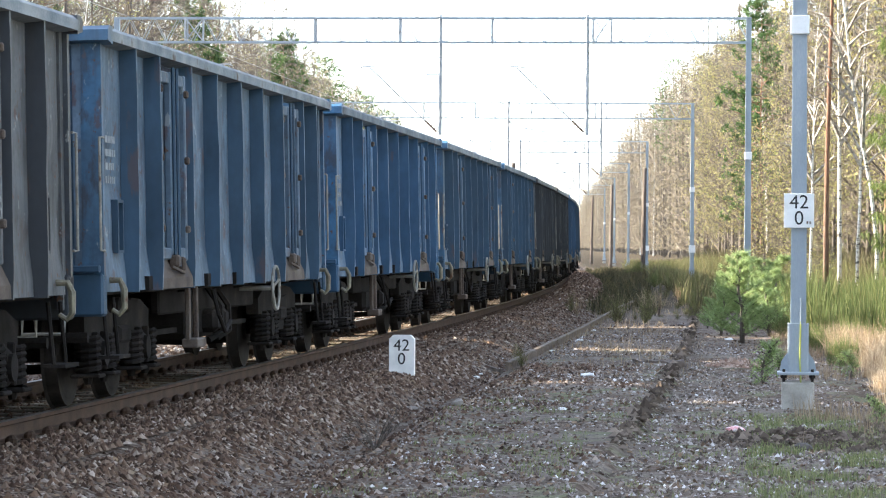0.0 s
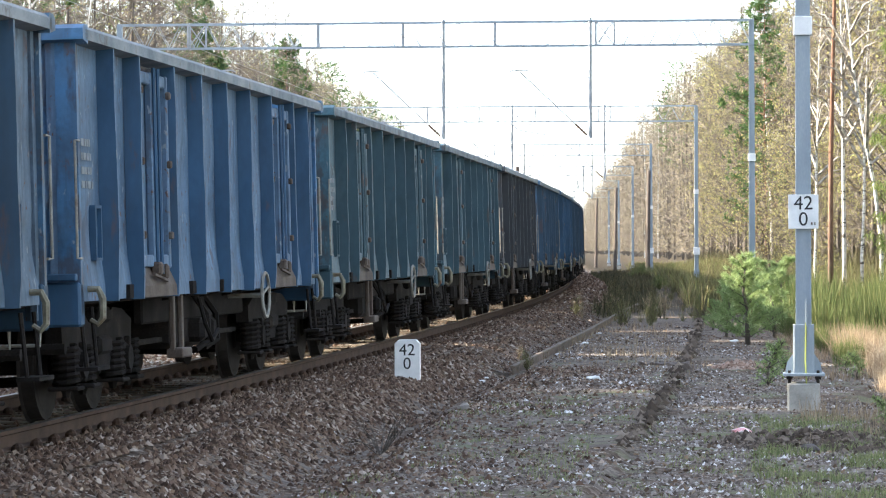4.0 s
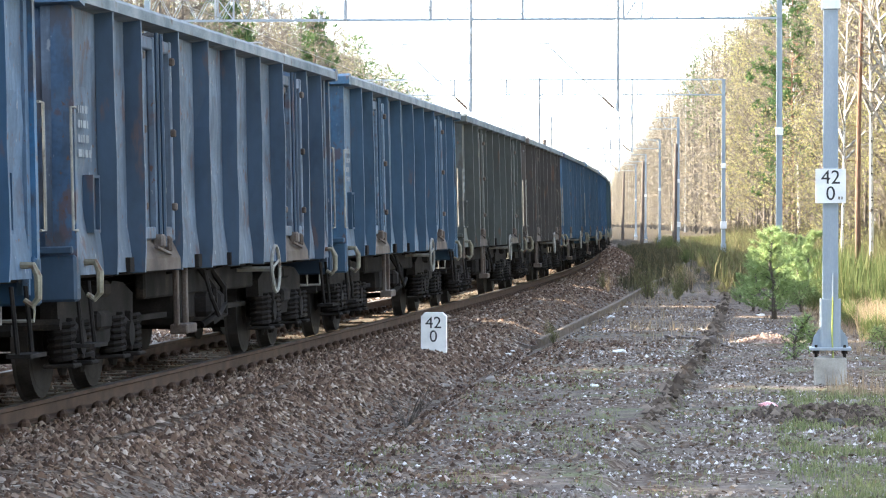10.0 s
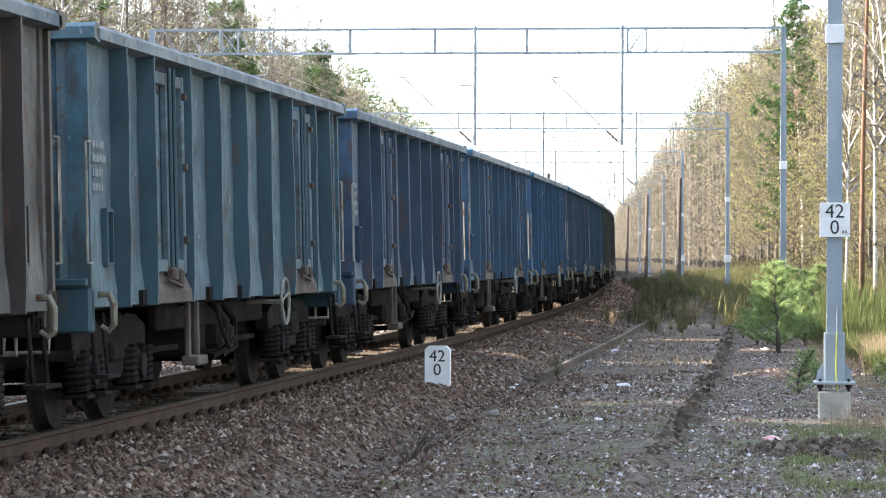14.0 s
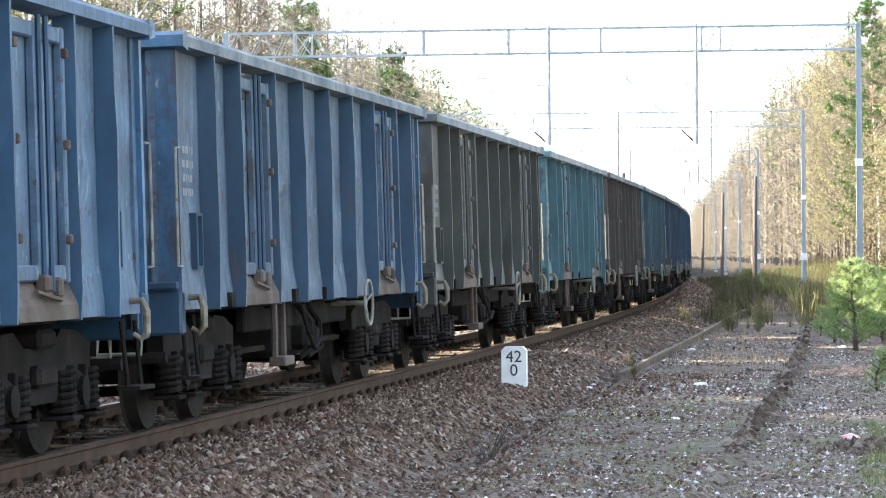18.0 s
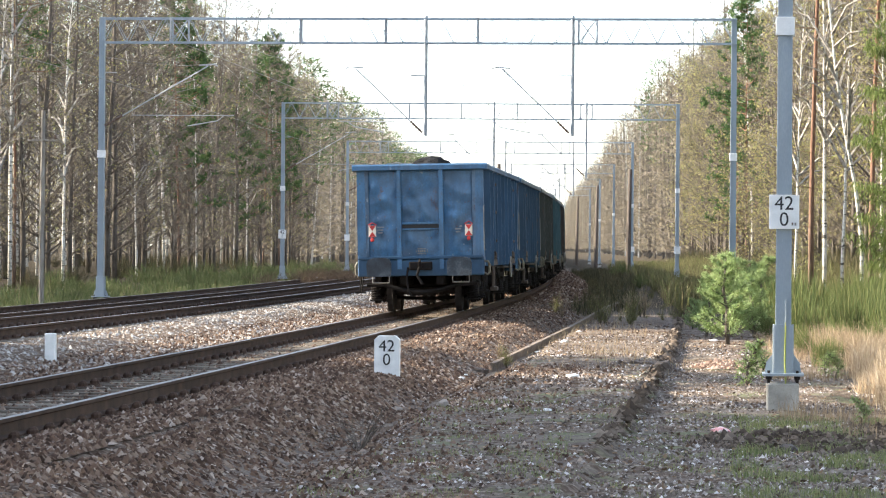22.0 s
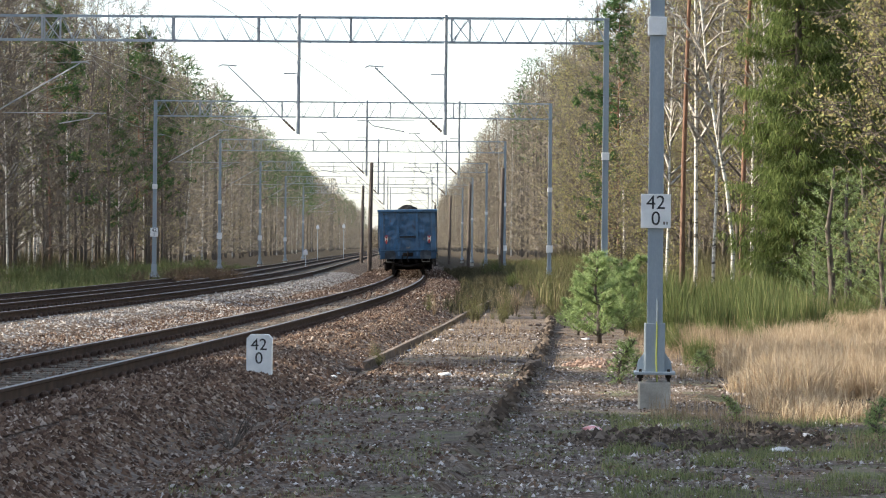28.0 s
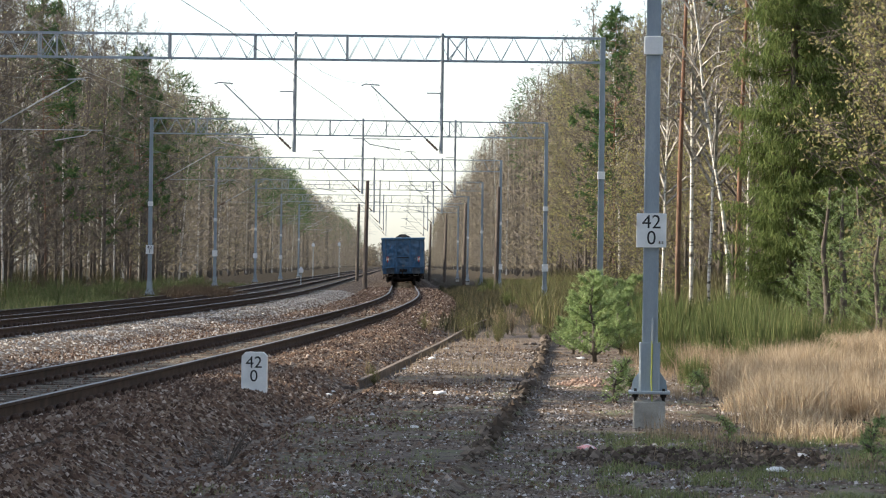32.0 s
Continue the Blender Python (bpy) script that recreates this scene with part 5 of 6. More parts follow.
def branches(rnd, g, pts, h, start, n, spread, rise, droop, v, f, twig_len, twig_w, twigs, domed=False):
    tips = []
    for i in range(n):
        k = start + (0.97 - start) * (i + rnd.random()) / n
        p = on_trunk(pts, k)
        a = rnd.uniform(0, 6.28)
        w = (k - start) / (1 - start)
        reach = spread * ((0.45 + 0.55 * math.sin(math.pi * min(1, 0.14 + 0.80 * w))) if domed else 1 - 0.75 * w) * rnd.uniform(0.55, 1.1)
        d = Vector((math.cos(a), math.sin(a), rise * rnd.uniform(0.6, 1.3)))
        q1 = p + d * reach * 0.5
        q2 = q1 + Vector((d.x * 0.45, d.y * 0.45, d.z * (0.55 - droop))) * reach
        rr = 0.006 * h * (1 - k) + 0.012
        g.tube([p, q1, q2], [rr, rr * 0.6, 0.006], 4, False)
        for j in range(5):
            w = rnd.uniform(0.25, 1)
            b0 = p.lerp(q1, w * 2) if w < 0.5 else q1.lerp(q2, w * 2 - 1)
            dd = (d.normalized() + rand_dir(rnd) * 0.8).normalized()
            b1 = b0 + dd * reach * rnd.uniform(0.2, 0.45)
            g.tube([b0, b1], [0.011, 0.004], 3, False)
            for _ in range(twigs):
                s = b0.lerp(b1, rnd.uniform(0.1, 1.0))
                e = (dd + rand_dir(rnd) * 0.9 + Vector((0, 0, -droop))).normalized()
                ln = twig_len * rnd.uniform(0.5, 1.2)
                slivers(v, f, s, e, ln, twig_w, rnd)
                tips.append(s + e * ln * rnd.uniform(0.3, 1))
    return tips


def leaf_quads(tips, rnd, size, share):
    v, f = [], []
    for t in tips:
        if rnd.random() > share:
            continue
        a, b = rand_dir(rnd) * size * rnd.uniform(0.6, 1.3), rand_dir(rnd) * size * rnd.uniform(0.5, 1.0)
        o = len(v)
        v += [tuple(t - a), tuple(t + b), tuple(t + a), tuple(t - b)]
        f.append((o, o + 1, o + 2, o + 3))
    return v, f


def make_birch(seed, h, lean=0.8, bend=None):
    rnd = random.Random(seed)
    pts = [Vector((bend * (k / 8) ** 1.6 + 0.12 * math.sin(k * 1.3), 0.1 * math.sin(k), h * k / 8 - (0.4 if k == 0 else 0))) for k in range(9)] if bend else trunk_line(rnd, h, lean)
    g = Geo()
    r0 = 0.0042 * h + 0.015
    g.tube(pts, [r0 * (1 - 0.85 * i / 8) for i in range(9)], 8)
    b = Geo()
    v, f = [], []
    tips = branches(rnd, b, pts, h, 0.32, 30, 2.6, 1.25, 0.45, v, f, 0.55, 0.008, 9)
    lv, lf = leaf_quads(tips, rnd, 0.05, 0.28)
    root = tree_parts("birch_tree", "slender white-barked birch, almost bare, with fine twigs", "tree", "forest trees", g, M["birch"], v, f, M["twig"], "crown", (("foliage", lv, lf, M["bud"]),))
    part("limb", b, M["pale_limb"], root)
    return root


def make_bare(seed, h, leafy=0.3, leaf="budbrown", low=0.22, wide=3.2, label="bare deciduous tree with brownish buds"):
    rnd = random.Random(seed)
    pts = trunk_line(rnd, h, rnd.uniform(0.3, 1.2))
    g = Geo()
    r0 = 0.0075 * h + 0.03
    g.tube(pts, [r0 * (1 - 0.86 * i / 8) for i in range(9)], 7)
    v, f = [], []
    tips = branches(rnd, g, pts, h, low, 38, wide, 0.9, 0.05, v, f, 0.6, 0.010, 11)
    lv, lf = leaf_quads(tips, rnd, 0.085 if h > 12 else 0.05, leafy)
    return tree_parts("deciduous_tree", label, "tree", "forest trees", g, M["bark"], v, f, M["twig"], "crown", (("foliage", lv, lf, M[leaf]),))


def make_full(seed, h, leaf, share, label, twig="twig", size=0.060):
    """A tree at the forest edge, clothed with fine twigs almost to the ground."""
    rnd = random.Random(seed)
    pts = trunk_line(rnd, h, rnd.uniform(0.2, 0.8))
    g = Geo()
    r0 = 0.0065 * h + 0.02
    g.tube(pts, [r0 * (1 - 0.88 * i / 8) for i in range(9)], 6)
    v, f = [], []
    tips = branches(rnd, g, pts, h * 0.35, 0.07, 60, 2.7, 0.75, 0.1, v, f, 0.62, 0.0085, 11, True)
    lv, lf = leaf_quads(tips, rnd, size, share)
    return tree_parts("deciduous_tree", label, "tree", "forest trees", g, M["bark"], v, f, M[twig], "crown", (("foliage", lv, lf, M[leaf]),))


def make_spruce(seed, h):
    """Close tiers of boughs hung with curtains of fine shoots."""
    rnd = random.Random(seed)
    g = Geo()
    pts = trunk_line(rnd, h, 0.2)
    g.tube(pts, [0.16 * (1 - 0.85 * i / 8) for i in range(9)], 8)
    v, f = [], []
    z = 0.7
    while z < h - 0.3:
        reach0 = 0.30 + 1.75 * (1 - z / h) ** 0.6
        for i in range(8):
            a = rnd.uniform(0, 6.28)
            reach = reach0 * rnd.uniform(0.55, 1.2)
            p = on_trunk(pts, min(0.99, (z + rnd.uniform(-0.15, 0.15)) / h))
            d = Vector((math.cos(a), math.sin(a), 0))
            mid = p + d * reach * 0.55 + Vector((0, 0, -0.10 * reach))
            tip = p + d * reach + Vector((0, 0, 0.02 * reach))
            g.tube([p, mid, tip], [0.028, 0.016, 0.005], 3, False)
            for j in range(int(13 * reach) + 4):
                k = rnd.uniform(0.2, 1)
                o = p.lerp(mid, k * 2) if k < 0.5 else mid.lerp(tip, 2 * k - 1)
                o = o + d.cross(Vector((0, 0, 1))) * rnd.gauss(0, 0.20)
                for _ in range(8):
                    e = (Vector((0, 0, -1)) + d * rnd.uniform(-0.2, 0.6) + rand_dir(rnd) * 0.65).normalized()
                    slivers(v, f, o + rand_dir(rnd) * 0.10, e, rnd.uniform(0.12, 0.38), 0.013, rnd)
        z += 0.30
    return tree_parts("spruce_tree", "green spruce with hanging branches at the forest edge", "tree", "spruces", g, M["bark"], v, f, M["spruce"])


def make_young_pine(seed, h, wide=0.42, label="bushy bright green young pine in the grass", dense=1.0):
    rnd = random.Random(seed)
    g = Geo()
    pts = [Vector((0.03 * rnd.gauss(0, 1) * i, 0.03 * rnd.gauss(0, 1) * i, h * i / 5)) for i in range(6)]
    pts[0].z = -0.1
    g.tube(pts, [0.030 * h * (1 - 0.8 * i / 5) + 0.004 for i in range(6)], 6)
    v, f = [], []
    z = 0.10 * h
    while z < h:
        k = z / h
        reach0 = wide * h * (1 - k) ** 0.62 + 0.05
        for i in range(7):
            a = rnd.uniform(0, 6.28)
            reach = reach0 * rnd.uniform(0.6, 1.12)
            p = on_trunk(pts, min(0.99, k))
            d = Vector((math.cos(a), math.sin(a), 0.45)).normalized()
            tip = p + d * reach + Vector((0, 0, 0.15 * reach))
            g.tube([p, tip], [0.012, 0.004], 3, False)
            for j in range(int((14 * reach + 5) * dense)):
                o = p.lerp(tip, rnd.uniform(0.2, 1.05)) + rand_dir(rnd) * 0.04
                for _ in range(6):
                    e = (d * 0.7 + rand_dir(rnd)).normalized()
                    slivers(v, f, o, e, rnd.uniform(0.07, 0.15), 0.0075, rnd)
        z += 0.085 * h + 0.04
    return tree_parts("young_pine", label, "young tree", "young pines", g, M["bark"], v, f, M["needle2"])


def make_broom(seed, h, wide, label="dense green broom shrub", m="broom", n=1500, wisp=0.007):
    rnd = random.Random(seed)
    v, f = [], []
    g = Geo()
    for i in range(9):
        a = rnd.uniform(0, 6.28)
        g.tube([(0, 0, -0.08), (math.cos(a) * wide * 0.2, math.sin(a) * wide * 0.2, h * 0.4)], [0.012, 0.004], 3, False)
    for i in range(n):
        a = rnd.uniform(0, 6.28)
        lean = rnd.uniform(0, 1) ** 0.7
        top = Vector((math.cos(a) * wide * lean, math.sin(a) * wide * lean, h * (1 - 0.5 * lean * lean) * rnd.uniform(0.6, 1.05)))
        k = rnd.uniform(0.05, 0.85)
        d = (top.normalized() + Vector((0, 0, 0.35)) + rand_dir(rnd) * 0.35).normalized()
        slivers(v, f, top * k, d, h * rnd.uniform(0.14, 0.30), wisp, rnd)
    root = thing("shrub", label, "shrub", "shrubs")
    part("rootstock", g, M["bark"], root)
    part("foliage", soup("foliage", v, f, M[m]), None, root)
    return root


def make_whips(seed, h):
    """Upright whip-like stems in a loose sheaf."""
    rnd = random.Random(seed)
    v, f = [], []
    for i in range(650):
        a, r = rnd.uniform(0, 6.28), rnd.random() ** 0.6
        p = Vector((math.cos(a) * 0.55 * r, math.sin(a) * 0.55 * r, -0.05 + h * 0.5 * rnd.random()))
        d = Vector((math.cos(a) * 0.16 * r + rnd.gauss(0, 0.12), math.sin(a) * 0.16 * r + rnd.gauss(0, 0.12), 1)).normalized()
        slivers(v, f, p, d, h * rnd.uniform(0.22, 0.6) * (1.1 - 0.4 * r), 0.008, rnd)
    root = thing("broom_shrub", "tall green broom with upright whip-like stems", "shrub", "shrubs")
    part("foliage", soup("foliage", v, f, M["broom"]), None, root)
    return root


def at_px(px, y, z=None):
    """On the ground y metres ahead, in the direction that names px."""
    x = (px - 784) / 5450 * y
    return x, y, ground_z(x - line_x(y), y) if z is None else z


def put(ob, used, x, y, z, turn, k=1.0, label=""):
    m = Matrix.Translation((x, y, z)) @ pose(0, 0, 0, 0, 0, turn) @ Matrix.Scale(k, 4)
    if ob not in used:
        used.add(ob)
        ob.matrix_basis = m
        c = ob
    else:
        c = copy_thing(ob, m)
    if label:
        c["label"] = label
    return c


USED = set()


def forest():
    rnd = random.Random(11)
    pines = [make_pine(s, h, c) for s, h, c in ((1, 20, 0.55), (2, 21, 0.6), (3, 19, 0.5))]
    birches = [make_birch(s, h, l) for s, h, l in ((6, 19, 1.6), (7, 20, 0.6), (8, 17, 1.0))]
    bare = [make_bare(9, 20, 0.35), make_bare(10, 18, 0.8, "bud"), make_bare(12, 21, 0.3), make_bare(13, 15, 0.85, "bud", 0.12, 3.0)]
    full = [make_full(16, 17, "bud", 0.75, "budding tree with olive-yellow young leaves"), make_full(17, 19, "bud", 0.55, "tall budding tree with fine brown twigs"), make_full(18, 18, "budbrown", 0.7, "brownish tree thick with fine bare twigs")]
    grey = [make_full(19, 17, "bud", 0.28, "grey tree with fine twigs and first olive leaves"), make_full(20, 18, "budbrown", 0.3, "brown leafless tree with dense fine twigs")]
    crooked = make_birch(5, 15, 0, -2.3)
    put(crooked, USED, *at_px(1296, 99), 0, 1.0, "crooked white birch leaning at the forest edge")
    put(crooked, USED, *at_px(1392, 101), 25, 1.0)
    low = [make_pine(40, 17, 0.25, True), make_pine(41, 15, 0.22, True)]
    for side, y, u, k in ((1, 104, 18, 1.0), (1, 107, 16.5, 0.85), (1, 113, 17, 0.95), (1, 120, 17.5, 0.8), (1, 208, 14.2, 1.1), (1, 221, 14.4, 1.0), (-1, 172, 20, 0.95), (-1, 205, 20, 1.0), (-1, 226, 20, 1.0), (-1, 240, 20, 0.95)):
        p = on_line(y, side * u)
        put(low[int(y) % 2], USED, p.x, p.y, ground_z(side * u, y) - 0.05, y * 37 % 360, k)
    for y, k in ((243, 1.0), (252, 1.1), (262, 1.0), (271, 1.12), (282, 1.05), (180, 0.9), (292, 1.1)):
        p = on_line(y, 14.9)
        put(full[0], USED, p.x, p.y, ground_z(14.9, y) - 0.05, y * 41 % 360, k)
    for px, y, k, n in ((1232, 104, 0.8, 1), (1262, 104, 0.75, 2), (1372, 99, 0.9, 1), (1180, 112, 0.95, 2), (1330, 106, 0.9, 2)):
        put(birches[n], USED, *at_px(px, y), px * 31 % 360, k)
    for px, y, k, n in ((1208, 100, 1.0, 0), (1312, 101, 0.95, 1), (1395, 104, 1.0, 2)):
        put(pines[n], USED, *at_px(px, y), px * 17 % 360, k)
    under = [make_bare(14, 7, 0.9, "bud", 0.08, 2.0, "slim understorey tree with first yellow leaves"), make_bare(15, 8, 0.25, "budbrown", 0.08, 2.2, "slim bare understorey tree")]

    def stretch(side, y0, y1, u0, deep, gap, mix, k0=0.9, k1=1.1):
        y = y0
        while y < y1:
            u = u0
            row = 0
            while u < u0 + deep:
                yy, uu = y + rnd.uniform(-0.45, 0.45) * gap, u + rnd.uniform(-0.8, 0.8)
                kind = rnd.choices(("pine", "birch", "bare", "under", "full", "grey"), mix)[0]
                pool = {"pine": pines, "birch": birches, "bare": bare, "under": under, "full": full, "grey": grey}[kind]
                p = on_line(yy, side * uu)
                put(rnd.choice(pool), USED, p.x, p.y, ground_z(side * uu, yy) - 0.05, rnd.uniform(0, 360), rnd.uniform(k0, k1))
                u += gap * (1.0 + 0.35 * row)
                row += 1
            y += gap * (1 + max(0, (y - 150) / 300))
        return

    # right side: pines and birches near, budding trees farther on
    stretch(1, 98, 122, 18.5, 12, 3.0, (3.0, 4, 2, 3.0, 0.5, 0))
    stretch(1, 122, 230, 16.0, 8, 3.2, (0, 0.5, 1, 1.4, 6, 0), 0.88, 1.10)
    stretch(1, 230, 300, 15.5, 6, 3.6, (0, 0.3, 1, 1, 6, 0), 1.0, 1.2)
    # left side
    # this first stretch is out of view, added to shade the foreground
    stretch(-1, -30, 50, 18.5, 12, 3.3, (5, 0.3, 3, 3.5, 0, 0))
    stretch(-1, 50, 84, 20, 9, 4.6, (2, 3, 3, 2, 0, 0))
    stretch(-1, 84, 128, 19.5, 9, 3.4, (0.3, 4.0, 1.5, 2.0, 2.5, 0.6), 0.82, 1.0)
    stretch(-1, 128, 260, 20, 8, 3.5, (0.5, 2.6, 0.4, 1.0, 0, 5.5), 0.92, 1.06)


def wood(name, label, spots, seed, dense=300, wide=0.03, leaf="budbrown", twig="twig"):
    """The forest behind its edge and far off: trunks with loose crowns, joined."""
    rs = np.random.RandomState(seed)
    V, F, K = [], [], []
    o = 0
    for x, y, z, h, kind in spots:
        r = 0.006 * h + 0.02
        ang = np.array([0, 2.1, 4.2])
        lean = rs.normal(0, 0.5, 2)
        lo = np.stack([x + r * np.cos(ang), y + r * np.sin(ang), 0 * ang + z - 0.3], 1)
        hi = np.stack([x + lean[0] + 0.3 * r * np.cos(ang), y + lean[1] + 0.3 * r * np.sin(ang), 0 * ang + z + 0.97 * h], 1)
        V += [lo, hi]
        F += [(o, o + 1, o + 4, o + 3), (o + 1, o + 2, o + 5, o + 4), (o + 2, o, o + 3, o + 5)]
        K += [(5, 1, 5)[kind]] * 3
        o += 6
        base = 0.45 if kind == 2 else 0.04
        k = base + (1 - base) * rs.uniform(0, 1, dense) ** (0.8 if kind == 2 else 1.1)
        kk = (k - base) / (1 - base)
        rad = (0.3 + 2.5 * np.sqrt(np.sin(np.pi * (0.10 + 0.89 * kk)))) * np.sqrt(rs.uniform(0.02, 1, dense))
        a = rs.uniform(0, 2 * np.pi, dense)
        p = np.stack([x + lean[0] * k + rad * np.cos(a), y + lean[1] * k + rad * np.sin(a), z + h * k], 1)
        d = rs.normal(0, 1, (dense, 3)) + np.stack([np.cos(a), np.sin(a), 0.6 + 0 * a], 1)
        d /= np.linalg.norm(d, axis=1)[:, None]
        s = np.cross(d, rs.normal(0, 1, (dense, 3)))
        s *= (wide * (1.6 if kind == 2 else 1.0) / np.linalg.norm(s, axis=1))[:, None]
        ln = rs.uniform(0.4, 1.1, dense)[:, None]
        V.append(np.stack([p - s, p + s, p + d * ln], 1).reshape(-1, 3))
        q = o + np.arange(dense)[:, None] * 3 + np.array([0, 1, 2])
        F += q.tolist()
        K += ([4] * dense if kind == 2 else (2 + (rs.uniform(0, 1, dense) < 0.45)).astype(int).tolist())
        o += 3 * dense
    me = soup(name, np.concatenate(V), F, M["pine"], M["birch"], M[twig], M[leaf], M["needle"], M["bark"])
    me.polygons.foreach_set("material_index", K)
    return single(name, me, label, "forest", kind="stuff")


def woods():
    rnd = random.Random(8)

    def rows(side, y0, y1, u0, u1, gap, mix, h0=16, h1=22):
        out = []
        y = y0
        while y < y1:
            u = u0
            while u < u1:
                yy, uu = y + rnd.uniform(-0.5, 0.5) * gap, side * (u + rnd.uniform(-1, 1))
                p = on_line(yy, uu)
                out.append((p.x, p.y, ground_z(uu, min(yy, 500)), rnd.uniform(h0, h1), rnd.choices((0, 1, 2), mix)[0]))
                u += gap
            y += gap * (1 + max(0, (y - 200) / 400))
        return out

    # never in view: added to cut the sky light on train and gravel
    wood("forest_beside", "mixed forest out of view, added to dim the train", rows(1, -70, 96, 20, 33, 3.6, (4, 1, 3)), 5, 420, 0.04, "bud")
    # out of view: pines added to block the sun, heights set by the shade wanted
    wood("forest_beside_shaded", "dense pine forest out of view, added to shade the tracks", rows(-1, -28, 34, 18, 31, 3.1, (1, 0.2, 6), 14.5, 18) + rows(-1, 34, 46, 18, 31, 3.1, (1, 0.2, 6), 10, 13.5), 8, 900, 0.05)
    wood("forest_behind", "sunlit mixed forest behind its edge", rows(1, 96, 150, 25, 44, 4.4, (3, 2, 1.3), 18, 22) + rows(1, 150, 300, 25, 44, 4.4, (4, 1.5, 0.2), 18, 23), 1, 520, 0.022)
    wood("forest_behind_birches", "pale birch forest behind its edge", rows(-1, 70, 138, 28, 46, 4.4, (3, 2.5, 1.2), 14.5, 18), 12, 420, 0.022)
    wood("forest_behind_left_line", "shaded mixed forest behind its edge", rows(-1, 138, 260, 28, 46, 4.2, (4, 1.5, 2.0), 16, 19.5), 2, 560, 0.028, "budbrown", "twig_grey")
    wood("forest_far", "distant budding forest along the line", rows(1, 300, 1500, 15.5, 24, 3.4, (7, 0.5, 0.2), 20, 25), 3, 900, 0.032)
    wood("forest_far_shaded", "distant grey-brown forest along the line", rows(-1, 260, 1500, 21.5, 30, 3.4, (6, 0.5, 1.2), 16, 20), 4, 900, 0.034, "budbrown", "twig_grey")
    wood("forest_horizon", "grey wood closing the far end of the line", [(rnd.uniform(-75, 30), rnd.uniform(1700, 1800), -0.5, rnd.uniform(9, 14), 0) for i in range(110)], 6, 420, 0.22)


forest()
woods()


def right_edge_plants():
    rnd = random.Random(5)
    s1 = make_spruce(21, 17)
    for px, y, k in ((1408, 84, 1.0), (1462, 90, 1.05), (1500, 95, 0.9)):
        x, y, z = at_px(px, y)
        put(s1, USED, x, y, z, rnd.uniform(0, 360), k)
    big = make_young_pine(22, 4.6, 0.40, "half-grown green pine before the forest", 0.7)
    for px, y, k in ((1468, 74, 0.8), (1500, 76, 0.95), (1560, 71, 0.8), (1440, 80, 0.6), (1530, 78, 1.0)):
        put(big, USED, *at_px(px, y), rnd.uniform(0, 360), k)
    edge = make_full(23, 9, "bud", 0.9, "small tree with fresh yellow-green leaves")
    for px, y, k in ((1575, 78, 0.85), (1640, 74, 1.1), (1600, 88, 1.2), (1150, 140, 0.9), (1100, 160, 1.0), (1180, 125, 0.8)):
        put(edge, USED, *at_px(px, y), rnd.uniform(0, 360), k)
    yp = [make_young_pine(24, 1.8, 0.42, dense=2.1), make_young_pine(25, 1.5, 0.42, dense=1.9)]
    for px, y, k in ((1062, 62.5, 1.0), (1024, 68, 0.62), (1112, 68, 0.80), (1095, 76, 0.9), (1030, 84, 0.8), (1068, 90, 0.9), (1140, 80, 0.8), (1000, 74, 0.4), (1125, 74, 0.95)):
        put(yp[rnd.randrange(2)] if k != 1.0 else yp[0], USED, *at_px(px, y), rnd.uniform(0, 360), k)
    sap = make_young_pine(26, 0.75, 0.36, "thin yellowish pine sapling beside the mast", 0.45)
    for px, y, k in ((1100, 44, 0.85), (1252, 46, 0.62), (1122, 47, 0.8), (1236, 47.5, 0.55), (1298, 34.5, 0.50), (1560, 31, 0.75), (1330, 52, 0.5)):
        put(sap, USED, *at_px(px, y), rnd.uniform(0, 360), k)
    br = [make_broom(31, 1.5, 0.9), make_broom(32, 1.3, 1.1)]
    places = [(1440, 60, 0.75), (1395, 62, 0.7), (1200, 56, 0.62), (1262, 57, 0.7), (1330, 55, 0.72), (1372, 58, 0.8), (1190, 62, 0.8), (1235, 64, 0.8)]
    for i in range(46):                        # belt before the right-hand forest
        places.append((rnd.uniform(1130, 1560), rnd.uniform(66, 98), rnd.uniform(0.6, 1.15)))
    for i in range(26):                        # thicket along the lifted siding
        y = 96 + 110 * rnd.random() ** 0.7
        u = rnd.uniform(4.5, 8.8)
        places.append((784 + 5450 * (line_x(y) + u) / y, y, rnd.uniform(0.45, 1.0) * (0.8 + 0.004 * (y - 84))))
    for px, y, k in places:
        x, yy, z = at_px(px, y)
        if 2.9 < x - line_x(y):
            put(rnd.choice(br), USED, x, yy, z, rnd.uniform(0, 360), k)
    whip = [make_whips(36, 1.5), make_whips(37, 1.25)]
    scrub = [make_broom(51, 1.0, 0.7, "loose olive scrub on the lifted siding", "scrub", 420, 0.006), make_broom(52, 1.3, 0.5, "tall thin scrub with yellowish stems on the lifted siding", "scrub", 330, 0.006)]
    for i in range(44):
        y = 68 + 62 * rnd.random() ** 0.8
        u = rnd.uniform(4.1, 5.6) if i % 3 or y < 88 else rnd.uniform(2.5, 3.1)
        p = on_line(y, u)
        put(scrub[i % 2], USED, p.x, p.y, ground_z(u, y) - 0.03, rnd.uniform(0, 360), rnd.uniform(0.35, 0.95) * (0.75 + 0.005 * (y - 68)))
    for px, y, k in ((838, 70, 1.0), (846, 71, 0.8), (896, 74, 0.85), (908, 78, 0.9), (760, 80, 0.7), (672, 47.5, 0.42), (668, 49, 0.5)):
        put(scrub[1], USED, *at_px(px, y), rnd.uniform(0, 360), k)
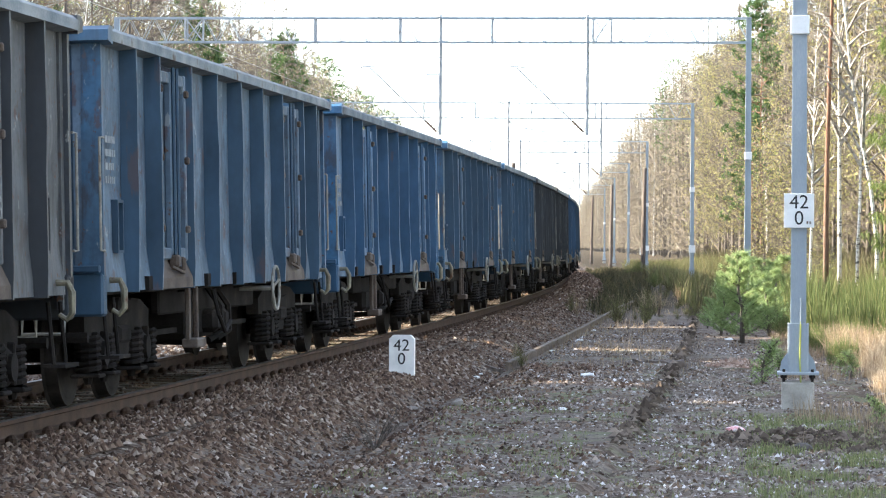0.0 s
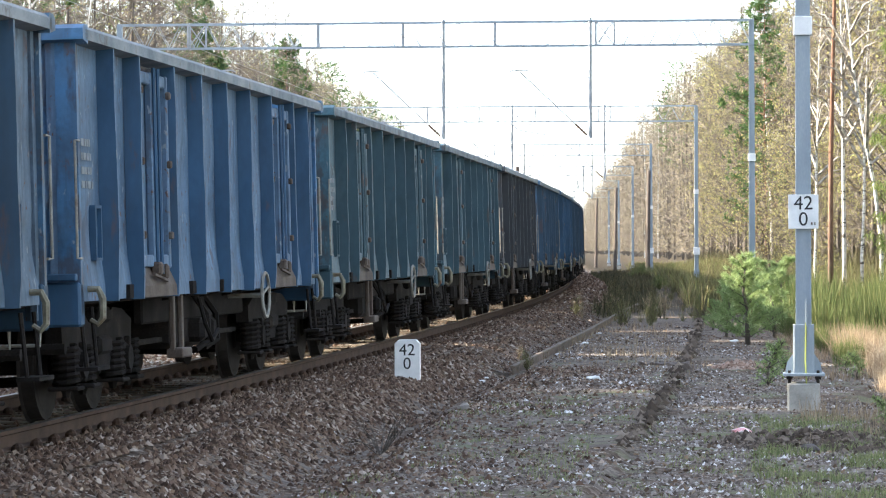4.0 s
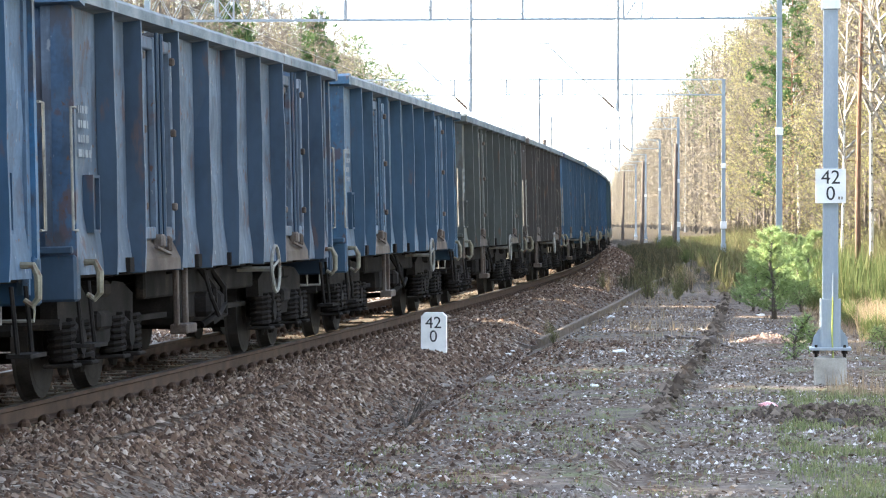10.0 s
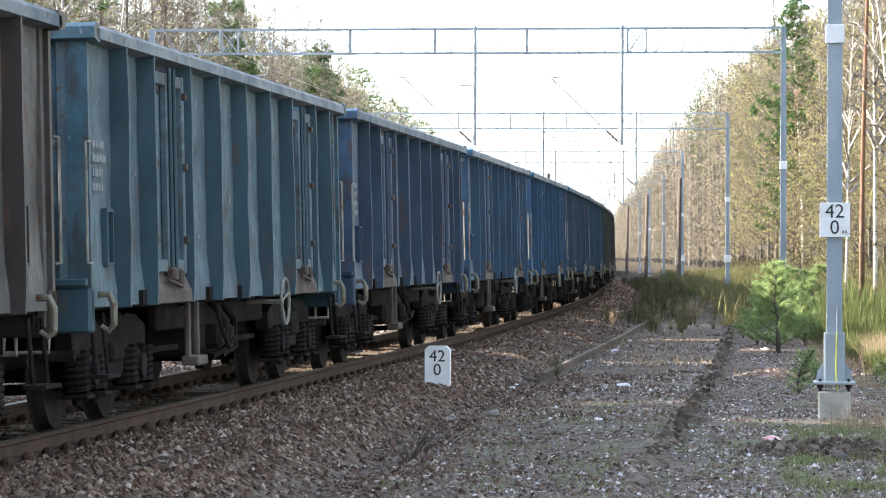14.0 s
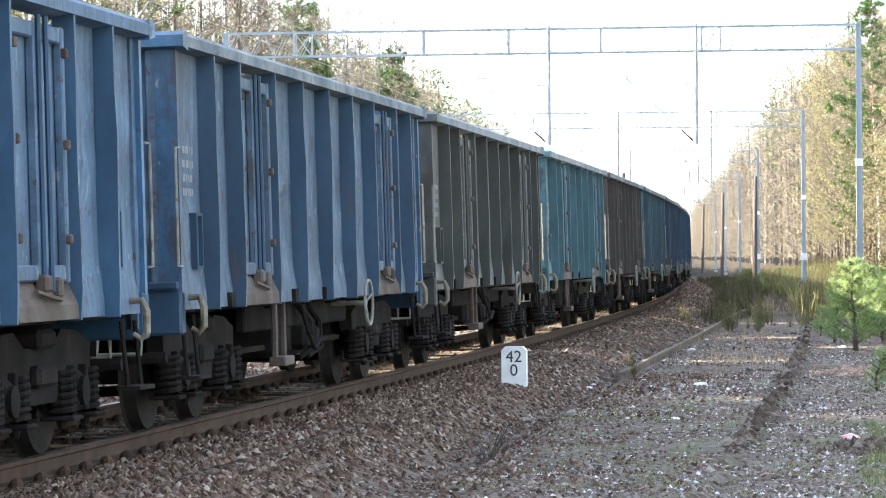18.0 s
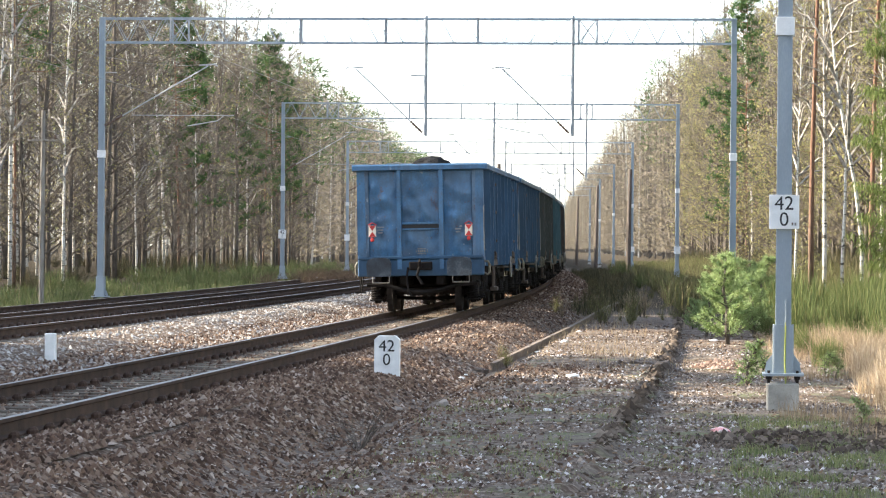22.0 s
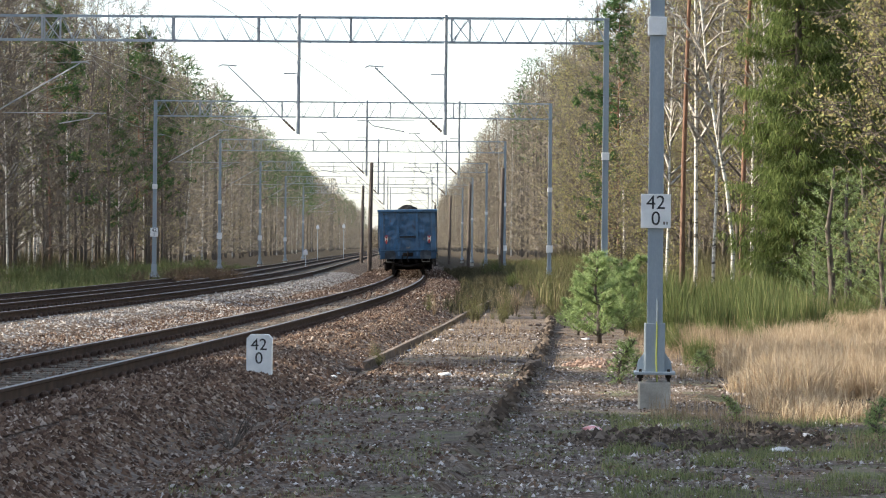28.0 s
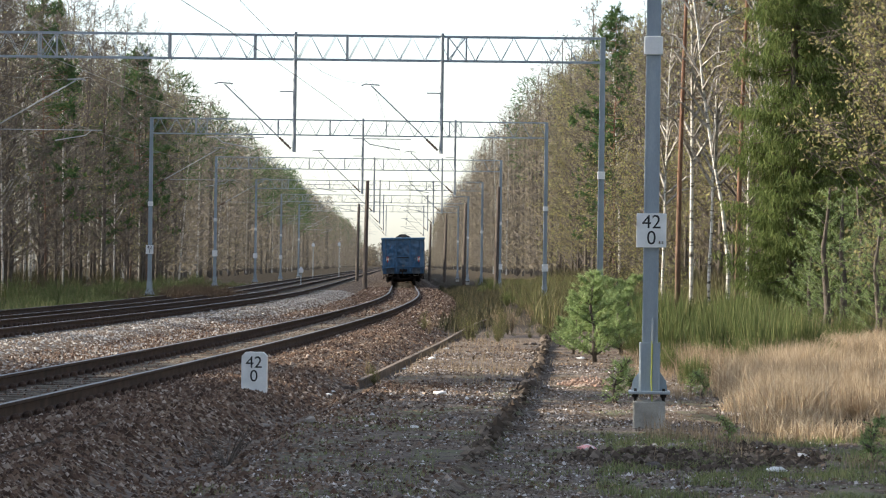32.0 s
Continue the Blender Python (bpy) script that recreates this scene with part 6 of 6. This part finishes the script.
    for px, y, k in ((1238, 50, 0.5), (1300, 47, 0.42), (1372, 52, 0.6), (1420, 55, 0.7), (1268, 53, 0.55), (1490, 50, 0.5)):
        put(whip[1], USED, *at_px(px, y), rnd.uniform(0, 360), k)
    for i in range(36):
        px = rnd.uniform(1165, 1470)
        y = rnd.uniform(57, 76) - 0.018 * (px - 1175)
        put(rnd.choice(whip), USED, *at_px(px, y), rnd.uniform(0, 360), rnd.uniform(0.7, 1.25))
    fern = make_broom(38, 1.0, 1.6, "low bank of brown dead bracken below the trees", "bracken", 600, 0.009)
    for i in range(22):
        y = rnd.uniform(128, 190)
        put(fern, USED, *at_px(rnd.uniform(225, 420), y), rnd.uniform(0, 360), rnd.uniform(0.45, 0.95))
    lb = make_broom(33, 1.0, 1.1, "pale grey-green scrub below the forest", "verge", 700, 0.008)
    for i in range(64):                       # left verge
        y = rnd.uniform(60, 260)
        u = -rnd.uniform(13.2, 19)
        p = on_line(y, u)
        put(lb, USED, p.x, p.y, ground_z(u, y), rnd.uniform(0, 360), rnd.uniform(0.5, 1.2))
    dk = make_broom(35, 1.8, 1.5, "dark bramble thicket under the trees", "thicket", 900, 0.010)
    for i in range(70):
        y = rnd.uniform(84, 240)
        u = -rnd.uniform(18.5, 27)
        p = on_line(y, u)
        put(dk, USED, p.x, p.y, ground_z(u, y), rnd.uniform(0, 360), rnd.uniform(0.4, 0.9))
    for i in range(34):                        # scrub on the far part of the lifted siding
        y = 96 + 120 * rnd.random()
        u = rnd.uniform(2.6, 8.5)
        p = on_line(y, u)
        put(scrub[0] if i % 3 else dk, USED, p.x, p.y, ground_z(u, y), rnd.uniform(0, 360), rnd.uniform(0.8, 1.3) if i % 3 else rnd.uniform(0.25, 0.5))
    for i in range(45):
        y = rnd.uniform(96, 200)
        u = rnd.uniform(17, 26)
        p = on_line(y, u)
        put(dk, USED, p.x, p.y, ground_z(u, y), rnd.uniform(0, 360), rnd.uniform(0.5, 1.0))
    weed = make_broom(34, 1.1, 0.30, "dry brown weed stalks on the lifted siding", "rusty_grass", 160, 0.006)
    for px, y, k in ((915, 77, 0.9), (890, 84, 0.8), (660, 52, 0.35), (770, 79, 0.6), (950, 95, 0.8)):
        put(weed, USED, *at_px(px, y), rnd.uniform(0, 360), k)
    dead = Geo()
    rr = random.Random(3)
    for i in range(10):
        a = rr.uniform(0, 6.28)
        d = Vector((math.cos(a) * 0.75, math.sin(a) * 0.75, rr.uniform(0.35, 1.0))).normalized() * rr.uniform(0.28, 0.52)
        dead.tube([(0, 0, -0.03), d * 0.5 + Vector((0, 0, 0.03)), d], [0.008, 0.005, 0.002], 3, False)
        for j in range(5):
            p = d * rr.uniform(0.35, 0.95)
            dead.tube([p, p + (d.normalized() + rand_dir(rr, 0.3) * 0.9).normalized() * rr.uniform(0.08, 0.2)], [0.004, 0.0015], 3, False)
    single("dead_bush", dead.mesh("dead_bush", M["bark"]), "small leafless dark bush in the gravel", "bush", m=pose(*at_px(413, 28.6)))


right_edge_plants()


def blades(name, label, spots, m, hmin, hmax, width, lean, seed):
    """Many single grass blades on the given (x, y, z) spots, as one mesh."""
    rs = np.random.RandomState(seed)
    n = len(spots)
    p = np.array(spots)
    a = rs.uniform(0, 2 * np.pi, n)
    h = rs.uniform(hmin, hmax, n)
    le = np.abs(rs.normal(0, lean, n)) * h
    side = np.stack([np.cos(a), np.sin(a), 0 * a], 1) * (width * rs.uniform(0.6, 1.3, n))[:, None]
    b = rs.uniform(0, 2 * np.pi, n)
    way = np.stack([np.cos(b) * le, np.sin(b) * le, h], 1)
    mid = p + way * 0.55 * np.array([0.6, 0.6, 1.05])
    v = np.stack([p - side, p + side, mid + side * 0.7, mid - side * 0.7, p + way], 1).reshape(-1, 3)
    o = np.arange(n)[:, None] * 5
    quads = (o + np.array([0, 1, 2, 3])).tolist()
    tris = (o + np.array([3, 2, 4])).tolist()
    me = soup(name, v, quads + tris, m)
    return single(name, me, label, "grass", kind="stuff")


def scatter(n, px0, px1, y0, y1, seed, keep=lambda u, y: True, clump=0.0):
    rs = random.Random(seed)
    out = []
    while len(out) < n:
        y = math.sqrt(rs.uniform(y0 * y0, y1 * y1))
        x = (rs.uniform(px0, px1) - 784) / 5450 * y
        u = x - line_x(y)
        if not keep(u, y):
            continue
        if clump and noise.noise((x * 0.7, y * 0.35, seed)) < clump:
            continue
        out.append((x, y, ground_z(u, y) - 0.01))
    return out


def tufts(spots, n, wide, seed):
    rs = random.Random(seed)
    return [(x + rs.gauss(0, wide), y + rs.gauss(0, wide), z) for x, y, z in spots for _ in range(n)]


def grasses():
    patch = lambda u, y: u > 8.5 + 0.6 * noise.noise((y * 0.6, 0, 0)) + max(0, (y - 52) * 0.22)
    blades("dry_grass", "matted pale dry grass in sunlight", tufts(scatter(2400, 1180, 1640, 35, 68, 1, patch, -0.15), 20, 0.06, 1), M["straw"], 0.08, 0.34, 0.007, 0.8, 1)
    blades("tall_dry_grass", "standing tufts of tall dry grass", tufts(scatter(620, 1190, 1640, 37, 68, 9, patch, 0.08), 30, 0.09, 9), M["straw"], 0.25, 0.72, 0.006, 0.5, 9)
    blades("dry_grass_far", "rusty dry grass among broom", tufts(scatter(1300, 1120, 1600, 50, 82, 2, lambda u, y: u > 8.0, -0.02), 22, 0.05, 2), M["rusty_grass"], 0.2, 0.62, 0.007, 0.45, 2)
    blades("short_grass", "short green grass tufts on gravel", scatter(8000, 300, 1640, 20.0, 36, 3, lambda u, y: u > 3.4 and noise.noise((u * 1.9, y * 1.1, 7)) > 0.12), M["grass"], 0.02, 0.07, 0.004, 0.7, 3)
    blades("path_grass", "fresh green grass at the edge of the gravel", tufts(scatter(1700, 1080, 1640, 19.0, 36, 8, lambda u, y: u > 6.6 and noise.noise((u * 1.3, y * 0.7, 4)) > 0.0), 9, 0.05, 8), M["grass"], 0.025, 0.11, 0.004, 0.6, 8)
    blades("edge_grass", "thin straw along the path", scatter(5500, 1040, 1640, 30, 75, 4, lambda u, y: 7.2 < u < 9.5, 0.08), M["rusty_grass"], 0.08, 0.28, 0.004, 0.4, 4)
    blades("siding_grass", "sparse dry grass on the lifted siding", scatter(1700, 640, 1000, 45, 110, 5, lambda u, y: 2.9 < u < 6.2, 0.08), M["rusty_grass"], 0.06, 0.26, 0.005, 0.5, 5)
    blades("far_undergrowth", "grey-green scrub and tall weeds before the far forest edge", scatter(46000, 690, 1500, 92, 270, 41, lambda u, y: 5.2 + max(0, (y - 150) * 0.01) < u < 15.8, -0.32), M["scrub"], 0.3, 1.05, 0.020, 0.45, 41)
    blades("dark_undergrowth", "dark brambles and saplings between the trunks of the forest edge", scatter(20000, 800, 1560, 96, 300, 42, lambda u, y: 13.5 < u < 22, -0.3), M["thicket"], 0.4, 1.5, 0.022, 0.5, 42)
    blades("shoulder_weeds", "low brown weeds along the ballast shoulder", scatter(7000, 600, 900, 84, 220, 43, lambda u, y: 2.5 < u < 5.4, -0.1), M["thicket"], 0.12, 0.5, 0.012, 0.5, 43)
    blades("verge_grass", "grey-green grass on the far verge", scatter(26000, -460, 560, 75, 240, 6, lambda u, y: -19 < u < -11.8, -0.1), M["verge"], 0.15, 0.5, 0.012, 0.4, 6)


grasses()


# ---- stones ----
def hash01(u, y):
    return (math.sin(u * 127.1 + y * 311.7) * 43758.5) % 1.0


def stones(name, label, spots, m, smin, smax, seed, sink=0.3):
    rs = np.random.RandomState(seed)
    n = len(spots)
    base = np.array([(1, 0, 0), (-0.9, 0.2, 0.1), (0.1, 1, 0), (-0.1, -0.9, 0.15), (0.05, 0.1, 0.85), (0.3, -0.5, 0.55)])
    tri = np.array([(0, 2, 4), (2, 1, 4), (1, 3, 4), (3, 5, 4), (3, 0, 5), (0, 4, 5)])
    v = base[None] * (1 + rs.uniform(-0.35, 0.35, (n, 6, 3)))
    s = (smin + (smax - smin) * rs.uniform(0, 1, n) ** 2.2)[:, None, None]
    v = v * s * rs.uniform(0.6, 1.15, (n, 1, 3))
    a = rs.uniform(0, 2 * np.pi, n)
    c, d = np.cos(a)[:, None], np.sin(a)[:, None]
    x, y = v[:, :, 0] * c - v[:, :, 1] * d, v[:, :, 0] * d + v[:, :, 1] * c
    v = np.stack([x, y, v[:, :, 2]], 2) + np.array(spots)[:, None, :]
    v[:, :, 2] -= (s[:, :, 0] * sink * 0.3)
    f = (np.arange(n)[:, None, None] * 6 + tri[None]).reshape(-1, 3)
    me = soup(name, v.reshape(-1, 3), f, m)
    return single(name, me, label, "gravel", kind="stuff")


stones("ballast_stones", "brown crushed ballast stones along the near track",
       scatter(72000, -480, 800, 16.5, 95, 11, lambda u, y: -3.0 < u < 3.1 and not (0.68 < abs(u) < 0.86)), M["stones"], 0.022, 0.060, 11)
stones("far_ballast", "brown ballast stones along the far part of the near track",
       scatter(22000, -300, 860, 92, 210, 17, lambda u, y: -2.6 < u < 3.2 and not (0.66 < abs(u) < 0.9)), M["stones"], 0.05, 0.11, 17)
stones("bed_edge_clods", "dark clods of earth and stones along the broken edge of the siding bed",
       [tuple(on_line(y, 5.46 + 0.16 * (hash01(i, y) - 0.3) - 0.16 * noise.noise((y * 0.9, 0, 4)))[:2]) + (ground_z(5.55, y) + 0.16 * hash01(y, i),) for i in range(1500) for y in [29 + 46 * hash01(i, 3)]], M["dark_clods"], 0.03, 0.11, 18)
stones("near_ballast", "chunky brown ballast stones on the shoulder",
       scatter(46000, -480, 900, 16.5, 46, 14, lambda u, y: 0.9 < u < 3.0 + 2.6 * hash01(u, y) ** 2 + 0.8 * noise.noise((u * 0.8, y * 0.4, 3))), M["stones"], 0.020, 0.056, 14)
stones("near_gravel", "grey and brown gravel on the lifted siding",
       scatter(38000, -480, 1640, 16.5, 42, 15, lambda u, y: 2.6 + 2.4 * hash01(u, y) + 0.7 * noise.noise((u * 0.8, y * 0.4, 5)) < u < 9.5), M["path_stones"], 0.010, 0.045, 15)
stones("loose_gravel", "loose gravel on the earth path",
       scatter(66000, -300, 1640, 20.0, 62, 12, lambda u, y: 2.4 + 1.6 * hash01(u, y) < u < 8.6, -0.25), M["path_stones"], 0.010, 0.042, 12)
stones("grey_ballast", "pale grey ballast between the tracks",
       scatter(42000, -480, 640, 38, 170, 13, lambda u, y: -10.8 < u < -1.0 and abs(u - U2) > 0.8), M["stones_grey"], 0.025, 0.062, 13)


def leaf_litter():
    rs = np.random.RandomState(31)
    spots = np.array(scatter(12000, -480, 1640, 20.0, 70, 32, lambda u, y: 1.9 < u < 9.5, -0.35))
    n = len(spots)
    a = rs.normal(0, 1, (n, 3)) * np.array([1, 1, 0.35])
    b = rs.normal(0, 1, (n, 3)) * np.array([1, 1, 0.35])
    s = rs.uniform(0.014, 0.032, n)[:, None]
    a, b = a / np.linalg.norm(a, axis=1)[:, None] * s, b / np.linalg.norm(b, axis=1)[:, None] * s * 0.8
    p = spots + np.array([0, 0, 0.025])
    v = np.stack([p - a, p + b, p + a, p - b], 1).reshape(-1, 3)
    f = (np.arange(n)[:, None] * 4 + np.array([0, 1, 2, 3]))
    m = island_mat("fallen_leaves", [(0.0, (0.09, 0.062, 0.045)), (0.5, (0.16, 0.11, 0.075)), (0.85, (0.27, 0.19, 0.125)), (1.0, (0.42, 0.34, 0.26))], bump=0)
    single("leaf_litter", soup("leaf_litter", v, f, m), "dry brown fallen leaves over the gravel", "leaves", kind="stuff")


leaf_litter()


# ---- the lifted siding and litter ----
def ground_at(px, py):
    """The place on the ground that lies in the direction named by px, py."""
    d = 50.0
    for _ in range(25):
        x = (px - 784) / 5450 * d
        z = ground_z(x - line_x(d), d)
        d = 0.5 * d + 0.5 * (EYE[2] - z) * 5450 / (py - 436 - (px - 784) * 0.00873)
    x = (px - 784) / 5450 * d
    return Vector((x, d, ground_z(x - line_x(d), d)))


def siding_rail():
    pts = [(-1.17, 46.6), (0.0, 66.5), (0.95, 82.5), (1.45, 92.0)]          # x and y of its middle
    g = Geo()
    n = len(RAIL)
    v, f = [], []
    for x, y in pts:
        z = ground_z(x - line_x(y), y) + 0.16
        v += [(x + a, y, z + b) for a, b in RAIL]
    for r in range(len(pts) - 1):
        for c in range(n):
            f.append((r * n + c, r * n + (c + 1) % n, (r + 1) * n + (c + 1) % n, (r + 1) * n + c))
    f += [tuple(range(n)), tuple((len(pts) - 1) * n + i for i in range(n))]
    single("old_rail", Geo().add(v, f).mesh("old_rail", M["old_rail"]), "single rusty rail of a lifted siding", "rail")


siding_rail()


def timber(px, py, length, turn, w=0.15, h=0.035):
    g = Geo()
    rnd = random.Random(int(px))
    n = 7
    v, f = [], []
    for i in range(n + 1):
        x = length * (i / n - 0.5)
        for a, b in ((-w / 2, -0.06), (w / 2, -0.06), (w / 2, h), (-w / 2, h)):
            v.append((x + rnd.gauss(0, 0.02), a + rnd.gauss(0, 0.018), b + rnd.gauss(0, 0.018)))
    for i in range(n):
        for j in range(4):
            f.append((i * 4 + j, i * 4 + (j + 1) % 4, i * 4 + 4 + (j + 1) % 4, i * 4 + 4 + j))
    f += [(0, 1, 2, 3), (n * 4, n * 4 + 1, n * 4 + 2, n * 4 + 3)]
    single("old_sleeper", g.add(v, f).mesh("old_sleeper", M["oldwood"]), "rotten half-buried wooden sleeper on the lifted siding", "sleeper", "old sleepers", m=Matrix.Translation(ground_at(px, py)) @ pose(0, 0, 0, 0, 0, turn))


for px, py, ln, tr in ((915, 642, 0.75, 4), (945, 603, 0.45, 6), (622, 657, 0.30, 35), (950, 577, 0.4, 4)):
    timber(px, py, ln, tr)


def lump(px, py, size, name, label, category, m, flat=0.6, seed=1):
    """A broken stone or piece of rubbish, faceted and uneven."""
    bm = bmesh.new()
    bmesh.ops.create_icosphere(bm, subdivisions=2, radius=1)
    for p in bm.verts:
        k = 1 + 0.45 * noise.noise(p.co * 1.3 + Vector((seed * 7, 0, 0)))
        p.co = Vector((p.co.x * k * size, p.co.y * k * size * 0.75, p.co.z * k * size * flat))
    me = bpy.data.meshes.new(name)
    bm.to_mesh(me)
    bm.free()
    me.materials.append(M[m])
    p = ground_at(px, py)
    single(name, me, label, category, m=Matrix.Translation(p + Vector((0, 0, size * flat * 0.35))) @ pose(0, 0, 0, 0, 0, seed * 57))


M["rock"] = mat("grey_rock", [(0.3, (0.16, 0.14, 0.12)), (0.7, (0.32, 0.29, 0.26))], 0.9, scale=9, bump=0.6)
M["dark_rock"] = mat("dark_rock", [(0.3, (0.035, 0.030, 0.028)), (0.7, (0.09, 0.075, 0.065))], 0.9, scale=9, bump=0.6)
M["litter"] = mat("white_litter", [(0.3, (0.55, 0.55, 0.54)), (0.7, (0.78, 0.78, 0.76))], 0.7, scale=12, bump=0.3)
M["pink"] = mat("pink_wrapper", [(0.38, (0.70, 0.66, 0.64)), (0.5, (0.60, 0.22, 0.22)), (0.62, (0.75, 0.70, 0.68))], 0.5, scale=9, bump=0.3)
lump(1170, 797, 0.135, "rock", "dark broken stone on the gravel", "stone", "dark_rock", 0.45, 2)
lump(560, 718, 0.075, "rock", "grey stone on the gravel", "stone", "rock", 0.8, 3)
lump(478, 724, 0.085, "rock", "pale flat stone on the gravel", "stone", "rock", 0.4, 4)
lump(1200, 759, 0.06, "rock", "ochre stone on the gravel", "stone", "rock", 0.7, 5)
for k, (px, py, s) in enumerate(((790, 665, 0.10), (745, 725, 0.07), (716, 626, 0.06), (728, 622, 0.07), (775, 603, 0.09), (800, 585, 0.06), (740, 530, 0.07), (600, 662, 0.05), (592, 668, 0.06), (1038, 602, 0.10), (1400, 769, 0.13), (1428, 774, 0.10), (1385, 800, 0.11), (1362, 760, 0.09), (690, 655, 0.04), (980, 700, 0.04), (760, 790, 0.035), (660, 790, 0.03))):
    lump(px, py, s, "litter", "scrap of white rubbish lying on the ground", "litter", "litter", 0.35, k + 10)
lump(1050, 763, 0.11, "wrapper", "crumpled pink and white wrapper on the gravel", "litter", "pink", 0.4, 6)


def heap(name, label, px, py, n, wide, m, seed):
    rs = random.Random(seed)
    c = ground_at(px, py)
    spots = []
    for i in range(n):
        a, r = rs.uniform(0, 6.28), wide * math.sqrt(rs.random())
        spots.append((c.x + math.cos(a) * r, c.y + math.sin(a) * r * 1.6, c.z + 0.16 * max(0, 1 - r / wide) * rs.random()))
    stones(name, label, spots, M[m], 0.02, 0.07, seed)


M["brick_bits"] = island_mat("reddish_rubble", [(0.0, (0.13, 0.085, 0.065)), (0.5, (0.30, 0.20, 0.15)), (1.0, (0.42, 0.34, 0.28))])
heap("rubble_heap", "low heap of reddish rubble beside the path", 1052, 648, 500, 0.5, "brick_bits", 21)
heap("stone_heap", "low bank of dark stones at the edge of the grass", 1165, 782, 1100, 1.0, "dark_clods", 22)
heap("stone_heap_far", "low bank of dark earth and stones before the dry grass", 1330, 772, 1100, 1.0, "dark_clods", 23)


motions()
